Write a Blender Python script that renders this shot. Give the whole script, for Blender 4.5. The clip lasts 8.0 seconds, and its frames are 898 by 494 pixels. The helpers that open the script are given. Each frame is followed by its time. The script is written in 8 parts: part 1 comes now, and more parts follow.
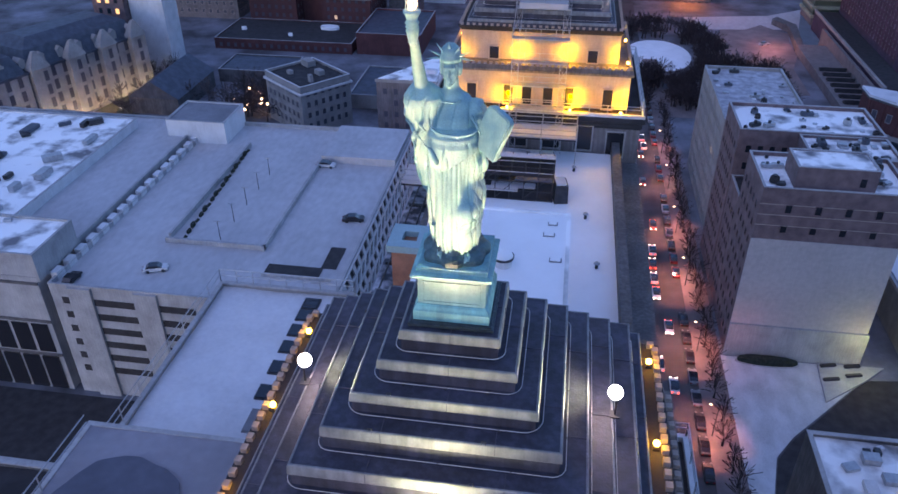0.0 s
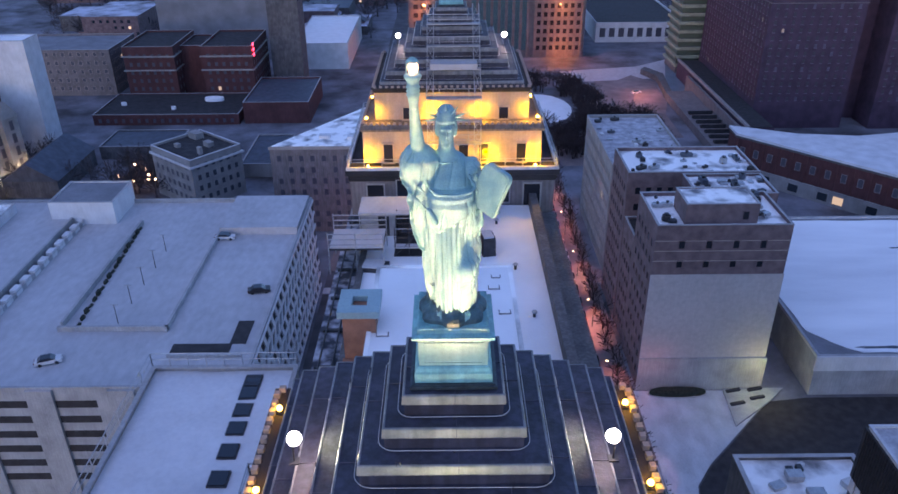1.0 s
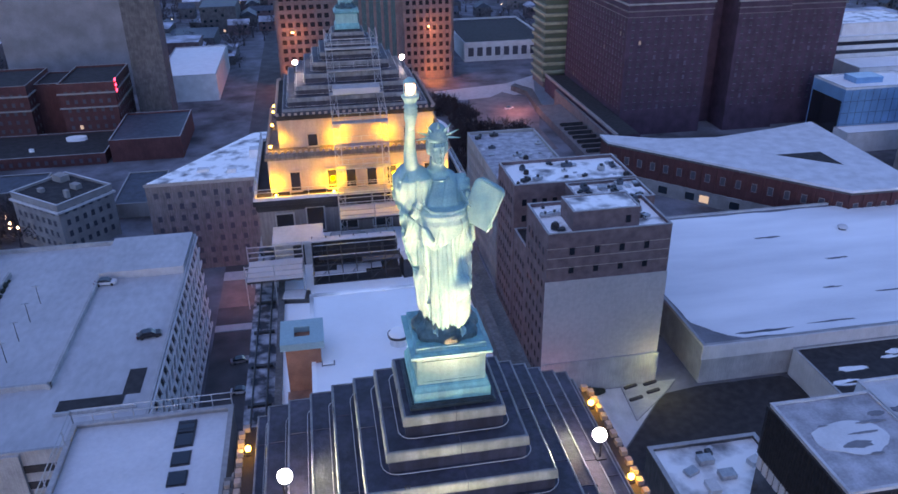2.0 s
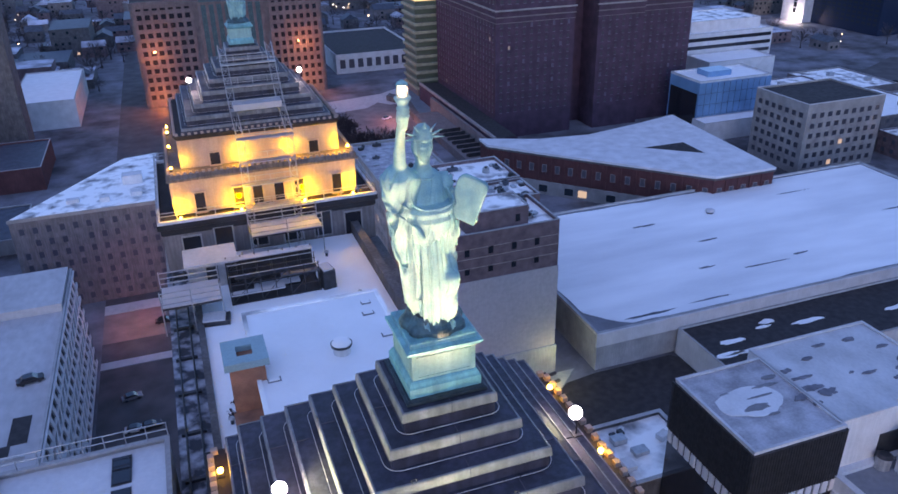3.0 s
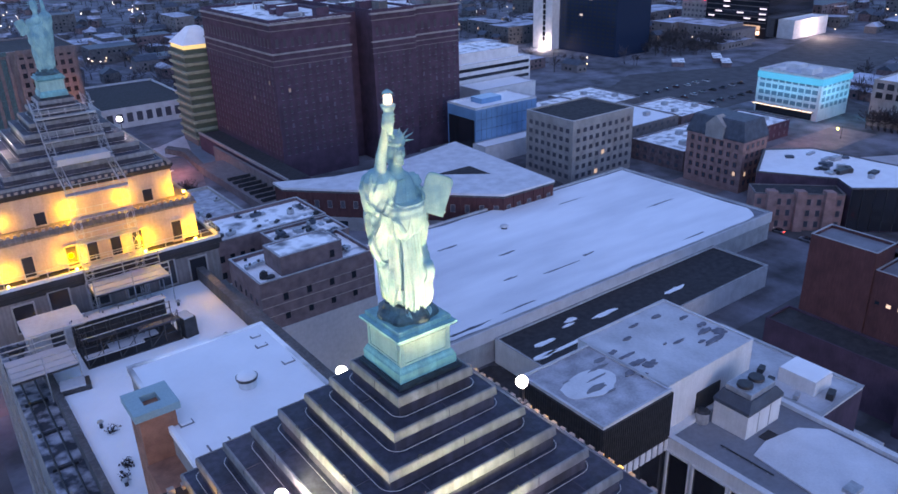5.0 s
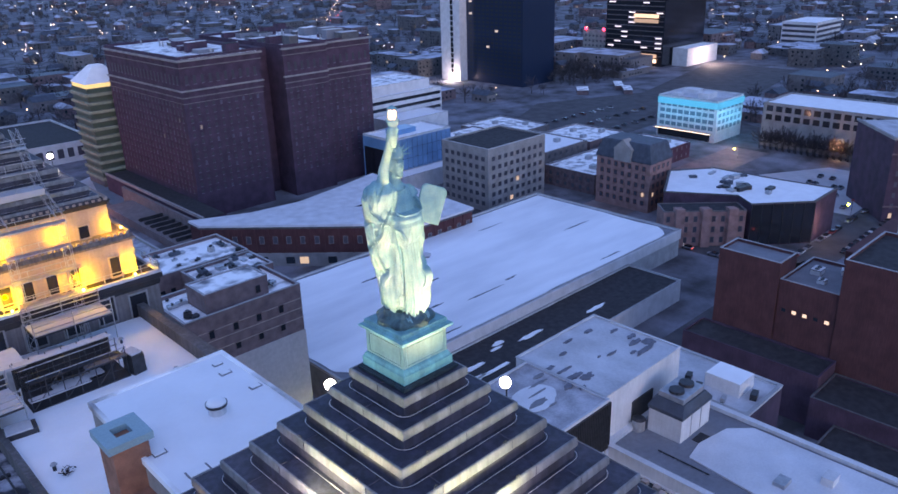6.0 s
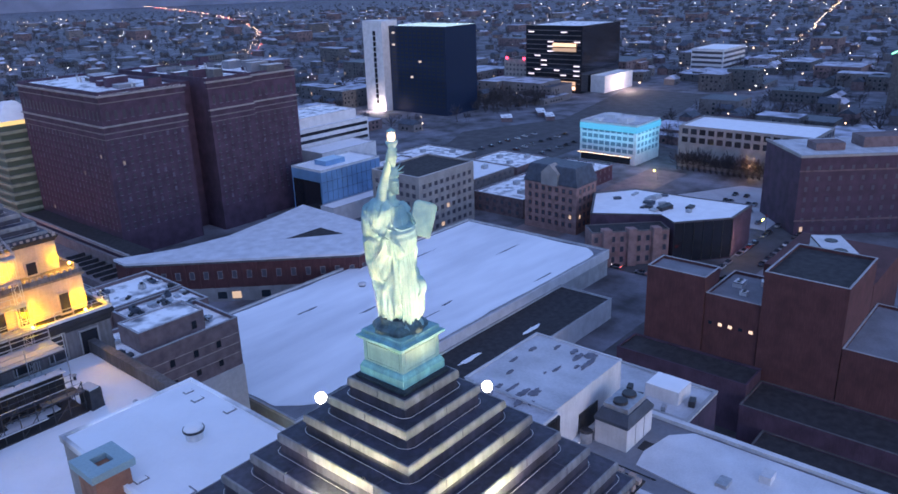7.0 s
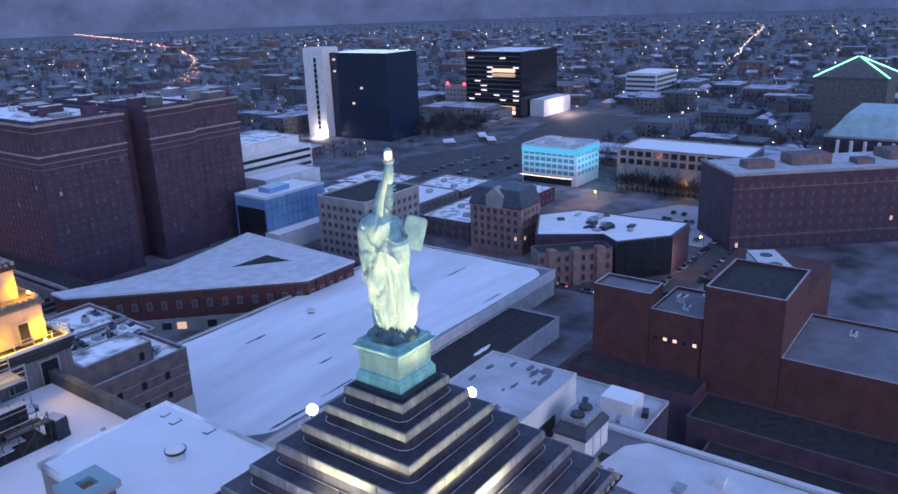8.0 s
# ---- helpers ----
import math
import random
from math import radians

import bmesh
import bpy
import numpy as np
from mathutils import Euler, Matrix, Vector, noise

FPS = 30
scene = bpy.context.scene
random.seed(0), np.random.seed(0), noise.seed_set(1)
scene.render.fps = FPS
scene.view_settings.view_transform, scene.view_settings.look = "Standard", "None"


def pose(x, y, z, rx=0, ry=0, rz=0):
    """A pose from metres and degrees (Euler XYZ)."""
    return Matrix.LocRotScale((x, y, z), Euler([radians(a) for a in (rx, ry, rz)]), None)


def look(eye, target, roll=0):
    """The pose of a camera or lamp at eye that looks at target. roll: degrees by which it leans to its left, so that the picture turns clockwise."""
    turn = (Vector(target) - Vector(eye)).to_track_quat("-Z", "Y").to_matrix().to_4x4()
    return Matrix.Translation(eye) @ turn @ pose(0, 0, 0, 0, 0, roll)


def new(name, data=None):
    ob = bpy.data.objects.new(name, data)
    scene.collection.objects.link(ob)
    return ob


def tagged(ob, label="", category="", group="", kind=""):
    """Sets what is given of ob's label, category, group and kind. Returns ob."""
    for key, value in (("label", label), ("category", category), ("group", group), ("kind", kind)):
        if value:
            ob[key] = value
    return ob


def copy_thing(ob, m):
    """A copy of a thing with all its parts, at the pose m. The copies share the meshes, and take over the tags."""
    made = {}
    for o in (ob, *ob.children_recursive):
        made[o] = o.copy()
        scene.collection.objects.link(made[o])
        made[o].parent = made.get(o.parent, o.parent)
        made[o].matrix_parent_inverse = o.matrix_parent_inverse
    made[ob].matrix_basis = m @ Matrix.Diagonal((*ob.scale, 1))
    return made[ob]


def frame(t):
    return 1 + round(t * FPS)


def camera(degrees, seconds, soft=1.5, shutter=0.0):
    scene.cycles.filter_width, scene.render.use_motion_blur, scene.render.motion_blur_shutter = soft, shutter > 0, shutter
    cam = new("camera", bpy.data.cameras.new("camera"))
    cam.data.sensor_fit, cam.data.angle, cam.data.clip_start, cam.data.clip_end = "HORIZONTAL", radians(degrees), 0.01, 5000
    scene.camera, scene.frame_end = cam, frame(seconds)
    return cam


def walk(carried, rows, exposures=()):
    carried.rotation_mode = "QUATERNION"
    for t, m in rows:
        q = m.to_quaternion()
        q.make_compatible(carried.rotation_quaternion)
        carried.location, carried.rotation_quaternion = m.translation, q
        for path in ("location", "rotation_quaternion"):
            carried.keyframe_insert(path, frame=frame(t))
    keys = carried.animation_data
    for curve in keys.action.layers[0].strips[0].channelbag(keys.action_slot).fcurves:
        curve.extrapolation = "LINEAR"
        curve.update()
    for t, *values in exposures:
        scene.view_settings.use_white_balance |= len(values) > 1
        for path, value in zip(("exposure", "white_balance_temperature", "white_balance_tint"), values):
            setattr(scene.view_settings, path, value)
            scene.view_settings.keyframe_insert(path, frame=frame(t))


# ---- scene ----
SOFT = 1.6
# path begin
cam = camera(60.589, 8.0, soft=SOFT, shutter=0.0)
ROWS = [
    (0.0, look((2.305, -15.967, 11.963), (-1.600, 9.014, -4.183), -0.138)),
    (0.5, look((0.997, -15.904, 11.985), (-1.028, 9.854, -3.260), -0.173)),
    (1.0, look((-0.093, -16.101, 11.966), (-0.084, 10.329, -2.226), -0.474)),
    (1.5, look((-1.352, -16.037, 11.946), (0.912, 10.604, -1.659), -0.601)),
    (3.0, look((-5.198, -16.057, 11.937), (3.798, 9.341, -1.254), -1.125)),
    (3.5, look((-6.459, -16.087, 11.962), (4.589, 8.583, -1.051), -1.328)),
    (4.0, look((-7.753, -16.054, 11.976), (5.207, 7.779, -0.831), -1.418)),
    (4.5, look((-9.025, -16.136, 11.914), (5.679, 6.856, -0.542), -1.576)),
    (6.0, look((-12.990, -15.817, 11.784), (6.123, 4.536, 0.810), -1.756)),
    (6.5, look((-14.311, -15.756, 11.838), (5.996, 3.692, 1.380), -1.835)),
    (7.0, look((-15.602, -15.760, 11.985), (5.715, 2.825, 1.976), -1.947)),
    (7.5, look((-16.830, -15.800, 12.155), (5.359, 1.970, 2.568), -1.977)),
    (8.0, look((-17.771, -15.610, 12.146), (5.160, 1.423, 2.977), -1.966)),
]
# path end
walk(cam, ROWS, exposures=[(0.0, 1.47, 7320, 37), (8.0, 1.56, 7280, 36)])

# ---- light: dusk sky, a faint wide sun behind the cloud ----
world = bpy.data.worlds.new("dusk")
scene.world = world
world.use_nodes = True
_wn = world.node_tree.nodes
_sky = _wn.new("ShaderNodeTexSky")
_sky.sky_type = "NISHITA"
_sky.sun_disc = False
_sky.sun_elevation = radians(9.0)
_sky.sun_rotation = radians(200)
_sky.ozone_density = 5.0
_sky.dust_density = 0.3
world.node_tree.links.new(_sky.outputs[0], _wn["Background"].inputs[0])
_wn["Background"].inputs[1].default_value = 0.15
_sun = new("sun", bpy.data.lights.new("sun", "SUN"))
_sun.data.energy, _sun.data.angle, _sun.data.color = 0.12, radians(60), (0.72, 0.8, 1.0)
_sun.matrix_world = look((0, 0, 100), (30, 25, 0))


def lamp_light(name, kind, at, power, color, aim=None, size=0.1, cone=70, blend=0.6):
    li = bpy.data.lights.new(name, kind)
    li.energy, li.color = power, color
    li.shadow_soft_size = size
    ob = new(name, li)
    if kind == "SPOT":
        li.spot_size, li.spot_blend = radians(cone), blend
    ob.matrix_world = look(at, aim) if aim else Matrix.Translation(at)
    return ob

# ---- materials ----
def mat(name, col, rough=0.75, metal=0.0, var=0.25, scale=1.0, fine=12.0, bump=0.15, tint=None, streak=0.0, rand=0.0, stretch=(1, 1, 1), emit=0.0, lo=0.32, hi=0.68):
    """A surface with coarse and fine variation at real size (scale: coarse cycles a metre)."""
    m = bpy.data.materials.new(name)
    m.use_nodes = True
    nt = m.node_tree
    n, l = nt.nodes, nt.links
    bs = n["Principled BSDF"]
    geo = n.new("ShaderNodeTexCoord")
    mp = n.new("ShaderNodeMapping")
    mp.inputs["Scale"].default_value = stretch
    l.new(geo.outputs["Object"], mp.inputs[0])
    a = n.new("ShaderNodeTexNoise")
    a.inputs["Scale"].default_value = scale
    a.inputs["Detail"].default_value = 5
    b = n.new("ShaderNodeTexNoise")
    b.inputs["Scale"].default_value = fine
    b.inputs["Detail"].default_value = 3
    l.new(mp.outputs[0], a.inputs[0])
    l.new(mp.outputs[0], b.inputs[0])
    ra = n.new("ShaderNodeValToRGB")
    dark = tuple(c * (1 - var) for c in col)
    lite = tuple(min(1, c * (1 + var * 0.7)) for c in (tint or col))
    ra.color_ramp.elements[0].position, ra.color_ramp.elements[1].position = lo, hi
    ra.color_ramp.elements[0].color = (*dark, 1)
    ra.color_ramp.elements[1].color = (*lite, 1)
    l.new(a.outputs[0], ra.inputs[0])
    mx = n.new("ShaderNodeMix")
    mx.data_type, mx.blend_type = "RGBA", "OVERLAY"
    mx.inputs[0].default_value = 0.2
    l.new(ra.outputs[0], mx.inputs[6])
    l.new(b.outputs[0], mx.inputs[7])
    out = mx.outputs[2]
    if streak:
        w = n.new("ShaderNodeTexNoise")
        w.inputs["Scale"].default_value = 3.0
        sp = n.new("ShaderNodeMapping")
        sp.inputs["Scale"].default_value = (1.5, 1.5, 0.12)
        l.new(geo.outputs["Object"], sp.inputs[0])
        l.new(sp.outputs[0], w.inputs[0])
        rs = n.new("ShaderNodeValToRGB")
        rs.color_ramp.elements[0].position, rs.color_ramp.elements[1].position = 0.4, 0.65
        rs.color_ramp.elements[0].color = (*(1 - streak,) * 3, 1)
        rs.color_ramp.elements[1].color = (1, 1, 1, 1)
        l.new(w.outputs[0], rs.inputs[0])
        m2 = n.new("ShaderNodeMix")
        m2.data_type, m2.blend_type = "RGBA", "MULTIPLY"
        m2.inputs[0].default_value = 1
        l.new(out, m2.inputs[6])
        l.new(rs.outputs[0], m2.inputs[7])
        out = m2.outputs[2]
    if rand:
        oi = n.new("ShaderNodeObjectInfo")
        hv = n.new("ShaderNodeHueSaturation")
        mr = n.new("ShaderNodeMapRange")
        mr.inputs[3].default_value, mr.inputs[4].default_value = 1 - rand, 1 + rand
        l.new(oi.outputs["Random"], mr.inputs[0])
        l.new(mr.outputs[0], hv.inputs["Value"])
        l.new(out, hv.inputs["Color"])
        out = hv.outputs[0]
    l.new(out, bs.inputs["Base Color"])
    bs.inputs["Roughness"].default_value = rough
    bs.inputs["Metallic"].default_value = metal
    if emit:
        l.new(out, bs.inputs["Emission Color"])
        bs.inputs["Emission Strength"].default_value = emit
    if bump:
        bp = n.new("ShaderNodeBump")
        bp.inputs["Strength"].default_value = bump
        bp.inputs["Distance"].default_value = 0.05
        l.new(b.outputs[0], bp.inputs["Height"])
        l.new(bp.outputs[0], bs.inputs["Normal"])
    return m


def glow(name, col, power):
    m = bpy.data.materials.new(name)
    m.use_nodes = True
    bs = m.node_tree.nodes["Principled BSDF"]
    bs.inputs["Base Color"].default_value = (*[c * 0.5 for c in col], 1)
    bs.inputs["Emission Color"].default_value = (*col, 1)
    bs.inputs["Emission Strength"].default_value = power
    return m


def glass_mat(name, col=(0.02, 0.03, 0.04), rough=0.08):
    m = bpy.data.materials.new(name)
    m.use_nodes = True
    bs = m.node_tree.nodes["Principled BSDF"]
    bs.inputs["Base Color"].default_value = (*col, 1)
    bs.inputs["Roughness"].default_value = rough
    bs.inputs["Specular IOR Level"].default_value = 0.7
    return m


def lit_some(name, share, col=(1.0, 0.72, 0.38), power=1.2):
    """Dark window glass; a share of the panes (by object or by island) has a light on inside."""
    m = glass_mat(name)
    nt = m.node_tree
    n, l = nt.nodes, nt.links
    oi = n.new("ShaderNodeObjectInfo")
    ge = n.new("ShaderNodeNewGeometry")
    ad = n.new("ShaderNodeMath")
    ad.operation = "ADD"
    fr = n.new("ShaderNodeMath")
    fr.operation = "FRACT"
    gt = n.new("ShaderNodeMath")
    gt.operation = "GREATER_THAN"
    gt.inputs[1].default_value = 1 - share
    mu = n.new("ShaderNodeMath")
    mu.operation = "MULTIPLY"
    mu.inputs[1].default_value = power
    l.new(oi.outputs["Random"], ad.inputs[0])
    l.new(ge.outputs["Random Per Island"], ad.inputs[1])
    l.new(ad.outputs[0], fr.inputs[0])
    l.new(fr.outputs[0], gt.inputs[0])
    l.new(gt.outputs[0], mu.inputs[0])
    bs = n["Principled BSDF"]
    bs.inputs["Emission Color"].default_value = (*col, 1)
    l.new(mu.outputs[0], bs.inputs["Emission Strength"])
    return m


SNOW = mat("snow", (0.91, 0.915, 0.93), 0.85, var=0.05, scale=0.35, fine=5, bump=0.25)
SNOW_ROOF = mat("wind_combed_snow", (0.82, 0.83, 0.86), 0.85, var=0.1, scale=0.06, fine=2.5, bump=0.2, tint=(0.92, 0.925, 0.94), stretch=(0.35, 1.4, 1))
SNOW_WORN = mat("worn_snow", (0.36, 0.36, 0.39), 0.85, var=0.5, scale=0.22, fine=4, bump=0.25, tint=(0.8, 0.82, 0.86), lo=0.3, hi=0.52)
SNOW_THIN = mat("thin_snow", (0.46, 0.455, 0.475), 0.85, var=0.1, scale=0.1, fine=0.8, bump=0.08, stretch=(1, 0.5, 1))
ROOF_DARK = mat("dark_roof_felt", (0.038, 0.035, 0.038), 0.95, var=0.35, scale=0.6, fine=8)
LEAD = mat("dark_standing_copper", (0.05, 0.052, 0.08), 0.68, metal=0.0, var=0.4, scale=1.1, fine=14, bump=0.2, streak=0.35)
COPING = mat("pale_folded_metal", (0.2, 0.215, 0.235), 0.5, metal=0.0, var=0.3, scale=1.6, fine=16, streak=0.25)
SEAM = mat("tarnished_seam", (0.075, 0.075, 0.1), 0.7, var=0.3, scale=2)
PATINA = mat("green_patina", (0.13, 0.4, 0.49), 0.6, var=0.2, scale=1.4, fine=26, bump=0.3, tint=(0.25, 0.5, 0.47), streak=0.14)
LEDGE = mat("mottled_ledge", (0.06, 0.07, 0.09), 0.85, var=0.3, scale=1.1, fine=6, bump=0.3, tint=(0.4, 0.42, 0.47), lo=0.42, hi=0.66)
DUSTED = mat("snow_dusted_roof", (0.33, 0.33, 0.36), 0.85, var=0.2, scale=0.5, fine=4, bump=0.15, tint=(0.46, 0.46, 0.5))
SWEPT = mat("wet_swept_roof", (0.27, 0.25, 0.28), 0.42, var=0.15, scale=0.2, fine=2, bump=0.04)
PUDDLE = mat("dark_wet_felt", (0.1, 0.1, 0.13), 0.32, var=0.2, scale=0.5, fine=2, bump=0.02)
SNOW_GREY2 = mat("old_snow", (0.67, 0.68, 0.71), 0.85, var=0.14, scale=0.25, fine=4, bump=0.2)
SNOW_GREY = mat("wind_swept_snow", (0.53, 0.54, 0.57), 0.85, var=0.2, scale=0.3, fine=4, bump=0.2, stretch=(1, 0.6, 1))
BRONZE_TEAL = mat("teal_bronze", (0.04, 0.11, 0.13), 0.5, metal=0.2, var=0.5, scale=3)
SLATE = mat("blue_slate", (0.06, 0.075, 0.1), 0.6, var=0.3, scale=0.5, fine=5)
ROOF_GREY = mat("grey_roof", (0.2, 0.205, 0.23), 0.85, var=0.2, scale=0.15, fine=2)
BARE_FELT = mat("damp_roof_felt", (0.15, 0.155, 0.19), 0.85, var=0.3, scale=1.2, fine=6)
# grey-blue instead of snow white: distance haze painted into the far roofs
HAZED_ROOF = mat("far_roof_hazed", (0.2, 0.2, 0.22), 0.85, var=0.4, scale=0.1, fine=1, tint=(0.42, 0.44, 0.52), lo=0.3, hi=0.6)
HEDGE = mat("dark_hedge", (0.02, 0.028, 0.02), 0.95, var=0.5, scale=2)
RUSSET = mat("russet_twigs", (0.045, 0.028, 0.03), 0.95, var=0.4, scale=1)
PATINA_BASE = mat("blue_green_patina", (0.12, 0.42, 0.46), 0.5, var=0.25, scale=1.6, fine=16, bump=0.2, streak=0.25)
PATINA_PALE = mat("pale_patina", (0.24, 0.46, 0.43), 0.6, var=0.15, scale=1.5, fine=16, bump=0.15, streak=0.15)
BRONZE = mat("dark_bronze", (0.03, 0.05, 0.06), 0.5, metal=0.3, var=0.4, scale=3)
STONE = mat("grey_stone", (0.33, 0.31, 0.3), 0.85, var=0.2, scale=0.25, fine=6, streak=0.1)
STONE_BROWN = mat("brown_limestone", (0.2, 0.165, 0.15), 0.85, var=0.25, scale=0.8, fine=8, streak=0.3)
STONE_CIVIC = mat("sooty_limestone", (0.16, 0.14, 0.15), 0.85, var=0.2, scale=0.3, fine=4, streak=0.25)
STONE_MAUVE = mat("mauve_stone", (0.22, 0.19, 0.19), 0.85, var=0.2, scale=0.4, fine=5, streak=0.25)
STONE_WARM = mat("warm_limestone", (0.42, 0.33, 0.29), 0.85, var=0.18, scale=0.6, fine=8, streak=0.1)
STONE_DARK = mat("dark_stone", (0.13, 0.125, 0.13), 0.85, var=0.3, scale=0.5, fine=6, streak=0.3)
CONCRETE = mat("concrete", (0.4, 0.4, 0.41), 0.85, var=0.2, scale=0.3, fine=4, streak=0.12)
WHITE_WALL = mat("white_panel", (0.66, 0.66, 0.68), 0.7, var=0.12, scale=0.3, fine=4, streak=0.08)
CREAM = mat("cream_wall", (0.47, 0.43, 0.43), 0.85, var=0.07, scale=0.1, fine=1.2, streak=0.04)
BRICK_BROWN = mat("brown_brick", (0.18, 0.12, 0.125), 0.9, var=0.3, scale=0.5, fine=7)
BRICK_RED = mat("red_brick", (0.125, 0.045, 0.046), 0.95, var=0.2, scale=0.3, fine=6, streak=0.2)
BRICK_PINK = mat("pink_brick", (0.36, 0.2, 0.18), 0.9, var=0.25, scale=0.4, fine=6)
BRICK_PURPLE = mat("purple_brown_brick", (0.085, 0.047, 0.075), 0.9, var=0.3, scale=0.25, fine=5, streak=0.15)
CHIMNEY_BRICK = mat("orange_brick", (0.33, 0.15, 0.1), 0.9, var=0.3, scale=1.5, fine=14)
ASPHALT = mat("asphalt", (0.08, 0.075, 0.08), 0.85, var=0.35, scale=0.15, fine=3)
PAVING = mat("wet_paving", (0.2, 0.15, 0.15), 0.7, var=0.3, scale=0.2, fine=3)
# lifted, bluish tone carries the distance haze in the ground colour
GROUND = mat("wintry_ground", (0.09, 0.088, 0.097), 0.9, var=0.45, scale=0.07, fine=0.7, tint=(0.165, 0.17, 0.2))
METAL = mat("galvanised_metal", (0.42, 0.43, 0.45), 0.45, metal=0.5, var=0.2, scale=1.5)
METAL_DARK = mat("dark_metal", (0.05, 0.05, 0.055), 0.5, metal=0.4, var=0.3, scale=2)
WIRE = mat("steel_cable", (0.62, 0.6, 0.6), 0.4, metal=0.3, var=0.1, scale=4)
BLUE_PANEL = mat("blue_glass_panel", (0.12, 0.3, 0.5), 0.3, var=0.2, scale=0.15, fine=2)
TEAL_ROOF = mat("pale_teal_metal", (0.28, 0.46, 0.5), 0.5, var=0.2, scale=0.2)
# twigs lightened so their colour includes the distance haze
TREE = mat("bare_twigs", (0.07, 0.06, 0.065), 0.95, var=0.4, scale=1)
GLASS = lit_some("dark_window_glass", 0.008, (1.0, 0.82, 0.6), power=0.2)
GLASS_OLIVE = glass_mat("olive_glass", (0.09, 0.12, 0.085), 0.4)
for key_, val_ in (("Base Color", (0.06, 0.062, 0.082, 1)), ("Roughness", 0.3)):
    GLASS.node_tree.nodes["Principled BSDF"].inputs[key_].default_value = val_
GLASS_BLUE = glass_mat("blue_tower_glass", (0.012, 0.025, 0.055), 0.15)
GLASS_DARK = glass_mat("black_glass", (0.02, 0.021, 0.027), 0.1)
GLASS_HOTEL = lit_some("hotel_window_glass", 0.004, (0.9, 0.8, 0.75), 0.07)
GLASS_HOTEL.node_tree.nodes["Principled BSDF"].inputs["Base Color"].default_value = (0.03, 0.022, 0.035, 1)
GLASS_HOTEL.node_tree.nodes["Principled BSDF"].inputs["Roughness"].default_value = 0.5
BLIND = mat("window_blind", (0.11, 0.1, 0.135), 0.7, var=0.3, scale=0.4)
HOTEL_SILL = mat("sooty_sill", (0.165, 0.14, 0.18), 0.85, var=0.25, scale=0.5)
LAMP_WHITE = glow("floodlight_lens", (1.0, 0.93, 0.8), 40)
LAMP_YELLOW = glow("amber_lamp", (1.0, 0.55, 0.05), 22)
LAMP_STREET = glow("street_lamp_head", (1.0, 0.7, 0.4), 4)
LAMP_COOL = glow("cool_lamp", (1.0, 0.95, 0.85), 4)
BULB = glow("warm_bulb", (1.0, 0.6, 0.3), 1.6)
FLAME = glow("torch_lantern", (1.0, 0.5, 0.28), 3.5)
RED_SIGN = glow("red_neon", (1.0, 0.05, 0.1), 2.5)
RED_TAIL = glow("red_tail_lamp", (1.0, 0.08, 0.04), 3)
HEAD_LAMP = glow("car_head_lamp", (1.0, 0.92, 0.75), 5)
LENS_CLEAR = mat("clear_lens", (0.5, 0.5, 0.5), 0.2, var=0.05, bump=0)
LENS_RED = mat("red_lens", (0.25, 0.02, 0.02), 0.25, var=0.05, bump=0)
CYAN_LIT = glow("cyan_lit_wall", (0.03, 0.45, 0.68), 0.3)
GLASS_CYAN = glass_mat("pale_blue_glass", (0.1, 0.17, 0.22), 0.35)
GREEN_LIT = glow("green_light_line", (0.1, 0.9, 0.5), 1.2)

# ---- building blocks ----
def box(bm, x0, x1, y0, y1, z0, z1, mi=0):
    v = [bm.verts.new(p) for p in ((x0, y0, z0), (x1, y0, z0), (x1, y1, z0), (x0, y1, z0), (x0, y0, z1), (x1, y0, z1), (x1, y1, z1), (x0, y1, z1))]
    for f in ((3, 2, 1, 0), (4, 5, 6, 7), (0, 1, 5, 4), (1, 2, 6, 5), (2, 3, 7, 6), (3, 0, 4, 7)):
        bm.faces.new([v[i] for i in f]).material_index = mi
    return v


def prism(bm, pts, z0, z1, mi=0):
    a = [bm.verts.new((x, y, z0)) for x, y in pts]
    b = [bm.verts.new((x, y, z1)) for x, y in pts]
    n = len(pts)
    bm.faces.new(a[::-1]).material_index = mi
    bm.faces.new(b).material_index = mi
    for i in range(n):
        bm.faces.new((a[i], a[(i + 1) % n], b[(i + 1) % n], b[i])).material_index = mi


def tube(bm, p, q, r0, r1=None, seg=8, mi=0, cap=True):
    p, q = Vector(p), Vector(q)
    r1 = r0 if r1 is None else r1
    m = (q - p).to_track_quat("Z", "Y").to_matrix()
    rings = []
    for c, r in ((p, r0), (q, r1)):
        rings.append([bm.verts.new(c + m @ Vector((r * math.cos(2 * math.pi * i / seg), r * math.sin(2 * math.pi * i / seg), 0))) for i in range(seg)])
    for i in range(seg):
        bm.faces.new((rings[0][i], rings[0][(i + 1) % seg], rings[1][(i + 1) % seg], rings[1][i])).material_index = mi
    if cap:
        bm.faces.new(rings[0][::-1]).material_index = mi
        bm.faces.new(rings[1]).material_index = mi


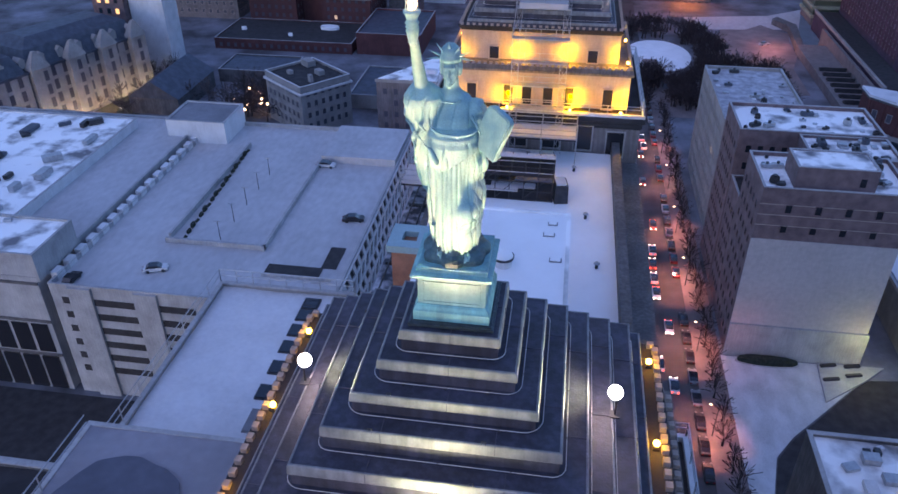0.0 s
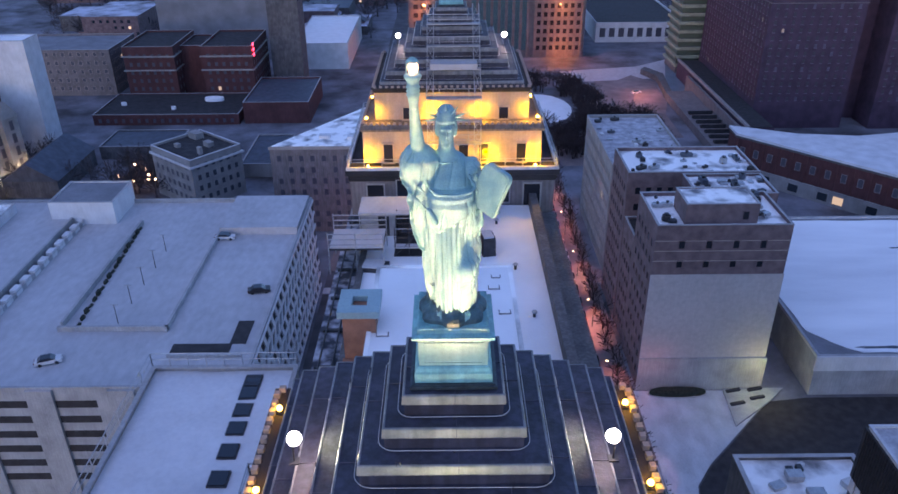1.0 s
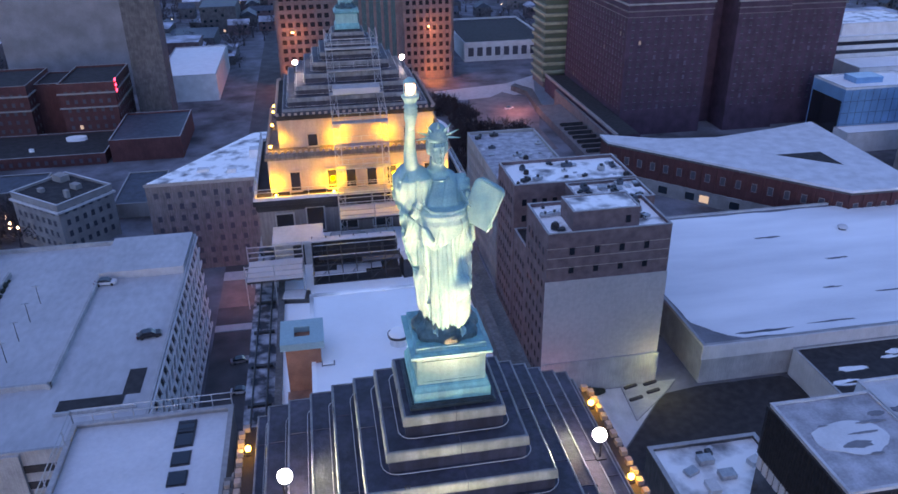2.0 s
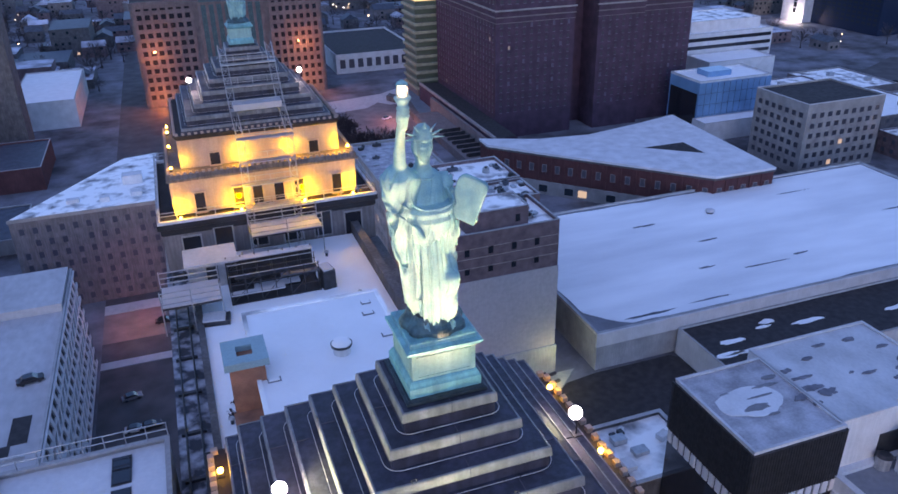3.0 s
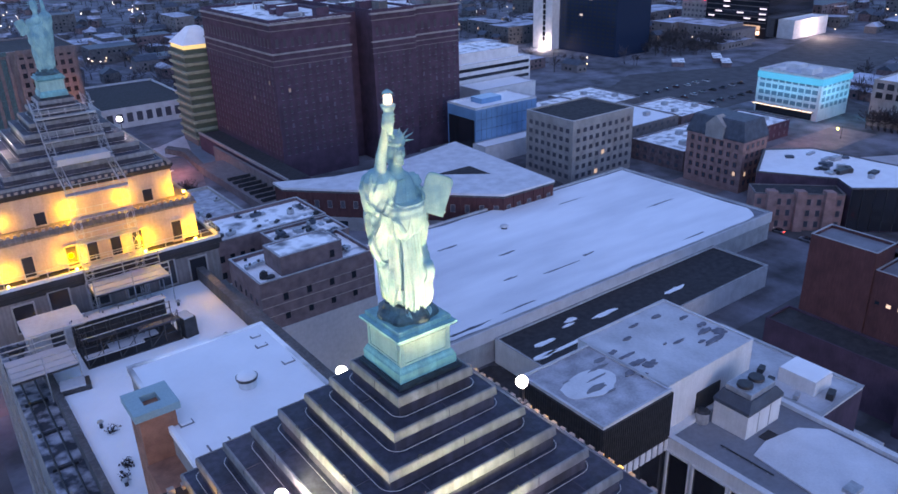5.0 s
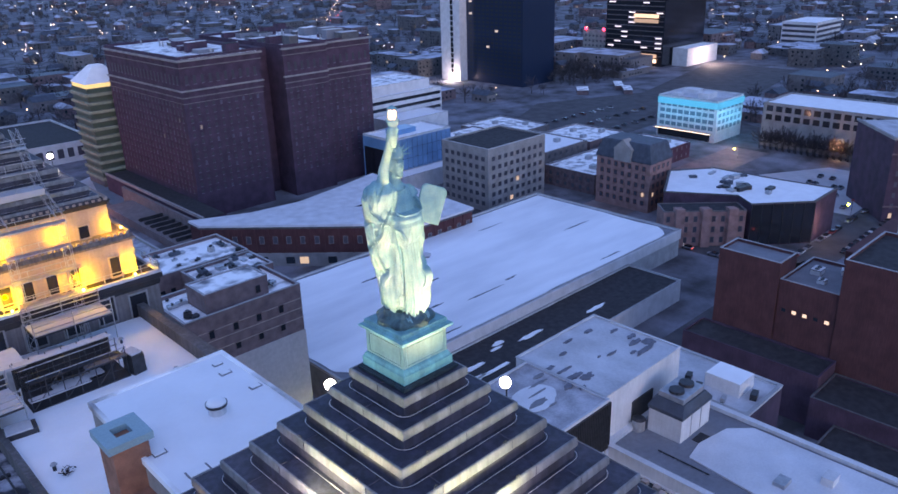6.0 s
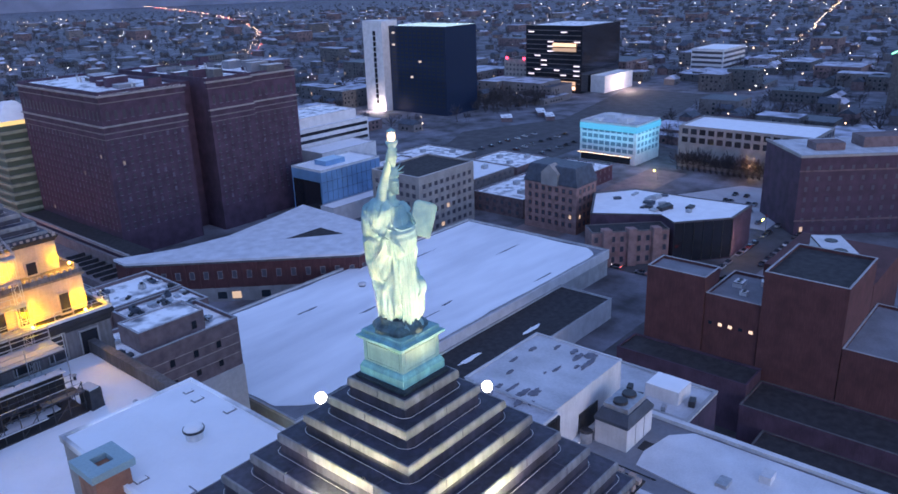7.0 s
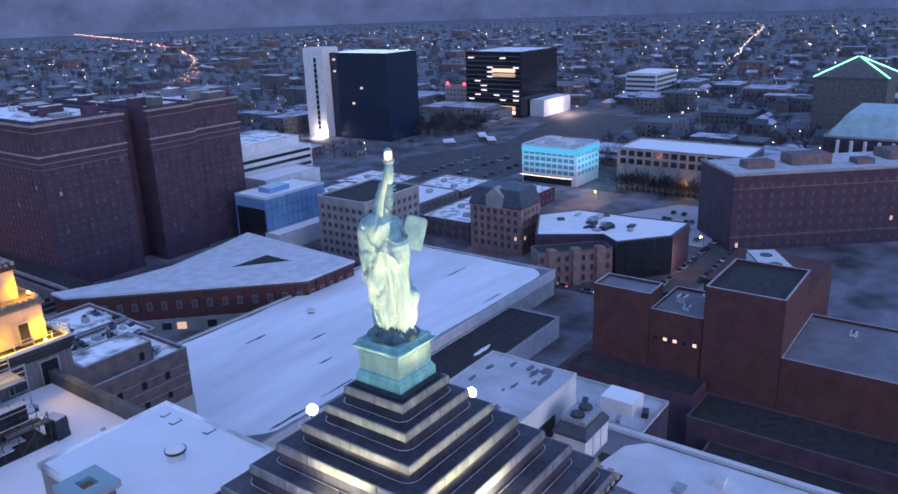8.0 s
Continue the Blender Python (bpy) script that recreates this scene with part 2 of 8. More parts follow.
def loft(bm, rings, mi=0, cap=True):
    """Joins rings of equally many points into one skin."""
    vs = [[bm.verts.new(p) for p in ring] for ring in rings]
    n = len(vs[0])
    for a, b in zip(vs, vs[1:]):
        for i in range(n):
            bm.faces.new((a[i], a[(i + 1) % n], b[(i + 1) % n], b[i])).material_index = mi
    if cap:
        bm.faces.new(vs[0][::-1]).material_index = mi
        bm.faces.new(vs[-1]).material_index = mi


def blob(bm, c, r, mi=0, u=10, v=6):
    rings = []
    for j in range(v + 1):
        t = math.pi * (j + 0.02) / (v + 0.04)
        rings.append([(c[0] + r[0] * math.sin(t) * math.cos(2 * math.pi * i / u), c[1] + r[1] * math.sin(t) * math.sin(2 * math.pi * i / u), c[2] - r[2] * math.cos(t)) for i in range(u)])
    loft(bm, rings, mi)


def mesh(bm, name, mats, smooth=False, bevel=0.0):
    if bevel:
        bmesh.ops.bevel(bm, geom=bm.edges[:], offset=bevel, segments=2, affect="EDGES", profile=0.6)
    bmesh.ops.recalc_face_normals(bm, faces=bm.faces[:])
    me = bpy.data.meshes.new(name)
    bm.to_mesh(me)
    bm.free()
    for m in mats if isinstance(mats, (list, tuple)) else [mats]:
        me.materials.append(m)
    if smooth:
        for p in me.polygons:
            p.use_smooth = True
    return me


def part(name, bm, material, parent=None, label="", smooth=False, bevel=0.0):
    ob = new(name, mesh(bm, name, material, smooth, bevel))
    if parent:
        ob.parent = parent
        ob.matrix_parent_inverse = parent.matrix_world.inverted()
    return tagged(ob, label)


def share(name, me, parent, m):
    """One more piece on a mesh that others use too."""
    ob = new(name, me)
    ob.parent = parent
    ob.matrix_basis = m
    return ob


def thing(name, label, category, at=(0, 0, 0), group="", kind="", rz=0.0):
    ob = new(name)
    ob.matrix_world = pose(*at, 0, 0, rz)
    return tagged(ob, label, category, group, kind)


G = -93.0  # street level; the statue's base is the origin


def window_mesh(w, h, frame_mat, glass, mullion=True, depth=0.1, fr=0.12):
    """The frame and the pane of a window standing on its wall: local x along, z up, -y outward."""
    bm = bmesh.new()
    o = [(-w / 2 - fr, -fr), (w / 2 + fr, -fr), (w / 2 + fr, h + fr), (-w / 2 - fr, h + fr)]
    i = [(-w / 2, 0), (w / 2, 0), (w / 2, h), (-w / 2, h)]
    q = [[bm.verts.new((x, y, z)) for x, z in r] for r, y in ((o, 0.02), (o, -depth), (i, -depth), (i, 0.02))]
    for a, b in zip(q, q[1:]):
        for k in range(4):
            bm.faces.new((a[k], a[(k + 1) % 4], b[(k + 1) % 4], b[k]))
    fr_me = mesh(bm, "window", frame_mat)
    bm = bmesh.new()
    box(bm, -w / 2, w / 2, -0.03, 0.02, 0, h)
    return fr_me, mesh(bm, "pane", glass)


def window(me, parent, m):
    w = share("window", me[0], parent, m)
    p = new("pane", me[1])
    p.parent = w
    return w


SIDES = {"s": (0, lambda x0, x1, y0, y1: (x0, y0, x1 - x0)), "n": (180, lambda x0, x1, y0, y1: (x1, y1, x1 - x0)),
         "w": (-90, lambda x0, x1, y0, y1: (x0, y1, y1 - y0)), "e": (90, lambda x0, x1, y0, y1: (x1, y0, y1 - y0))}


def windows(parent, base, rect, side, cols, rows, z0, pitch_z, me, margin=1.2, out=0.0):
    """Rows of windows along one side of a block; local frame of the parent at base."""
    rz, fn = SIDES[side]
    ox, oy, length = fn(*rect)
    d = {"s": (1, 0), "n": (-1, 0), "w": (0, -1), "e": (0, 1)}[side]
    nrm = {"s": (0, -1), "n": (0, 1), "w": (-1, 0), "e": (1, 0)}[side]
    step = (length - 2 * margin) / max(1, cols)
    for r in range(rows):
        for c in range(cols):
            s = margin + (c + 0.5) * step
            window(me, parent, pose(ox + d[0] * s + nrm[0] * out - base[0], oy + d[1] * s + nrm[1] * out - base[1], z0 + r * pitch_z - base[2], 0, 0, rz))


def parapet(bm, x0, x1, y0, y1, z0, z1, t=0.35, mi=0):
    box(bm, x0, x1, y0, y0 + t, z0, z1, mi)
    box(bm, x0, x1, y1 - t, y1, z0, z1, mi)
    box(bm, x0, x0 + t, y0 + t, y1 - t, z0, z1, mi)
    box(bm, x1 - t, x1, y0 + t, y1 - t, z0, z1, mi)


def block(name, label, rect, z1, wall_mat, roof_mat=None, z0=G, lip=0.7, t=0.35, category="building", coping=None, lip_mat=None, at=None):
    """A flat-roofed building: walls, a recessed roof deck and a parapet with its coping."""
    x0, x1, y0, y1 = rect
    b = at or ((x0 + x1) / 2, (y0 + y1) / 2, z0)
    ob = thing(name, label, category, b)
    bm = bmesh.new()
    box(bm, x0 - b[0], x1 - b[0], y0 - b[1], y1 - b[1], z0 - b[2], z1 - lip - b[2])
    part_local("wall", bm, wall_mat, ob)
    bm = bmesh.new()
    parapet(bm, x0 - b[0], x1 - b[0], y0 - b[1], y1 - b[1], z1 - lip - b[2], z1 - b[2], t)
    part_local("parapet", bm, lip_mat or wall_mat, ob)
    bm = bmesh.new()
    e = 0.06
    parapet(bm, x0 - e - b[0], x1 + e - b[0], y0 - e - b[1], y1 + e - b[1], z1 - b[2], z1 + 0.1 - b[2], t + 2 * e)
    part_local("coping", bm, coping or CONCRETE, ob)
    bm = bmesh.new()
    rough_deck(bm, x0 + t - b[0], x1 - t - b[0], y0 + t - b[1], y1 - t - b[1], z1 - lip + 0.1 - b[2], 0.1)
    part_local("roof", bm, roof_mat or SNOW, ob)
    return ob, b


def part_local(name, bm, material, parent, label="", smooth=False, bevel=0.0):
    """Like part(), for a mesh already in its parent's frame."""
    ob = new(name, mesh(bm, name, material, smooth, bevel))
    ob.parent = parent
    return tagged(ob, label)


def rough_deck(bm, x0, x1, y0, y1, z, amp=0.1, cell=None, mi=0):
    """A roof covering with drifts: a gently uneven sheet with a thin edge."""
    cell = cell or max((x1 - x0), (y1 - y0)) / 24
    nx, ny = max(2, int((x1 - x0) / cell)), max(2, int((y1 - y0) / cell))
    g = []
    for j in range(ny + 1):
        row = []
        for i in range(nx + 1):
            x, y = x0 + (x1 - x0) * i / nx, y0 + (y1 - y0) * j / ny
            h = noise.noise((x * 0.21 + 3.1, y * 0.21, z * 0.37)) + 0.5 * noise.noise((x * 0.7, y * 0.7, z))
            row.append(bm.verts.new((x, y, z + amp * h)))
        g.append(row)
    for j in range(ny):
        for i in range(nx):
            bm.faces.new((g[j][i], g[j][i + 1], g[j + 1][i + 1], g[j + 1][i])).material_index = mi
    rim = [g[0][i] for i in range(nx + 1)] + [g[j][nx] for j in range(1, ny + 1)] + [g[ny][i] for i in range(nx - 1, -1, -1)] + [g[j][0] for j in range(ny - 1, 0, -1)]
    low = [bm.verts.new((v.co.x, v.co.y, z - amp * 2 - 0.05)) for v in rim]
    for i in range(len(rim)):
        k = (i + 1) % len(rim)
        bm.faces.new((rim[i], low[i], low[k], rim[k])).material_index = mi


def uneven(x, y, a, b, seed, amp=0.45, n=26):
    """An irregular patch outline about (x, y) with half axes a, b."""
    out = []
    for i in range(n):
        t = 2 * math.pi * i / n
        k = 1 + amp * noise.noise((1.6 * math.cos(t), 1.6 * math.sin(t), seed * 1.37)) + 0.5 * amp * noise.noise((4 * math.cos(t), 4 * math.sin(t), seed * 2.1))
        out.append((x + a * k * math.cos(t), y + b * k * math.sin(t)))
    return out


def cable(name, pts, r, material, parent=None, label="", closed=True):
    cu = bpy.data.curves.new(name, "CURVE")
    cu.dimensions = "3D"
    sp = cu.splines.new("POLY")
    sp.points.add(len(pts) - 1)
    for p, c in zip(sp.points, pts):
        p.co = (*c, 1)
    sp.use_cyclic_u = closed
    cu.bevel_depth, cu.bevel_resolution = r, 1
    me_ob = bpy.data.objects.new("tmp", cu)
    me = bpy.data.meshes.new_from_object(me_ob)
    bpy.data.objects.remove(me_ob)
    me.materials.clear()
    me.materials.append(material)
    ob = new(name, me)
    if parent:
        ob.parent = parent
    return tagged(ob, label)

# ---- the two crowned towers ----
TIERS = [(1.28, -0.13), (1.77, -0.75), (2.36, -1.39), (3.0, -2.02), (3.69, -2.74), (4.42, -3.46), (5.15, -4.15), (5.6, -4.86)]
TWIN = (0.25, 47.9)


def ring_square(h, z, r, seg=6):
    pts = []
    for k, (sx, sy) in enumerate(((1, -1), (1, 1), (-1, 1), (-1, -1))):
        for i in range(seg + 1):
            a = math.radians(-90 + 90 * k + 90 * i / seg)
            pts.append((sx * (h - r) + r * math.cos(a), sy * (h - r) + r * math.sin(a), z))
    return pts


def square_loft(prof, cap=True):
    bm = bmesh.new()
    loft(bm, [[(sx * a, sy * a, z) for sx, sy in ((1, -1), (1, 1), (-1, 1), (-1, -1))] for a, z in prof], cap=cap)
    return bm


def stepped_roof(at, rz, label):
    """Square tiers: a dark tread, a pale folded fascia round its edge, a darker riser set back below it and a draped cable."""
    roof = thing("stepped_roof", label, "roof", (*at, 0), rz=rz)
    rnd = random.Random(5)
    below = -5.35
    for k, (h, z) in enumerate(TIERS):
        zb = TIERS[k + 1][1] if k + 1 < len(TIERS) else below
        rise = z - zb
        part_local("tier", square_loft([(h - 0.05, zb - 0.02), (h - 0.05, z - rise * 0.3), (h - 0.06, z - 0.012), (h - 0.75, z + 0.01)]), LEAD, roof, "dark metal tread and riser")
        part_local("fascia", square_loft([(h - 0.045, z - rise * 0.47), (h - 0.005, z - rise * 0.45), (h + 0.012, z - rise * 0.41), (h + 0.002, z - rise * 0.2), (h - 0.008, z - 0.03), (h - 0.03, z + 0.004), (h - 0.075, z + 0.008), (h - 0.075, z - 0.05)], False), COPING, roof, "pale folded metal fascia round the tread")
        for sx, sy, rot in ((0, -1, 0), (1, 0, 90), (0, 1, 180), (-1, 0, 270)):
            # folded seams of the sheets
            n = max(1, int(h / 1.3))
            for i in range(n):
                f = (2 * (i + 0.5) / n - 1) * h * 0.96 + rnd.uniform(-0.12, 0.12)
                bm = bmesh.new()
                box(bm, f - 0.008, f + 0.008, -h - 0.016, -h + 0.0, z - rise * 0.44, z)
                box(bm, f - 0.008, f + 0.008, -h + 0.08, -h + 0.62, z - 0.01, z + 0.018)
                part_local("seam", bm, SEAM, roof).matrix_basis = pose(0, 0, 0, 0, 0, rot)
        if k + 1 < len(TIERS):
            ring = [(x, y, zz + 0.03 * noise.noise((x * 0.9, y * 0.9, k * 3.0)) + 0.02) for x, y, zz in ring_square(h + 0.12, zb + 0.05, 0.36 + 0.06 * (k % 3))]
            cable("cable", ring, 0.0095, WIRE, roof, "thin pale cable with rounded corners")
            bm = bmesh.new()
            for s in (-1, 1):
                for f in (-0.6, 0.0, 0.6):
                    for ax in (0, 1):
                        x, y = (s * (h + 0.12), f * h) if ax else (f * h, s * (h + 0.12))
                        box(bm, x - 0.02, x + 0.02, y - 0.02, y + 0.02, zb, zb + 0.07)
            part_local("cable_clip", bm, METAL_DARK, roof)
    # small twin hooks on the treads and a conduit that climbs the tiers
    for f, k in ((-1.35, 2), (-1.7, 3), (0.9, 4), (-0.4, 5), (1.1, 3)):
        h, z = TIERS[k]
        for rot in (0, 270):
            bm = bmesh.new()
            for dx in (-0.05, 0.05):
                tube(bm, (f + dx, -h + 0.03, z), (f + dx, -h + 0.03, z + 0.13), 0.012, 0.012, 5)
            tube(bm, (f - 0.05, -h + 0.03, z + 0.12), (f + 0.05, -h + 0.03, z + 0.12), 0.012, 0.012, 5)
            part_local("hook", bm, METAL_DARK, roof).matrix_basis = pose(0, 0, 0, 0, 0, rot)
    return roof


def pedestal(at, rz, label):
    p = thing("pedestal", label, "pedestal", (*at, 0), rz=rz)
    sq = ((1, -1), (1, 1), (-1, 1), (-1, -1))

    def prof(rows):
        bm = bmesh.new()
        loft(bm, [[(sx * a, sy * a, z) for sx, sy in sq] for a, z in rows])
        return bm
    part_local("plinth", prof([(1.08, -0.1), (1.08, -0.02), (1.02, 0.0), (1.02, 0.03)]), BRONZE, p, "dark plinth course")
    part_local("base", prof([(0.96, 0.0), (0.96, 0.3), (0.93, 0.34), (0.9, 0.42), (0.86, 0.47)]), PATINA_BASE, p, "blue-green moulded base")
    part_local("die", prof([(0.845, 0.46), (0.845, 1.2)]), PATINA_PALE, p, "pale green die")
    for k in range(4):
        bm = bmesh.new()
        y = -0.845
        for a in ((-0.72, 0.72, 0.53, 0.56), (-0.72, 0.72, 1.12, 1.15), (-0.72, -0.69, 0.56, 1.12), (0.69, 0.72, 0.56, 1.12)):
            box(bm, a[0], a[1], y - 0.018, y, a[2], a[3])
        ob = part_local("panel_frame", bm, PATINA_PALE, p)
        ob.matrix_basis = pose(0, 0, 0, 0, 0, 90 * k)
    part_local("cornice", prof([(0.85, 1.19), (0.89, 1.22), (0.95, 1.27), (1.0, 1.31), (1.0, 1.38), (0.93, 1.41), (0.87, 1.43), (0.87, 1.55), (0.84, 1.57)]), PATINA_BASE, p, "blue-green projecting cornice")
    return p


def statue_mesh():
    """A robed figure with a raised arm, a spiked crown and a tablet, all one mesh."""
    bm = bmesh.new()

    def body(rows, e=0.8, n=40):
        loft(bm, [[(cx + w * math.copysign(abs(math.cos(t)) ** e, math.cos(t)), cy + d * math.copysign(abs(math.sin(t)) ** e, math.sin(t)), z)
                   for t in [2 * math.pi * i / n for i in range(n)]] for z, w, d, cx, cy in rows])

    def rope(pts, r):
        for (p, q) in zip(pts, pts[1:]):
            tube(bm, p, q, r, r, 8)
            blob(bm, q, (r, r, r), 0, 8, 6)
    # skirt, then the gathered overfold that hangs over the belt, then chest, shoulders and neck
    body([(1.9, .57, .62, .0, -.03), (2.2, .6, .68, .0, -.03), (3.0, .62, .7, .0, -.01), (3.6, .62, .68, .0, .01), (4.1, .63, .62, .0, .02), (4.5, .58, .5, -.04, .03), (4.7, .5, .4, -.06, .03)], 0.72)
    body([(4.02, .6, .56, -.04, .02), (4.2, .62, .63, -.04, .0), (4.6, .62, .66, -.06, -.01), (4.84, .61, .67, -.08, -.01), (4.95, .58, .6, -.09, .02), (4.99, .5, .42, -.1, .04)], 0.8)
    body([(4.5, .5, .42, -.1, .08), (4.96, .55, .46, -.11, .06), (5.2, .56, .43, -.11, .08), (5.45, .52, .36, -.12, .08), (5.62, .38, .27, -.12, .07), (5.72, .24, .21, -.13, .04), (5.84, .17, .18, -.13, .0), (6.05, .16, .17, -.13, -.04)])
    # cloak and wide sleeve on the side of the raised arm, ending in a loose edge
    body([(3.22, .12, .3, -.56, .12), (3.4, .22, .4, -.6, .12), (3.8, .3, .46, -.63, .12), (4.4, .33, .5, -.66, .1), (4.8, .35, .47, -.67, .07), (5.2, .42, .5, -.69, .03), (5.5, .47, .51, -.71, -.03), (5.68, .44, .46, -.72, -.08), (5.82, .32, .34, -.74, -.13), (5.95, .2, .22, -.76, -.2)], 0.85)
    body([(2.1, .16, .3, -.5, .1), (2.7, .18, .36, -.53, .1), (3.4, .2, .4, -.55, .1)], 0.8)
    # cloak down the back and over the arm with the tablet
    for c, r in (((0, .5, 3.9), (.58, .4, 1.2)), ((.4, .06, 5.3), (.29, .3, .27)), ((.62, .04, 4.75), (.2, .3, .42)), ((.6, .04, 4.1), (.14, .28, .5)), ((.56, .08, 3.3), (.14, .4, .9)),
                 # bent knee and the shin below it
                 ((.3, -.56, 2.98), (.26, .3, .42)), ((.3, -.5, 2.45), (.24, .27, .6)),
                 # head: skull, face, jaw, hair rolled at the nape and temples
                 ((-.13, -.06, 6.38), (.22, .27, .32)), ((-.13, -.17, 6.25), (.175, .2, .27)), ((-.13, -.22, 6.07), (.115, .14, .12)), ((-.13, .1, 6.28), (.21, .18, .28)), ((-.32, -.02, 6.3), (.06, .15, .2)), ((.06, -.02, 6.3), (.06, .15, .2)), ((-.13, .16, 6.02), (.14, .12, .16)),
                 ((-.13, -.375, 6.25), (.032, .05, .085)), ((-.13, -.355, 6.115), (.062, .035, .02)), ((-.13, -.345, 6.08), (.055, .035, .02)), ((-.13, -.325, 6.0), (.065, .055, .05)), ((-.13, -.31, 6.37), (.15, .06, .03)),
                 ((-.3, -.5, 1.7), (.13, .2, .1)), ((.3, -.52, 1.7), (.13, .2, .1))):
        blob(bm, c, r, 0, 20, 12)
    for p, q, r0, r1 in (((-.64, -.02, 5.4), (-.75, -.28, 5.95), .25, .19), ((-.75, -.27, 5.92), (-.78, -.42, 6.4), .165, .135), ((-.78, -.41, 6.35), (-.8, -.76, 7.18), .132, .088), ((-.8, -.74, 7.14), (-.79, -.82, 7.4), .115, .125),
                         ((.42, .04, 5.28), (.66, .02, 4.82), .22, .2), ((.64, .02, 4.82), (.88, -.3, 4.5), .18, .11)):
        tube(bm, p, q, r0, r1, 18)
    # rolled edges of cloth: sleeve opening, the cloak's hem slanting to the belt, the collar
    rope([(-.98, -.2, 5.72), (-1.14, -.1, 5.45), (-1.12, -.22, 5.1), (-.98, -.36, 4.9), (-.74, -.5, 4.74), (-.5, -.62, 4.52), (-.38, -.66, 4.3)], .04)
    rope([(-.55, -.3, 5.68), (-.6, -.42, 5.35), (-.52, -.52, 5.05), (-.3, -.6, 4.94), (.1, -.62, 4.93), (.4, -.5, 4.96), (.52, -.3, 5.0)], .034)
    rope([(-.9, -.36, 5.4), (-.82, -.46, 5.15), (-.62, -.56, 4.98)], .035)
    rope([(-1.02, -.1, 4.75), (-1.0, -.14, 4.2), (-.93, -.16, 3.75), (-.8, -.18, 3.4), (-.68, -.22, 3.25)], .035)
    rope([(-.62, -.5, 4.6), (-.6, -.58, 4.1), (-.56, -.6, 3.4), (-.54, -.58, 2.6), (-.52, -.54, 2.1)], .032)
    rope([(-.34, -.24, 5.62), (-.24, -.3, 5.58), (-.02, -.3, 5.58), (.1, -.22, 5.62)], .025)
    rope([(.36, -.3, 5.3), (.55, -.32, 4.95), (.66, -.26, 4.6), (.68, -.2, 4.2), (.66, -.2, 3.7)], .035)
    bmesh.ops.recalc_face_normals(bm, faces=bm.faces[:])
    rough_me = bpy.data.meshes.new("figure")
    bm.to_mesh(rough_me)
    bm.free()
    ob = new("figure", rough_me)
    md = ob.modifiers.new("skin", "REMESH")
    md.mode, md.voxel_size = "VOXEL", 0.02
    md = ob.modifiers.new("soften", "SMOOTH")
    md.factor, md.iterations = 0.5, 4
    me = bpy.data.meshes.new_from_object(ob.evaluated_get(bpy.context.evaluated_depsgraph_get()))
    bpy.data.objects.remove(ob)
    bpy.data.meshes.remove(rough_me)
    bm = bmesh.new()
    bm.from_mesh(me)
    bm.normal_update()

    def step(a, b, v):
        t = max(0.0, min(1.0, (v - a) / (b - a)))
        return t * t * (3 - 2 * t)

    def valley(v, w):
        return -math.exp(-(v / w) ** 2)
    moves = []
    for v in bm.verts:
        p = v.co
        th = math.atan2(p.y, p.x)
        n1 = noise.noise((p.x * 1.1, p.y * 1.1, p.z * 0.45))
        n2 = noise.noise((p.x * 4.0, p.y * 4.0, p.z * 1.8))
        d = 0.0
        if p.z < 4.75:
            # the slanting lower edge of the overfold stands proud of the skirt
            edge = p.z - (3.98 + 0.62 * abs(p.x + .34) + 0.015 * math.sin(9 * p.x))
            over = step(-.015, .02, edge) * step(-.05, -.3, p.y)
            skirt = (1 - over) * (1 - step(4.3, 4.6, p.z))
            knee = math.exp(-((p.x - .34) / .22) ** 2 - ((p.z - 3.1) / .75) ** 2) * (1 if p.y < 0 else 0)
            front = step(.05, -.3, p.y) * step(.16, .02, p.x) * step(-.62, -.5, p.x)
            wave = (p.x - 0.04 * n1 + 0.02 * (p.z - 3)) * 8.6
            fine = valley(abs(wave - round(wave)), .2) * (0.6 + 0.4 * math.sin(round(wave) * 2.3))
            wide = valley(noise.noise((th * 2.7 + 0.5 * n1, p.z * 0.16, 1.7)), 0.09) + 0.4 * valley(noise.noise((th * 5.5 + 0.4 * n1, p.z * 0.2, 6.7)), 0.09)
            d += skirt * (1 - 0.8 * knee) * (0.075 * front * fine + 0.07 * (1 - 0.7 * front) * wide)
            # the thigh falls back above the knee; a deep fold runs down beside the cloak
            d -= 0.13 * math.exp(-((p.x - .36) / .19) ** 2 - ((p.z - 3.72) / .4) ** 2) * step(-.1, -.35, p.y)
            d += 0.1 * skirt * valley(p.x + .47 - 0.03 * math.sin(2 * p.z), .035) * step(-.1, -.3, p.y)
            d += 0.035 * over * (1 - step(4.6, 4.75, p.z)) + over * 0.03 * valley(noise.noise((p.x * 3.4 + n1, p.z * 0.8 - 0.7 * abs(p.x + .34), 5.1)), 0.1)
            # creases pulled round the knee
            crease = p.z - (2.72 + 0.55 * (p.x - .3) + 0.1 * n1)
            d += 0.05 * valley(crease, .045) * step(.12, .3, p.x) * step(.1, -.2, p.y) + 0.03 * valley(crease + 0.28, .05) * step(.2, .4, p.x) * step(.1, -.2, p.y)
        # sleeve and cloak: heavy uneven folds that sag from the shoulder
        side = step(.46, .66, abs(p.x + .06)) * step(2.4, 3.2, p.z) * (1 - step(5.75, 5.95, p.z))
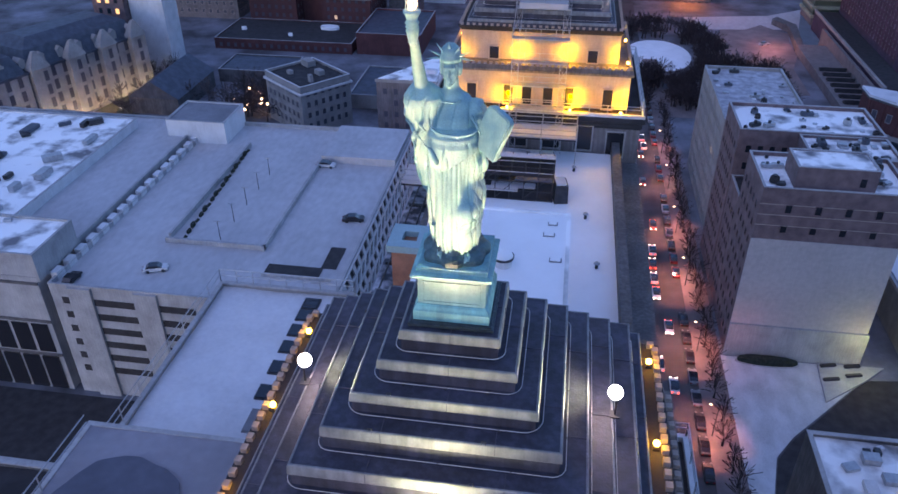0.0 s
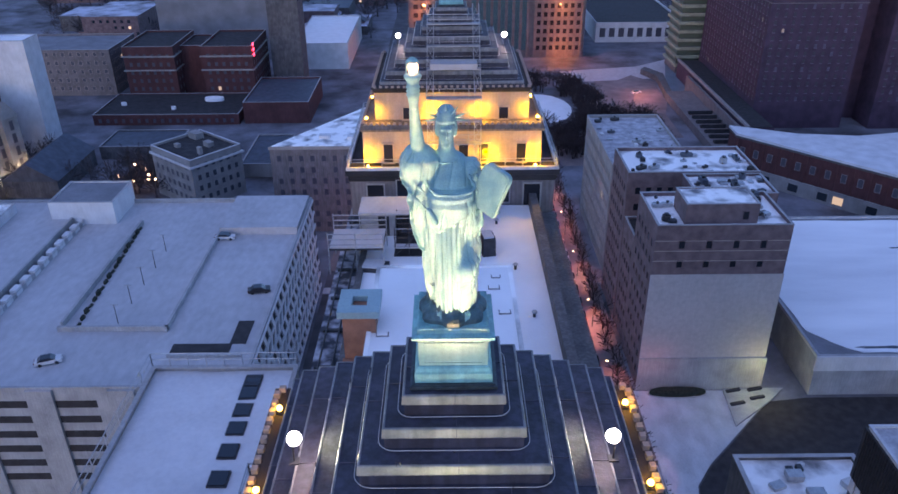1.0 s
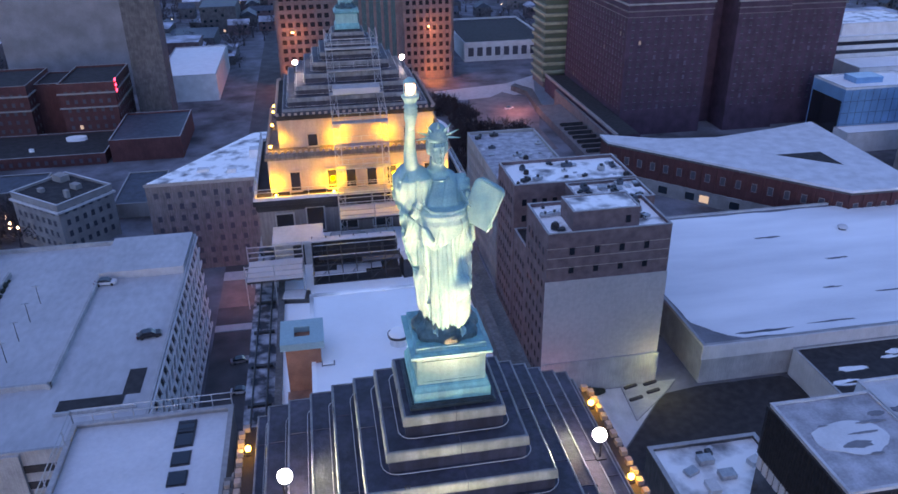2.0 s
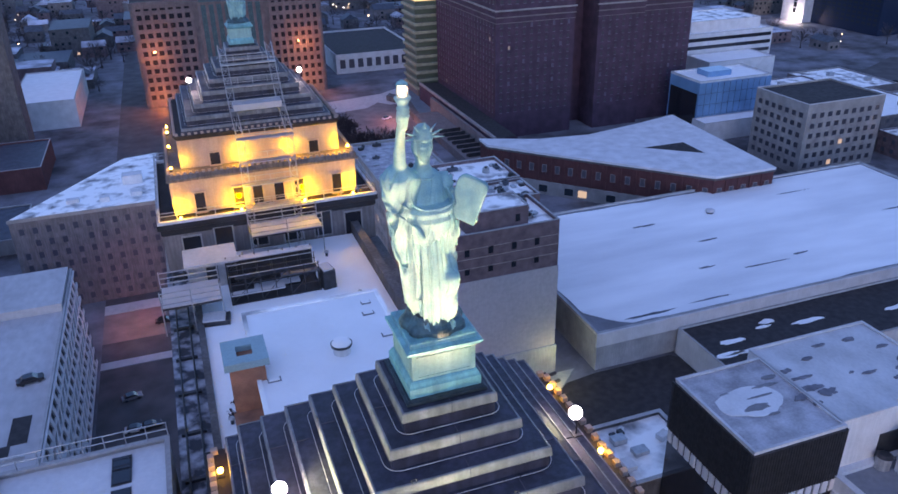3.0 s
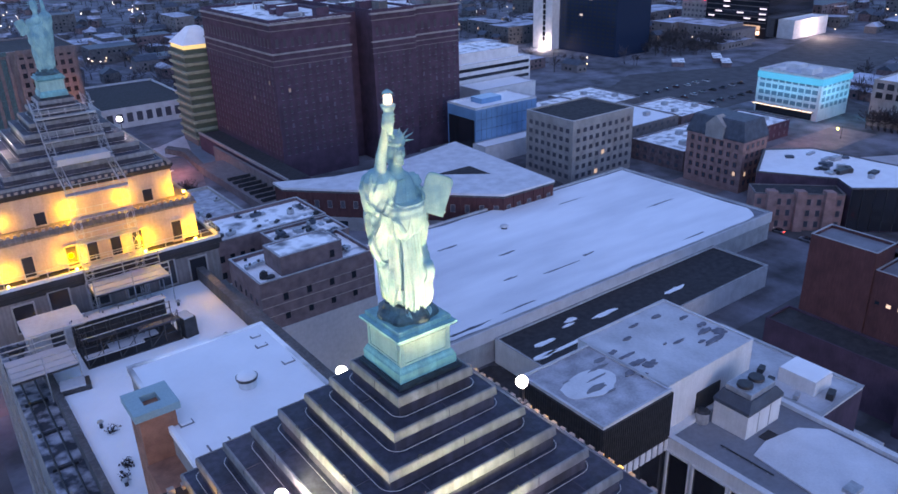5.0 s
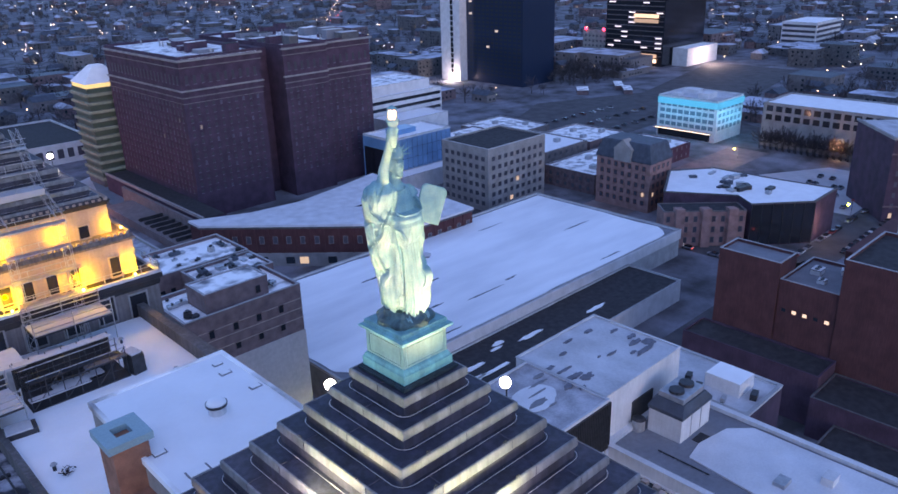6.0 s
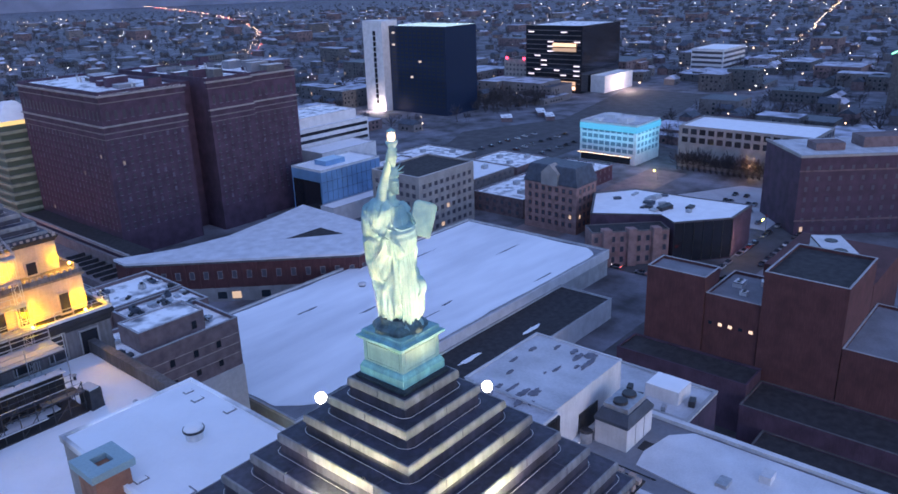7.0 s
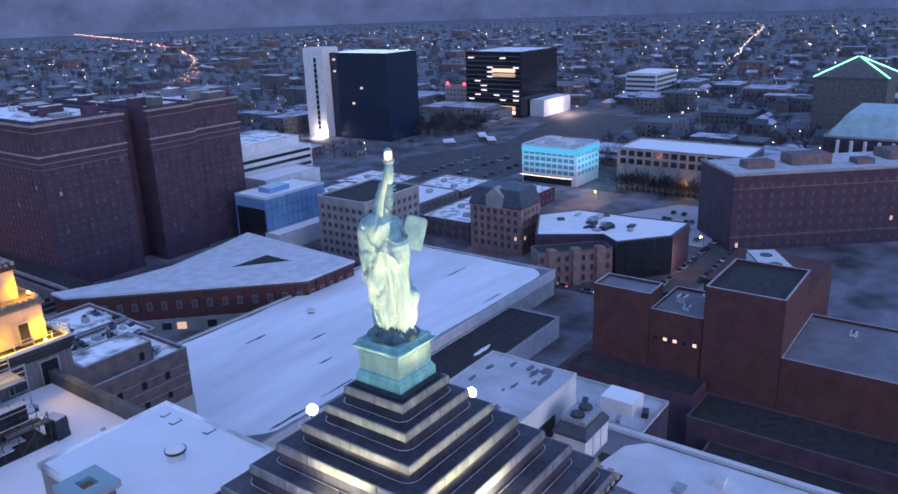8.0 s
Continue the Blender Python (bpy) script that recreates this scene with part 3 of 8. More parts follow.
        back = step(.3, .5, p.y) * step(2.2, 2.6, p.z) * (1 - step(5.5, 5.8, p.z))
        side = max(side, back)
        if side > 0:
            u = Vector((p.x * 1.5 - p.z * 0.25, p.y * 1.6 + p.z * 0.55, p.z * 0.4))
            w = Vector((noise.noise(p * 1.3), noise.noise(p * 1.3 + Vector((7, 3, 1))), noise.noise(p * 1.3 + Vector((2, 9, 4)))))
            drape = 0.5 * noise.noise((u + 0.4 * w) * 1.6) + valley(noise.noise((u + 0.45 * w) * 1.5), 0.1) + 0.3 * valley(noise.noise((u + 0.4 * w) * 2.6 + Vector((5, 1, 3))), 0.1)
            d = d * (1 - 0.7 * side) + 0.075 * side * drape
        chest = step(4.95, 5.02, p.z) * (1 - step(5.5, 5.62, p.z)) * (1 - step(.4, .55, abs(p.x + .12)))
        if chest > 0:
            d += 0.02 * chest * valley(noise.noise((p.x * 5 + n1, 3.3, p.z * 0.4)), 0.12)
        if p.z > 5.9 and p.x > -.5:
            hair = min(1, step(6.32, 6.4, p.z) + step(-.02, .06, p.y))
            d += 0.022 * hair * valley(noise.noise((p.x * 8, p.y * 8, p.z * 4)), 0.15)
            for ex in (-.205, -.055):
                d -= 0.022 * math.exp(-((p.x - ex) / .045) ** 2 - ((p.z - 6.3) / .035) ** 2) * (1 if p.y < -.2 else 0)
        d += 0.01 * n2 * (1 - step(5.6, 5.8, p.z))
        wave = th * 5.5
        hem = (1 - step(1.85, 2.5, p.z)) * (0.2 * noise.noise((th * 2.4, 0.4, 8.0)) + 0.14 * abs(wave / math.pi - round(wave / math.pi)) + 0.12 * noise.noise((th * 9, 1.4, 2.0)))
        moves.append((v, v.normal * d + Vector((0, 0, hem))))
    for v, m in moves:
        v.co += m
    bpy.data.meshes.remove(me)
    # torch: grip bound with rings, cup, gallery rail, lantern, cap
    tx, ty = -0.79, -0.88

    def turned(prof, seg, mi=0, cx=tx, cy=ty, ex=1.0):
        loft(bm, [[(cx + ex * r * math.cos(2 * math.pi * i / seg), cy + r * math.sin(2 * math.pi * i / seg), z) for i in range(seg)] for r, z in prof], mi)
    turned([(0.06, 7.0), (0.09, 7.1), (0.12, 7.28), (0.145, 7.31), (0.115, 7.35), (0.145, 7.39), (0.115, 7.43), (0.15, 7.47), (0.12, 7.52), (0.12, 7.56), (0.15, 7.63), (0.18, 7.68), (0.18, 7.72), (0.15, 7.73), (0.1, 7.735)], 18)
    # the flame of glowing glass: a bulb of upright tongues in a small lantern
    rings = []
    for r, z in ((0.06, 7.74), (0.09, 7.78), (0.1, 7.85), (0.095, 7.92), (0.06, 7.97), (0.02, 8.0)):
        rings.append([(tx + r * (1 + 0.12 * math.sin(3 * a + z * 9)) * math.cos(a), ty + r * (1 + 0.12 * math.sin(3 * a + z * 9)) * math.sin(a), z + 0.02 * math.sin(5 * a)) for a in [2 * math.pi * i / 20 for i in range(20)]])
    loft(bm, rings, 1)
    for i in range(6):
        a = 2 * math.pi * i / 6
        tube(bm, (tx + 0.13 * math.cos(a), ty + 0.13 * math.sin(a), 7.72), (tx + 0.115 * math.cos(a), ty + 0.115 * math.sin(a), 7.99), 0.012, 0.012, 5)
    turned([(0.12, 7.98), (0.135, 7.99), (0.1, 8.03), (0.03, 8.08)], 16)
    # crown band and its rays
    hx, hy = -0.13, -0.09
    turned([(.2, 6.46), (.255, 6.47), (.262, 6.55), (.24, 6.58), (.238, 6.65), (.2, 6.75), (.12, 6.82), (.03, 6.845)], 22, 0, hx, hy, 0.9)
    for k in range(7):
        a = math.radians(-4 + 188 * k / 6)
        d = Vector((math.cos(a) * 1.05, -0.2 - 0.15 * math.sin(a), math.sin(a))).normalized()
        b = Vector((hx + 0.23 * math.cos(a), hy - 0.1 * math.sin(a) - 0.03, 6.53 + 0.14 * math.sin(a)))
        m = d.to_track_quat("Z", "Y").to_matrix()
        loft(bm, [[b + d * s + m @ Vector((w * x, 0.45 * w * y, 0)) for x, y in ((1, 0), (0, 1), (-1, 0), (0, -1))] for s, w in ((0, .07), (.1, .06), (.29, .006))])
    # tablet: a slab with rounded upper corners and a raised border, held on the forearm
    wide = Vector((.70, -.61, -.30)).normalized()
    tall = Vector((.38, -.04, .98))
    tall = (tall - wide * tall.dot(wide)).normalized()
    tab = Matrix.Translation((.84, -0.38, 4.97)) @ Matrix((wide, tall.cross(wide), tall)).transposed().to_4x4()
    half = len(bm.faces)

    def slab(w, h, y0, y1, r=.16):
        pts = [(-w, -h), (w, -h)] + [(w - r + r * math.cos(a), h - r + r * math.sin(a)) for a in [math.pi / 2 * i / 6 for i in range(7)]] + [(-w + r - r * math.sin(a), h - r + r * math.cos(a)) for a in [math.pi / 2 * i / 6 for i in range(7)]]
        loft(bm, [[tab @ Vector((x, y, z)) for x, z in pts] for y in (y0, y1)])
    slab(.37, .54, -.04, .1)
    slab(.335, .5, -.062, -.04, .13)
    slab(.285, .45, -.05, -.03, .1)
    for c, r in (((.98, -.48, 4.46), (.09, .08, .07)), ((.92, -.5, 4.4), (.07, .07, .06))):
        blob(bm, c, r, 0, 10, 8)
    bm.faces.index_update()
    for f in bm.faces:
        f.smooth = f.index < half
    out = mesh(bm, "statue", [PATINA, FLAME])
    return out


STATUE = statue_mesh()


def statue(at, rz, label):
    ob = new("statue", STATUE)
    ob.matrix_world = pose(*at, 0, 0, 0, rz)
    return tagged(ob, label, "statue")


def statue_mound(at, rz, label):
    bm = bmesh.new()
    rings = []
    for rr, z in ((0.84, 1.57), (0.83, 1.68), (0.76, 1.76), (0.66, 1.84), (0.6, 2.0)):
        ring = []
        for i in range(36):
            a = 2 * math.pi * i / 36
            k = rr * (1 + 0.07 * math.sin(a * 7) + 0.08 * noise.noise((math.cos(a) * 2, math.sin(a) * 2, z * 3)))
            k = min(k, 0.84 / max(abs(math.cos(a)), abs(math.sin(a))))
            ring.append((k * math.cos(a), k * math.sin(a), z))
        rings.append(ring)
    loft(bm, rings)
    ob = part("bronze_mound", bm, BRONZE_TEAL)
    ob.matrix_world = pose(*at, 0, 0, 0, rz)
    return tagged(ob, label, "statue base")


def floodlight(at, aim, lit=True):
    f = thing("floodlight", "round steel floodlight glowing white on a short post", "floodlight", at, group="floodlights round the statues")
    d = (Vector(aim) - Vector(at)).normalized()
    bm = bmesh.new()
    tube(bm, -d * 0.1, d * 0.12, 0.1, 0.2, 16)
    part_local("housing", bm, METAL_DARK, f)
    bm = bmesh.new()
    blob(bm, d * 0.12, (0.2, 0.2, 0.2), 0, 16, 10)
    part_local("lens", bm, LAMP_WHITE, f, "bright white lens")
    bm = bmesh.new()
    tube(bm, (0, 0, -0.72), (0, 0, -0.05), 0.03, 0.03, 8)
    box(bm, -0.14, 0.14, -0.14, 0.14, -0.74, -0.7)
    part_local("post", bm, METAL_DARK, f)
    return f


def tower(at, rz, name_label):
    """The storeys under the stepped roof, from the lower terrace up; local front is -y."""
    t = thing("terraced_tower", name_label, "tower", (*at, 0), rz=rz)
    bm = bmesh.new()
    box(bm, -6.1, 6.1, -5.2, 5.2, -8.05, -5.45)
    part_local("upper_storey", bm, STONE_WARM, t, "pale limestone upper storey")
    bm = bmesh.new()
    loft(bm, [[(sx * (6.0 + h), sy * (5.35 + h), z) for sx, sy in ((1, -1), (1, 1), (-1, 1), (-1, -1))] for h, z in ((0.02, -5.8), (0.1, -5.75), (0.12, -5.6), (0.22, -5.58), (0.24, -5.46), (0.3, -5.44), (0.3, -5.37))])
    part_local("eave", bm, ROOF_DARK, t, "black eave")
    bm = bmesh.new()
    box(bm, -7.1, 7.1, -6.3, 6.3, -11.3, -8.35)
    part_local("lower_storey", bm, STONE_WARM, t, "pale limestone lower storey")
    bm = bmesh.new()
    box(bm, -7.3, 7.3, -6.5, 6.5, -8.6, -8.4)
    box(bm, -7.2, 7.2, -6.4, 6.4, -8.4, -8.1)
    part_local("upper_terrace", bm, STONE_BROWN, t)
    # crenel blocks on the upper terrace edge
    bm = bmesh.new()
    box(bm, -0.11, 0.11, -0.1, 0.1, 0, 0.18)
    crenel = mesh(bm, "parapet_block", STONE_WARM)
    for side in (-1, 1):
        for i in range(31):
            share("parapet_block", crenel, t, pose(-6.8 + 13.6 * i / 30, side * 6.3, -8.1))
        for i in range(27):
            share("parapet_block", crenel, t, pose(side * 7.05, -5.9 + 11.8 * i / 26, -8.1, 0, 0, 90))
        for i in range(27):
            share("parapet_block", crenel, t, pose(-6.0 + 12.0 * i / 26, side * 5.5, -5.37))
        for i in range(24):
            share("parapet_block", crenel, t, pose(side * 6.14, -5.2 + 10.4 * i / 23, -5.37, 0, 0, 90))
    bm = bmesh.new()
    loft(bm, [[(sx * (8.2 + h), sy * (7.2 + h), z) for sx, sy in ((1, -1), (1, 1), (-1, 1), (-1, -1))] for h, z in ((0.02, -12.5), (0.12, -12.3), (0.12, -12.0), (0.3, -11.9), (0.3, -11.5))])
    part_local("lower_terrace", bm, ROOF_DARK, t, "black cornice of the lower terrace")
    bm = bmesh.new()
    parapet(bm, -8.45, 8.45, -7.45, 7.45, -11.5, -11.25, 0.22)
    part_local("terrace_kerb", bm, WHITE_WALL, t, "pale snow-dusted terrace kerb")
    bm = bmesh.new()
    for s in (-1, 1):
        for z in (-10.85, -10.6):
            box(bm, -8.35, 8.35, s * 7.35 - 0.025, s * 7.35 + 0.025, z, z + 0.04)
            box(bm, s * 8.35 - 0.025, s * 8.35 + 0.025, -7.35, 7.35, z, z + 0.04)
        for i in range(13):
            x = -8.35 + 16.7 * i / 12
            box(bm, x - 0.03, x + 0.03, s * 7.35 - 0.03, s * 7.35 + 0.03, -11.3, -10.55)
        for i in range(11):
            y = -7.35 + 14.7 * i / 10
            box(bm, s * 8.35 - 0.03, s * 8.35 + 0.03, y - 0.03, y + 0.03, -11.3, -10.55)
    part_local("railing", bm, METAL, t, "thin pale metal railing")
    wl = window_mesh(0.72, 1.55, STONE_WARM, GLASS_DARK)
    wu = window_mesh(0.72, 0.95, STONE_WARM, GLASS_DARK)
    for s, ry in ((-1, 0), (1, 180)):
        for x in (-5.1, -2.2, -0.75, 0.9, 2.5, 5.5):
            window(wl, t, pose(x * (-s), s * 6.3, -11.25, 0, 0, ry))
        for x in (-3.5, 4.1):
            window(wu, t, pose(x * (-s), s * 5.2, -8.0, 0, 0, ry))
    for s in (-1, 1):
        for y in (-4, 0, 4):
            window(wl, t, pose(s * 7.1, y, -11.25, 0, 0, 90 * s))
    return t


stepped_roof((0, 0), 0, "dark stepped metal roof with pale copings below a statue")
stepped_roof(TWIN, 180, "dark stepped metal roof of the twin tower")
pedestal((0, 0), 0, "square green copper pedestal with a blue base and cornice")
pedestal(TWIN, 180, "square green copper pedestal on the far tower")
statue_mound((0, 0), 0, "dark uneven bronze mound under the statue's hem")
statue_mound(TWIN, 180, "dark uneven bronze mound on the far pedestal")
statue((0, 0), 0, "green copper robed statue with raised torch and tablet")
statue(TWIN, 180, "green copper robed statue on the far tower, seen from behind")
tower((0, 0), 0, "limestone tower crown with two terraced storeys and amber lamps")
tower(TWIN, 180, "limestone tower crown of the twin tower lit amber yellow")

FLOOD = (1.0, 0.67, 0.32)
for cx, cy in ((0, 0), TWIN):
    near = cy == 0
    for dx, dy in ((4.45, 0), (-4.45, 0), (0, 4.45), (0, -4.45))[:4 if near else 3]:
        p = (cx + dx, cy + dy, -2.7) if dy >= 0 else (cx, cy - 5.0, -3.42)
        floodlight(p, (cx, cy, 3.2))
        d = (Vector((cx, cy, 3.2)) - Vector(p)).normalized()
        power = 4300 if dy < 0 else 2100 if dx < 0 else 800
        lamp_light("floodlight_beam", "SPOT", Vector(p) + d * 0.36, power * (1 if near else 0.05), FLOOD, (cx + 0.06 * dx, cy + 0.06 * dy, 5.35), 0.1, 38, 1.0)
        # the wide rim of the beam, which grazes the tiers
        lamp_light("floodlight_spill", "SPOT", Vector(p) + d * 0.4, (150 if dy < 0 else 110) if near else 16, (0.84, 1.0, 0.5), (cx, cy, -1.5), 0.15, 124, 0.6)

# amber lamps on the terraces
AMBER = (1.0, 0.58, 0.0)


def amber_lamp(at):
    a = thing("amber_lamp", "small amber floodlight glowing on the terrace", "lamp", at, group="amber terrace lamps")
    bm = bmesh.new()
    blob(bm, (0, 0, 0.12), (0.1, 0.1, 0.1), 0, 10, 6)
    part_local("bulb", bm, LAMP_YELLOW, a, "glowing amber bulb")
    bm = bmesh.new()
    box(bm, -0.1, 0.1, -0.1, 0.1, -0.12, -0.04)
    tube(bm, (0, 0, -0.04), (0, 0, 0.04), 0.06, 0.09, 8)
    part_local("holder", bm, METAL_DARK, a)
    return a


for x, p in ((-6.7, 50), (-2.2, 110), (2.7, 110), (6.6, 70)):
    amber_lamp((TWIN[0] + x, TWIN[1] - 7.0, -11.38))
    lamp_light("amber_wash", "POINT", (TWIN[0] + x, TWIN[1] - 6.85, -10.6), p * 1.9, AMBER, size=0.15)
for x, p in ((-1.6, 70), (2.2, 60), (6.0, 50), (-5.9, 25)):
    lamp_light("amber_wash", "POINT", (TWIN[0] + x, TWIN[1] - 5.7, -7.3), p * 1.55, AMBER, size=0.15)
for x, y in ((5.88, 4.45), (5.88, 0.77), (5.88, -2.9), (-5.88, 4.3), (-5.88, 0.6), (-5.88, -3.1)):
    amber_lamp((x, y, -5.25))
    lamp_light("amber_wash", "POINT", (x, y, -4.95), 14 if x > 0 else 6, AMBER, size=0.1)
for y in (42.6, 48.2, 52.2, 54.0):
    for s in (-1, 1):
        amber_lamp((TWIN[0] + s * 6.8, y, -7.97))

# ---- ground, streets ----
bm = bmesh.new()
box(bm, -4500, 4500, -4500, 4500, G - 1.0, G)
tagged(part("ground", bm, GROUND), "flat wintry city ground with thin snow", "ground", kind="structure")


def flat(name, pts, z0, z1, material, label, category):
    bm = bmesh.new()
    prism(bm, pts, z0, z1)
    return tagged(part(name, bm, material), label, category, kind="structure")


flat("road", [(24.5, -400), (33.5, -400), (33.5, 900), (24.5, 900)], G, G + 0.02, ASPHALT, "wet asphalt street with parked cars", "road")
flat("pavement", [(33.5, -100), (39.0, -100), (39.0, 300), (33.5, 300)], G, G + 0.16, PAVING, "reddish paved pavement with trees", "pavement")
flat("pavement", [(20.5, -100), (24.5, -100), (24.5, 300), (20.5, 300)], G, G + 0.16, PAVING, "reddish paved pavement beside the tower block", "pavement")
flat("road", [(-33.0, -200), (-9, -200), (-9, 600), (-33.0, 600)], G, G + 0.03, ASPHALT, "dark asphalt back street and parking area", "road")
flat("road", [(-33.0, 166), (24, 166), (24, 181), (-33.0, 181)], G + 0.03, G + 0.05, PAVING, "reddish lit cross street", "road")
flat("pavement", [(-33.0, 181), (24, 181), (24, 186), (-33.0, 186)], G + 0.03, G + 0.19, SNOW_THIN, "pale snowy pavement", "pavement")
flat("pavement", [(-33.0, 154), (-9, 154), (-9, 157), (-33.0, 157)], G + 0.03, G + 0.19, SNOW_THIN, "pale snowy pavement by the lot", "pavement")
flat("plaza", [(39.0, 60), (43, 78), (45, 86.5), (49, 92), (56.2, 99.5), (66, 110), (66, 113.5), (39.0, 113.5)], G, G + 0.14, SNOW_GREY, "snowy paved plaza", "plaza")
flat("road", [(-190, 30), (-34.4, 30), (-34.4, 82.6), (-190, 82.6)], G, G + 0.04, ROOF_DARK, "dark asphalt street before the garage", "road")
flat("road", [(119, 69.6), (372, 69.6), (372, 83), (119, 83)], G, G + 0.02, ASPHALT, "dark asphalt street beside the brick block", "road")
flat("road", [(225, -300), (240, -300), (240, 600), (225, 600)], G, G + 0.02, ASPHALT, "asphalt avenue with cars", "road")


# ---- the tower block under the crowns ----
hall = thing("tower_block", "tall limestone office block under the twin tower crowns", "office building", (0, 24, G))
bz = lambda z: z - G


def hall_part(name, x0, x1, y0, y1, z0, z1, material, label=""):
    bm = bmesh.new()
    box(bm, x0, x1, y0 - 24, y1 - 24, bz(z0), bz(z1))
    return part_local(name, bm, material, hall, label)


hall_part("wall", -8.2, 8.6, -7.3, 55.2, G, -15.6, STONE)
hall_part("near_wing", -8.2, 8.2, -7.2, 7.2, -15.6, -12.3, STONE)
hall_part("far_wing", TWIN[0] - 8.2, TWIN[0] + 8.2, TWIN[1] - 7.2, TWIN[1] + 7.2, -15.6, -12.3, STONE_MAUVE)
bm = bmesh.new()
rough_deck(bm, -6.0, 6.4, 7.2 - 24, 40.4 - 24, bz(-14.55), 0.07)
part_local("lower_roof", bm, SNOW, hall, "snow-covered lower roof")
hall_part("kerb", -6.4, -6.0, 7.2, 40.6, -15.6, -14.3, STONE_DARK)
hall_part("kerb", 6.4, 7.0, 7.2, 40.6, -15.6, -13.6, STONE_DARK, "dark parapet wall")
hall_part("ledge", 7.0, 8.6, 7.2, 40.6, -15.6, -15.3, STONE_DARK)
hall_part("ledge", -8.2, -6.4, 7.2, 40.6, -15.6, -15.4, LEDGE, "mottled roof ledge with old snow")
hall_part("stair_block", -3.85, 3.15, 6.0, 19.7, -14.6, -8.6, STONE)
bm = bmesh.new()
rough_deck(bm, -3.8, 3.1, 6.0 - 24, 19.65 - 24, bz(-8.48), 0.05)
part_local("block_roof", bm, SNOW, hall, "deep clean snow on the raised roof")
bm = bmesh.new()
parapet(bm, -3.95, 3.25, 6.0 - 24, 19.8 - 24, bz(-8.7), bz(-8.38), 0.2)
part_local("roof_rim", bm, SNOW_WORN, hall)
wl = window_mesh(1.3, 2.0, STONE, GLASS_DARK)
for x in (-6.2, -3.8, -1.2, 1.4, 3.9, 6.4):
    window(wl, hall, pose(TWIN[0] + x, TWIN[1] - 7.2 - 24, bz(-14.4 if abs(x) < 6.1 else -14.8), 0, 0, 0))
wl = window_mesh(1.1, 1.9, STONE, GLASS)
for r in range(9):
    for k in range(16):
        window(wl, hall, pose(-8.2, -5 + 3.6 * k - 24, bz(-20.5 - 3.9 * r), 0, 0, -90))

# chimney
ch = thing("chimney", "orange brick chimney with a flat green-grey cap", "chimney", (-4.25, 14.4, -14.5))
bm = bmesh.new()
box(bm, -0.8, 0.75, -0.85, 0.8, 0, 7.0)
part_local("shaft", bm, CHIMNEY_BRICK, ch, "orange brick shaft")
bm = bmesh.new()
parapet(bm, -1.0, 0.95, -1.05, 1.0, 6.95, 7.3, 0.62)
box(bm, -0.45, 0.4, -0.5, 0.45, 6.9, 6.98, 1)
part_local("cap", bm, [TEAL_ROOF, ROOF_DARK], ch, "flat green-grey cap with a dark flue")
bm = bmesh.new()
box(bm, -0.9, 1.2, -7.0, -0.85, 0, 4.6)
part_local("flue_wing", bm, CHIMNEY_BRICK, ch)

rv = thing("roof_vent", "round white mushroom vent with a snow cap", "roof vent", (0.15, 14.5, -8.5))
bm = bmesh.new()
tube(bm, (0, 0, 0), (0, 0, 0.45), 0.42, 0.42, 20)
part_local("drum", bm, WHITE_WALL, rv)
bm = bmesh.new()
tube(bm, (0, 0, 0.42), (0, 0, 0.55), 0.5, 0.52, 20)
part_local("rim", bm, METAL_DARK, rv)
bm = bmesh.new()
blob(bm, (0, 0, 0.55), (0.48, 0.48, 0.2), 0, 18, 6)
part_local("snow_cap", bm, SNOW, rv, smooth=True)

for x, y, s in ((-2.6, 11.0, 0.5), (2.2, 17.5, 0.3), (2.35, 18.6, 0.25), (-3.2, 13.4, 0.3), (2.6, 15.2, 0.3)):
    hb = thing("roof_hatch", "small snow-dusted roof curb", "roof hatch", (x, y, -8.55))
    bm = bmesh.new()
    box(bm, -s, s, -s * 0.6, s * 0.6, 0, 0.13)
    part_local("curb", bm, ROOF_GREY, hb)
    bm = bmesh.new()
    box(bm, -s * 0.85, s * 0.8, -s * 0.45, s * 0.5, 0.13, 0.17)
    part_local("snow", bm, SNOW, hb)
for x, y in ((-5.0, 25), (-2.0, 33), (1.5, 36), (4.5, 30), (5.2, 24), (3.6, 37), (-5.3, 19)):
    hb = thing("roof_drain", "small dark roof vent standing in the snow", "roof vent", (x, y, -14.6))
    bm = bmesh.new()
    tube(bm, (0, 0, 0), (0, 0, 0.4), 0.1, 0.1, 10)
    part_local("pipe", bm, METAL_DARK, hb)
    bm = bmesh.new()
    tube(bm, (0, 0, 0.4), (0, 0, 0.5), 0.2, 0.12, 10)
    part_local("cowl", bm, METAL, hb)

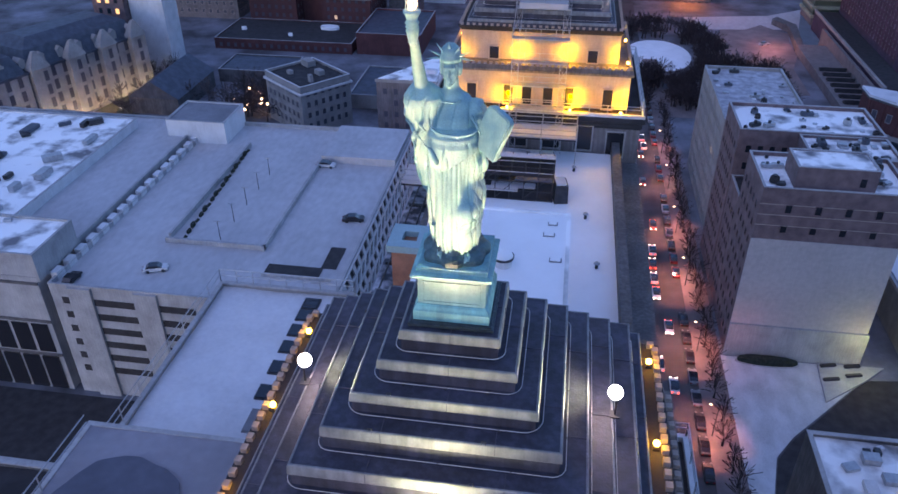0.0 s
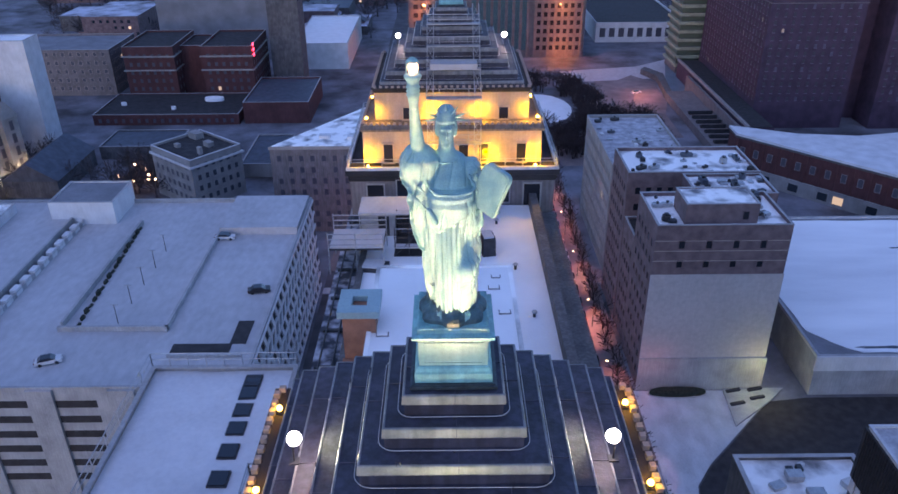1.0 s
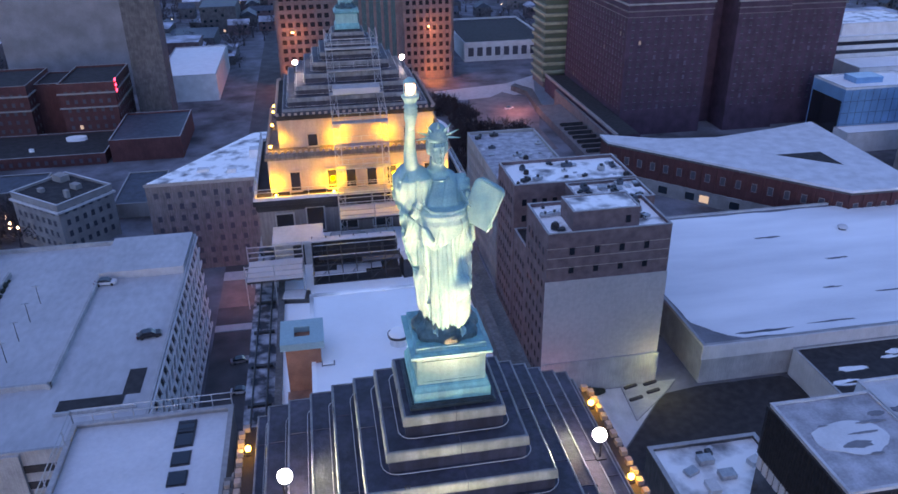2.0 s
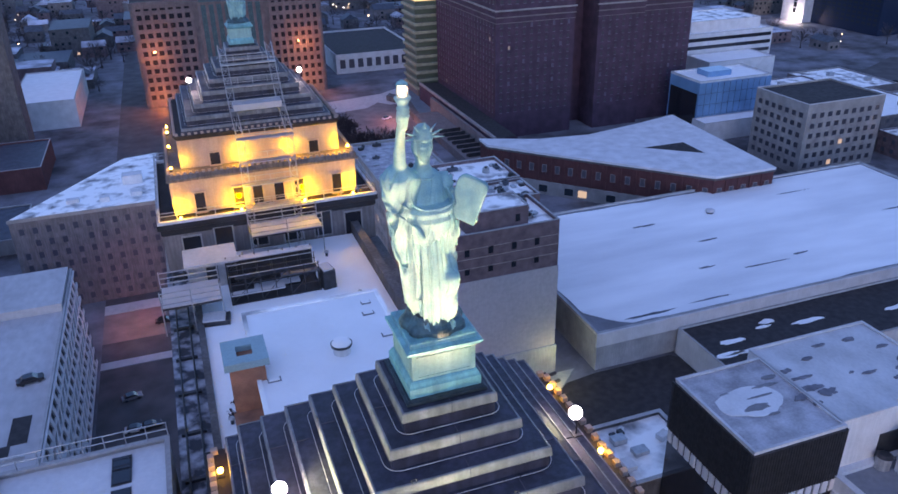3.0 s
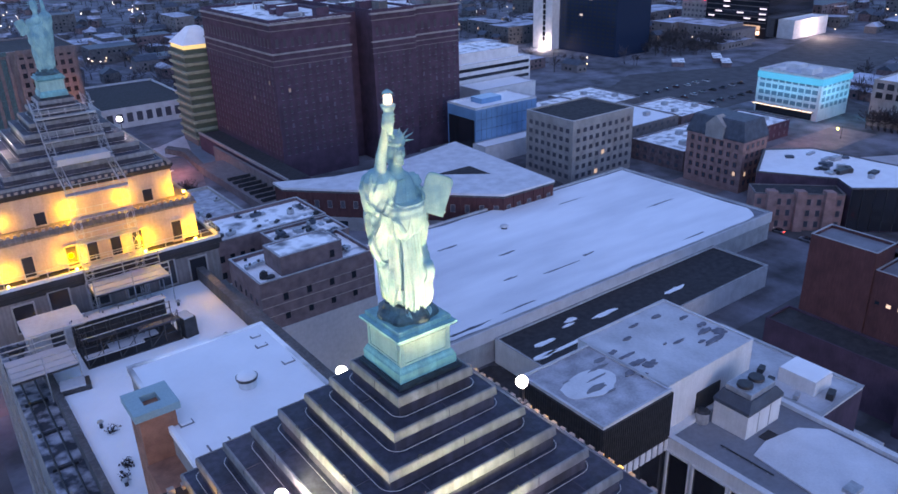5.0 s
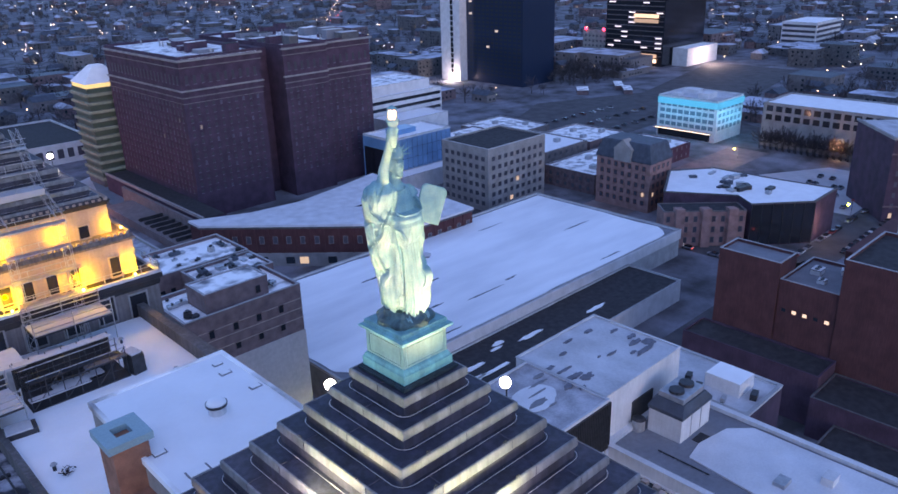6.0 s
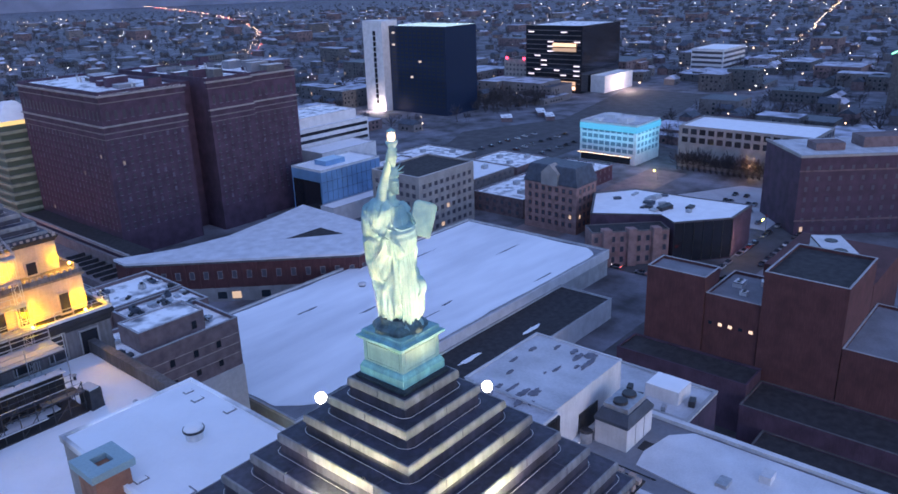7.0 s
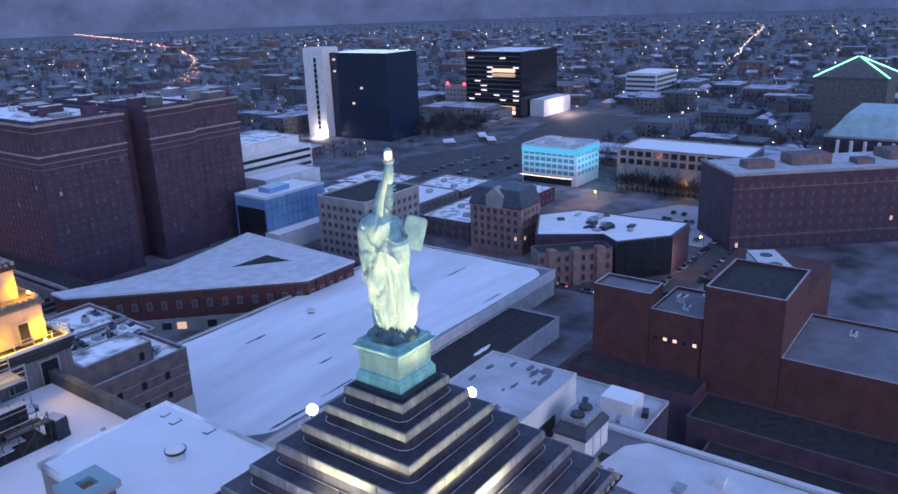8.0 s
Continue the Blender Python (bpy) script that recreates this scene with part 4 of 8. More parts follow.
for x, y, n in ((-4.6, 24.2, 40), (-4.8, 20.6, 60), (-5.2, 19.6, 34)):
    sh = thing("shrub", "dry brown shrub standing in roof snow", "shrub", (x, y, -14.6), group="dry shrubs on the roof")
    rnd = random.Random(int(n))
    for nm, lab, cnt, wid in (("stem", "", 14, 0.03), ("foliage", "dry brown leaves", n, 0.07)):
        bm = bmesh.new()
        for k in range(cnt):
            a, e, q = rnd.uniform(0, 6.28), rnd.uniform(0.3, 1.4), rnd.uniform(0.2, 0.5)
            t = Vector((q * math.cos(a) * math.cos(e), q * math.sin(a) * math.cos(e), q * math.sin(e)))
            if nm == "stem":
                tube(bm, (0, 0, 0), t, wid, 0.01, 5)
            else:
                u = Vector((rnd.uniform(-1, 1), rnd.uniform(-1, 1), rnd.uniform(-1, 1))).normalized() * wid
                w_ = Vector((-u.y, u.x, rnd.uniform(-0.05, 0.08)))
                bm.faces.new([bm.verts.new(t + p) for p in (u, w_, -u, -w_)])
        part_local(nm, bm, RUSSET, sh, lab)

# work platforms hung before the far facade
def platform(x0, x1, y0, y1, z, rails=3, cover=None):
    p = thing("work_platform", "snow-covered hanging work platform with metal rails", "scaffold", ((x0 + x1) / 2, (y0 + y1) / 2, z), group="work platforms at the far tower")
    w, d = (x1 - x0) / 2, (y1 - y0) / 2
    bm = bmesh.new()
    box(bm, -w, w, -d, d, -0.12, 0)
    part_local("deck", bm, METAL_DARK, p)
    bm = bmesh.new()
    rough_deck(bm, -w + 0.05, w - 0.05, -d + 0.05, d - 0.05, 0.07, 0.03)
    part_local("cover" if cover else "snow", bm, cover or SNOW_THIN, p)
    for s in (-1, 1):
        bm = bmesh.new()
        for r in range(rails):
            box(bm, -w, w, s * d - 0.03, s * d + 0.03, 0.3 + 0.4 * r, 0.36 + 0.4 * r)
        part_local("rail", bm, METAL, p)
    for x in (-w, 0, w):
        for s in (-1, 1):
            bm = bmesh.new()
            tube(bm, (x, s * d, -2.0), (x, s * d, 1.25), 0.04, 0.04, 6)
            part_local("post", bm, METAL, p)
    return p


platform(-1.7, 3.6, 37.6, 40.0, -12.3)
platform(-8.4, -4.6, 30.6, 33.6, -13.2)
shed = thing("site_shed", "white site shed under thick snow", "shed", (-4.9, 36.4, -14.6))
bm = bmesh.new()
box(bm, -1.7, 1.7, -1.3, 1.3, 0, 1.9)
part_local("wall", bm, METAL, shed)
bm = bmesh.new()
rough_deck(bm, -1.85, 1.85, -1.45, 1.45, 2.05, 0.08)
part_local("snow", bm, SNOW_GREY, shed, "thick snow on the shed roof")
bm = bmesh.new()
box(bm, -0.4, 0.4, -1.36, -1.3, 0.1, 1.7)
part_local("door", bm, METAL_DARK, shed)
bay = thing("scaffold_bay", "dark scaffold bay with snow-topped planks and tubes", "scaffold", (-0.9, 33.6, -14.6))
bm = bmesh.new()
box(bm, -3.1, 3.1, 1.5, 1.7, 0, 2.1)
box(bm, -3.1, 3.1, -1.7, 1.5, 0, 0.12)
part_local("netting", bm, ROOF_DARK, bay, "dark debris netting and bare floor")
for k in range(7):
    for y in (-1.6, 0.0, 1.4):
        bm = bmesh.new()
        tube(bm, (-3 + k, y, 0), (-3 + k, y, 2.3), 0.035, 0.035, 6)
        part_local("standard", bm, METAL_DARK, bay)
for z, y0, y1, x0, x1, m in ((0.7, -1.7, -1.1, -3.1, 0.6, SNOW_THIN), (1.2, -0.3, 0.3, -2.6, 3.1, METAL_DARK), (2.1, 0.9, 1.6, -3.1, 3.1, SNOW_GREY), (1.6, -1.7, -1.2, 0.4, 3.1, SLATE), (0.4, -0.6, 0.2, -1.4, 1.8, SNOW_THIN)):
    bm = bmesh.new()
    box(bm, x0, x1, y0, y1, z, z + 0.07)
    part_local("plank", bm, m, bay)
for y, z in ((-1.6, 0.75), (-1.6, 1.5), (-1.6, 2.2), (0.0, 1.8), (0.0, 2.25)):
    bm = bmesh.new()
    tube(bm, (-3.1, y, z), (3.1, y, z), 0.03, 0.03, 6)
    part_local("ledger", bm, METAL if z > 2 else METAL_DARK, bay)
for k in range(3):
    bm = bmesh.new()
    tube(bm, (-3 + 2 * k, -1.62, 0.1), (-1 + 2 * k, -1.62, 2.2), 0.028, 0.028, 6)
    part_local("brace", bm, METAL_DARK, bay)
mast = thing("scaffold_mast", "tall lattice hoist mast before the far tower", "scaffold", (0.3, 40.0, -14.5))
STEPS = [(0.0, 0.0), (0.0, 9.4), (2.6, 10.4), (3.4, 11.1), (4.1, 11.8), (4.9, 12.6), (5.5, 13.2), (6.1, 13.9), (6.7, 14.6)]
for sx in (-1.7, 1.9):
    bm = bmesh.new()
    for dx in (-0.25, 0.25):
        for dy in (-0.25, 0.25):
            for (y0, z0), (y1, z1) in zip(STEPS, STEPS[1:]):
                tube(bm, (sx + dx, y0 + dy, z0), (sx + dx, y1 + dy, z1), 0.025, 0.025, 5)
    for i in range(12):
        z = 0.75 * i
        tube(bm, (sx - 0.25, -0.25, z), (sx + 0.25, -0.25, z + 0.75), 0.018, 0.018, 4)
        tube(bm, (sx - 0.25, 0.25, z + 0.75), (sx + 0.25, 0.25, z), 0.018, 0.018, 4)
    for (y0, z0), (y1, z1) in zip(STEPS[1:], STEPS[2:]):
        tube(bm, (sx - 0.25, y0, z0), (sx + 0.25, y1, z1), 0.018, 0.018, 4)
        tube(bm, (sx + 0.25, y0, z0), (sx - 0.25, y1, z1), 0.018, 0.018, 4)
    part_local("lattice", bm, METAL, mast)
for y, z in ((0, 3.6), (0, 5.4), (0, 7.2), (0, 9.0), (2.6, 10.5), (4.1, 11.9), (5.5, 13.3)):
    bm = bmesh.new()
    box(bm, -2.0, 2.2, y - 0.3, y + 0.3, z, z + 0.08)
    for r in (0.4, 0.8):
        box(bm, -2.0, 2.2, y - 0.32, y - 0.28, z + r, z + r + 0.04)
    for x in (-1.0, 0.1, 1.2):
        box(bm, x - 0.02, x + 0.02, y - 0.32, y - 0.28, z, z + 0.84)
    part_local("deck", bm, METAL, mast)
bm = bmesh.new()
box(bm, -1.7, 1.9, 2.2, 3.4, 10.58, 11.0)
part_local("cover", bm, SNOW_THIN, mast, "grey snow-topped hoist housing")

# roof wing beside the near tower
wing, wb = block("roof_wing", "lower flat roof wing with snow and a railing", (-16.5, -8.5, 5.2, 18.3), -13.9, STONE, SNOW_GREY2, category="building wing", lip=0.3, t=0.14)
bm = bmesh.new()
for z in (0.55, 0.95):
    tube(bm, (-4.0, -6.4, z - 13.9 - G), (-4.0, 6.5, z - 13.9 - G), 0.03, 0.03, 6)
    tube(bm, (-4.0, 6.5, z - 13.9 - G), (4.0, 6.5, z - 13.9 - G), 0.03, 0.03, 6)
for i in range(9):
    tube(bm, (-4.0, -6.4 + 12.9 * i / 8, -13.9 - G), (-4.0, -6.4 + 12.9 * i / 8, 0.97 - 13.9 - G), 0.03, 0.03, 6)
    tube(bm, (-4.0 + 8.0 * i / 8, 6.5, -13.9 - G), (-4.0 + 8.0 * i / 8, 6.5, 0.97 - 13.9 - G), 0.03, 0.03, 6)
part_local("railing", bm, METAL, wing, "double pipe railing along the roof edge")
for y in (17.2, 16.15, 14.8, 13.4, 11.8, 10.0):
    sk = thing("skylight", "dark flat skylight in the snowy roof", "skylight", (-10.75, y, -14.16), group="row of skylights")
    bm = bmesh.new()
    box(bm, -0.46, 0.46, -0.5, 0.5, 0, 0.16)
    part_local("curb", bm, METAL_DARK, sk)
    bm = bmesh.new()
    box(bm, -0.4, 0.4, -0.44, 0.44, 0.16, 0.19)
    part_local("pane", bm, GLASS_DARK, sk)
block("roof_wing", "raised flat roof wing with thin grey snow", (-16.5, -8.7, -20.0, 5.0), -12.0, STONE, SWEPT, category="building wing", lip=0.06, t=0.1)
bm = bmesh.new()
prism(bm, uneven(-13.3, 0.9, 2.6, 2.5, 6.0, 0.1, 48), -12.1, -11.855)
tagged(part("puddle", bm, PUDDLE), "dark damp patch on the flat wing roof", "puddle", kind="stuff")
block("roof_wing", "dark flat roof of a lower wing", (-33, -17.2, -20.0, 12.0), -24, STONE_DARK, ROOF_DARK, category="building wing", lip=0.4)


bm = bmesh.new()
for k in range(8):
    x, y = -15.8 + 0.9 * k, -19.7 + 3.0 * k
    tube(bm, (-16.3, y, -12.0), (-16.3, y, -11.1), 0.03, 0.03, 6)
tube(bm, (-16.3, -20, -11.1), (-16.3, 4.6, -11.1), 0.03, 0.03, 6)
tube(bm, (-16.3, -20, -11.5), (-16.3, 4.6, -11.5), 0.03, 0.03, 6)
tagged(part("railing", bm, METAL), "thin pipe railing along the raised wing", "railing", kind="structure")
for y in (8.1,):
    sk = thing("skylight", "grey snow-dusted flat skylight", "skylight", (-10.5, y, -14.16), group="grey skylights")
    bm = bmesh.new()
    box(bm, -0.5, 0.5, -0.75, 0.75, 0, 0.12)
    part_local("curb", bm, ROOF_GREY, sk)
    bm = bmesh.new()
    box(bm, -0.44, 0.44, -0.69, 0.69, 0.12, 0.15)
    part_local("pane", bm, ROOF_GREY, sk)

# stacked boards and tarpaulins by the work platforms
rnd = random.Random(41)
for x, y, w, d, h, m in ((-7.2, 34.6, 0.7, 0.5, 0.5, SLATE), (-1.2, 38.6, 1.4, 0.4, 0.6, METAL), (-5.2, 30.2, 0.9, 0.6, 0.4, METAL_DARK), (2.7, 32.4, 0.45, 0.6, 1.5, METAL_DARK)):
    bs = thing("board_stack", "stack of boards under a dark tarpaulin in snow", "boards", (x, y, -14.6), group="stacks on the snowy roof", rz=rnd.uniform(-12, 12))
    bm = bmesh.new()
    loft(bm, [[(sx * w * a, sy * d * a, z) for sx, sy in ((1, -1), (1, 1), (-1, 1), (-1, -1))] for a, z in ((1.06, 0), (1.0, h * 0.3), (1.0, h * 0.85), (0.92, h))])
    part_local("tarpaulin", bm, m, bs)
    bm = bmesh.new()
    rough_deck(bm, -w * 0.9, w * 0.7, -d * 0.95, d * 0.95, h + 0.08, 0.03)
    part_local("snow", bm, SNOW_GREY, bs)

# pipes and low vents along the narrow roof ledge
lp = thing("ledge_pipes", "pair of thin dark pipes along the narrow roof ledge", "pipes", (-7.3, 24, -15.4))
for dx in (-0.45, 0.35):
    bm = bmesh.new()
    tube(bm, (dx, -16, 0.2), (dx, 16, 0.2), 0.06, 0.06, 8)
    part_local("pipe", bm, METAL_DARK, lp)
for k in range(9):
    bm = bmesh.new()
    box(bm, -0.7, 0.6, -15.5 + 3.8 * k, -15.3 + 3.8 * k, 0, 0.18)
    part_local("support", bm, METAL_DARK, lp)

# ---- the parking garage ----
gar, gb0 = block("parking_garage", "pale concrete parking garage with a snow-dusted roof deck", (-86, -34, 84, 158), -67.3, CONCRETE, SNOW_THIN, category="parking garage", lip=1.0)


def gpart(name, x0, x1, y0, y1, z0, z1, material, label=""):
    bm = bmesh.new()
    box(bm, x0 - gb0[0], x1 - gb0[0], y0 - gb0[1], y1 - gb0[1], z0 - G, z1 - G)
    return part_local(name, bm, material, gar, label)


gpart("ramp_wall", -72.2, -71.7, 103, 146, -68.3, -67.1, CONCRETE)
gpart("ramp_wall", -52.4, -51.9, 101, 140, -68.3, -67.2, CONCRETE)
gpart("ramp_wall", -72.2, -51.9, 101.4, 102.0, -68.3, -67.2, CONCRETE)
gpart("raised_deck", -52.2, -34.6, 140, 157.5, -68.3, -66.4, SNOW_THIN)
# flat dark sheets on the deck paint the shade of the ramp opening
gpart("ramp_shade_sheet", -49.5, -39.0, 93.5, 97.2, -68.3, -68.1, ROOF_DARK, "flat dark sheet painted as the shade in the down ramp")
gpart("ramp_shade_sheet", -39.5, -36.6, 97.2, 104.5, -68.3, -68.1, ROOF_DARK)
gpart("ramp_kerb", -49.5, -36.5, 93.1, 93.5, -68.3, -67.6, METAL)
# open parking levels on the south side: dark strips paint their inner shade
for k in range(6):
    gpart("level_shade_strip", -84, -58.5, 83.9, 84.15, -71.4 - 3.2 * k, -70.0 - 3.2 * k, ROOF_DARK)
    gpart("level_shade_strip", -56, -36, 83.9, 84.15, -71.4 - 3.2 * k, -70.0 - 3.2 * k, ROOF_DARK)
for x in (-80, -67.5, -54, -42):
    gpart("pier", x - 2.2, x + 2.2, 83.4, 84.0, G, -67.6, CONCRETE)
# pale screen on the east side; a dark sheet paints the shade in its slanting slots
gpart("screen_shade_back", -34.0, -33.9, 84.3, 157.7, -92.5, -68.0, ROOF_DARK, "dark sheet painted as the shade behind the screen")
# white screen: level rails with broad slanting fins between them
bm = bmesh.new()
ox, oy = -33.9 - gb0[0], -gb0[1]
for r in range(8):
    z = -92.5 + 3.5 * r
    box(bm, ox, ox + 0.3, oy + 84.3, oy + 157.7, z - G, min(z + 0.85, -67.6) - G)
    if r == 7:
        break
    for k in range(22):
        y = 84.5 + 3.4 * k + 0.6 * (r % 2)
        lean = 1.3 if r % 2 else -1.3
        y = y if lean > 0 else y + 1.3
        if y + 3 > 157.7:
            continue
        q = [(y, z + 0.85), (y + 1.35, z + 0.85), (y + 1.35 + lean, z + 3.5), (y + lean, z + 3.5)]
        lo = [bm.verts.new((ox, oy + u, v - G)) for u, v in q]
        hi = [bm.verts.new((ox + 0.28, oy + u, v - G)) for u, v in q]
        bm.faces.new(hi)
        for i in range(4):
            bm.faces.new((lo[i], lo[(i + 1) % 4], hi[(i + 1) % 4], hi[i]))
tagged(part_local("screen_fin", bm, WHITE_WALL, gar, "slanting white fins of the screen"), kind="stuff")
st, sb = block("stair_penthouse", "white flat-roofed stair penthouse on the garage", (-93, -78, 146, 158.5), -62.6, WHITE_WALL, ROOF_GREY, z0=G, category="penthouse", lip=0.3)


def car(at, rz, paint, lit=False):
    c = thing("car", "parked car with snow-dusted roof", "car", at, group="parked cars", rz=rz)
    bm = bmesh.new()
    prof = [(-2.2, .3), (-2.25, .6), (-2.1, .82), (-1.3, .9), (1.0, .92), (2.0, .8), (2.2, .6), (2.2, .3)]
    loft(bm, [[(x, y, z) for x, z in prof] for y in (-0.86, -0.8, 0.8, 0.86)])
    part_local("body", bm, paint, c)
    bm = bmesh.new()
    loft(bm, [[(x, y * k, z) for x, z in ((-1.7, .88), (-1.1, 1.4), (0.5, 1.42), (1.2, .9))] for y, k in ((-0.78, 1), (-0.66, 1), (0.66, 1), (0.78, 1))])
    part_local("cabin", bm, GLASS_DARK, c)
    for x in (-1.35, 1.35):
        for y in (-0.8, 0.8):
            bm = bmesh.new()
            tube(bm, (x, y - 0.1, 0.32), (x, y + 0.1, 0.32), 0.32, 0.32, 12)
            part_local("wheel", bm, METAL_DARK, c)
    for y in (-0.6, 0.6):
        bm = bmesh.new()
        box(bm, 2.16, 2.26, y - 0.2, y + 0.2, 0.55, 0.75)
        part_local("headlight", bm, HEAD_LAMP if lit else LENS_CLEAR, c)
        bm = bmesh.new()
        box(bm, -2.3, -2.2, y - 0.18, y + 0.18, 0.6, 0.78)
        part_local("taillight", bm, RED_TAIL if lit else LENS_RED, c)
    return c


PAINT = [mat("car_paint_" + n, c, 0.35, var=0.08, scale=0.6, bump=0) for n, c in (("black", (0.02, 0.02, 0.025)), ("white", (0.6, 0.6, 0.62)), ("red", (0.3, 0.03, 0.03)), ("grey", (0.2, 0.2, 0.22)))]
cars = [car((-37.9, 115, -68.2), 10, PAINT[0]), car((-69.5, 92, -68.2), 20, PAINT[1])]
spots = [(-50.5, 138.0, -68.2, 0, 1), (-83, 86.5, -68.2, 90, 0), (-33.8 + 8, 140, G + .03, 10, 3), (-25, 128, G + .03, 0, 1), (-22, 128, G + .03, 5, 0), (-18, 172, G + .05, 0, 0), (-8, 183.5, G + .2, 0, 0)]
rnd = random.Random(5)
y = 62
while y < 250:
    if rnd.random() < 0.8:
        spots.append((34.4 - 1.9, y, G + .02, 90, rnd.choice((0, 0, 2, 3, 1))))
    if rnd.random() < 0.35:
        spots.append((28.2 + rnd.uniform(-2, 1), y + 3, G + .02, 90, rnd.choice((1, 1, 2, 3))))
    y += 6.2
for k in range(44):
    if rnd.random() < 0.6:
        spots.append((308 + 12.5 * (k % 4), 87 + 2.7 * (k // 4) + rnd.uniform(-.2, .2), G + .06, rnd.choice((0, 180)), rnd.choice((0, 0, 3, 2, 3, 1))))
for k in range(34):
    for yy in (71.0, 81.6):
        if rnd.random() < 0.75:
            spots.append((200 + 5.4 * k + rnd.uniform(-.4, .4), yy, G + .03, rnd.choice((0, 180)), rnd.choice((0, 0, 3, 2, 3, 1))))
for k in range(26):
    spots.append((226.5 + 12 * (k % 2), 60 + 9 * (k // 2) + rnd.uniform(-2, 2), G + .02, 90, rnd.choice((0, 1, 2, 3))))
protos = [car((28 + 3 * i, 54, G + .02), 90, p) for i, p in enumerate(PAINT)]
protos += [car((28 + 3 * i, 48, G + .02), 90, p, True) for i, p in enumerate(PAINT)]
for k, (x, yy, z, rz, p) in enumerate(spots):
    moving = abs(x - 28) < 3.2 or (k % 4 == 0 and 200 < x < 245)
    copy_thing(protos[p + (4 if moving else 0)], pose(x, yy, z, 0, 0, rz + (180 if moving and k % 2 else 0)))

# ---- left side ----
b, c = block("office_building", "broad pale building with a grey lower roof", (-150, -88, 84, 156), -66.4, CONCRETE, SNOW_THIN, lip=0.6)
bm = bmesh.new()
for z in (-67.9, -76.5, -84.5):
    box(bm, -150 - c[0], -88 - c[0], 83.7 - c[1], 84 - c[1], z - G, z + 0.5 - G)
part_local("ledge", bm, STONE_DARK, b, "dark ledge between the storeys")
bm = bmesh.new()
for k in range(15):
    x = -149 + 4.05 * k
    box(bm, x - c[0], x + 3.3 - c[0], 83.6 - c[1], 84 - c[1], 0.4, -84.8 - G)
    box(bm, x - c[0], x + 3.3 - c[0], 83.8 - c[1], 84 - c[1], -83.6 - G, -77.0 - G)
part_local("glazing", bm, GLASS_DARK, b, "dark shopfront glazing of the lower storeys")
block("roof_storey", "raised top storey with a snowy cluttered roof", (-150, -87.4, 84.1, 96.6), -61.6, CONCRETE, SNOW_WORN, z0=-67.2, lip=0.5, category="penthouse")
b, c = block("roof_storey", "raised roof with drifted snow and dark ducts", (-150, -103, 96.9, 150), -64.6, WHITE_WALL, SNOW_WORN, z0=-67.2, lip=0.4, category="penthouse")
rnd = random.Random(17)
for k in range(26):
    x, y, w = rnd.uniform(-146, -106), rnd.uniform(99, 148), rnd.uniform(0.5, 1.1)
    d = thing("roof_duct", "dark rooftop duct half buried in snow", "duct", (x, y, -64.7), group="rooftop ducts", rz=rnd.choice((0, 90, 42)))
    bm = bmesh.new()
    box(bm, -w * rnd.uniform(1, 4), w * rnd.uniform(1, 4), -w, w, 0, rnd.uniform(0.5, 1.4), 0)
    part_local("case", bm, rnd.choice((METAL_DARK, SLATE, METAL)), d, bevel=0.06)
# garage: buttressed west parapet, planters and shadow gaps beside the ramp walls
bm = bmesh.new()
for k in range(18):
    y = 86.5 + 3.9 * k
    box(bm, -86.9, -85.6, y, y + 2.3, -68.3, -66.7)
me_ = part("parapet_panel", bm, WHITE_WALL)
tagged(me_, "white concrete panels along the garage parapet", "parapet", kind="structure")
for k in range(19):
    bm = bmesh.new()
    y = 103.5 + 2.2 * k
    prism(bm, [(-0.28, -0.6), (0.2, -0.8), (0.32, 0.5), (-0.25, 0.75)], 0, 0.35 + 0.3 * (k * 7 % 3))
    s = thing("planter", "dark shrub-filled planter beside the ramp wall", "planter", (-71.6 + 2.1 * (145 - y) / 36, y, -68.25), group="planters on the garage deck")
    part_local("shrub", bm, HEDGE, s)
for y in (104, 111, 118, 125, 132):
    bm = bmesh.new()
    tube(bm, (0, 0, 0), (0, 0, 4.2), 0.09, 0.06, 6)
    s = thing("deck_lamp", "thin unlit lamp post on the garage deck", "lamp post", (-62, y, -68.2), group="deck lamp posts")
    part_local("pole", bm, METAL_DARK, s)
    bm = bmesh.new()
    box(bm, -0.7, 0.7, -0.15, 0.15, 4.15, 4.3)
    part_local("head", bm, METAL, s)
W1 = window_mesh(1.2, 1.8, STONE, GLASS)
wd = thing("wedge_building", "mauve stone wedge-shaped office building with a snowy roof", "office building", (-30, 205, G))
ring_ = [(-21, -15), (16, -15), (16, 27), (6, 25)]
bm = bmesh.new()
prism(bm, ring_, 0, 26.2)
part_local("wall", bm, STONE_MAUVE, wd)
bm = bmesh.new()
prism(bm, [(x * 1.015, y * 1.015) for x, y in ring_], 26.2, 27.0)
part_local("cornice", bm, STONE, wd)
bm = bmesh.new()
prism(bm, [(x * 0.975, y * 0.975) for x, y in ring_], 27.0, 27.15)
part_local("roof", bm, SNOW_WORN, wd)
for x, y, w, d, h in ((9, 2, 2.6, 1.8, 2.6), (-6, -8, 1.6, 1.0, 1.0), (2, -10, 1.2, 0.8, 1.2), (10, -8, 1.5, 1.2, 1.0)):
    bm = bmesh.new()
    box(bm, x - w, x + w, y - d, y + d, 27.1, 27.1 + h)
    part_local("roof_hut", bm, WHITE_WALL, wd)
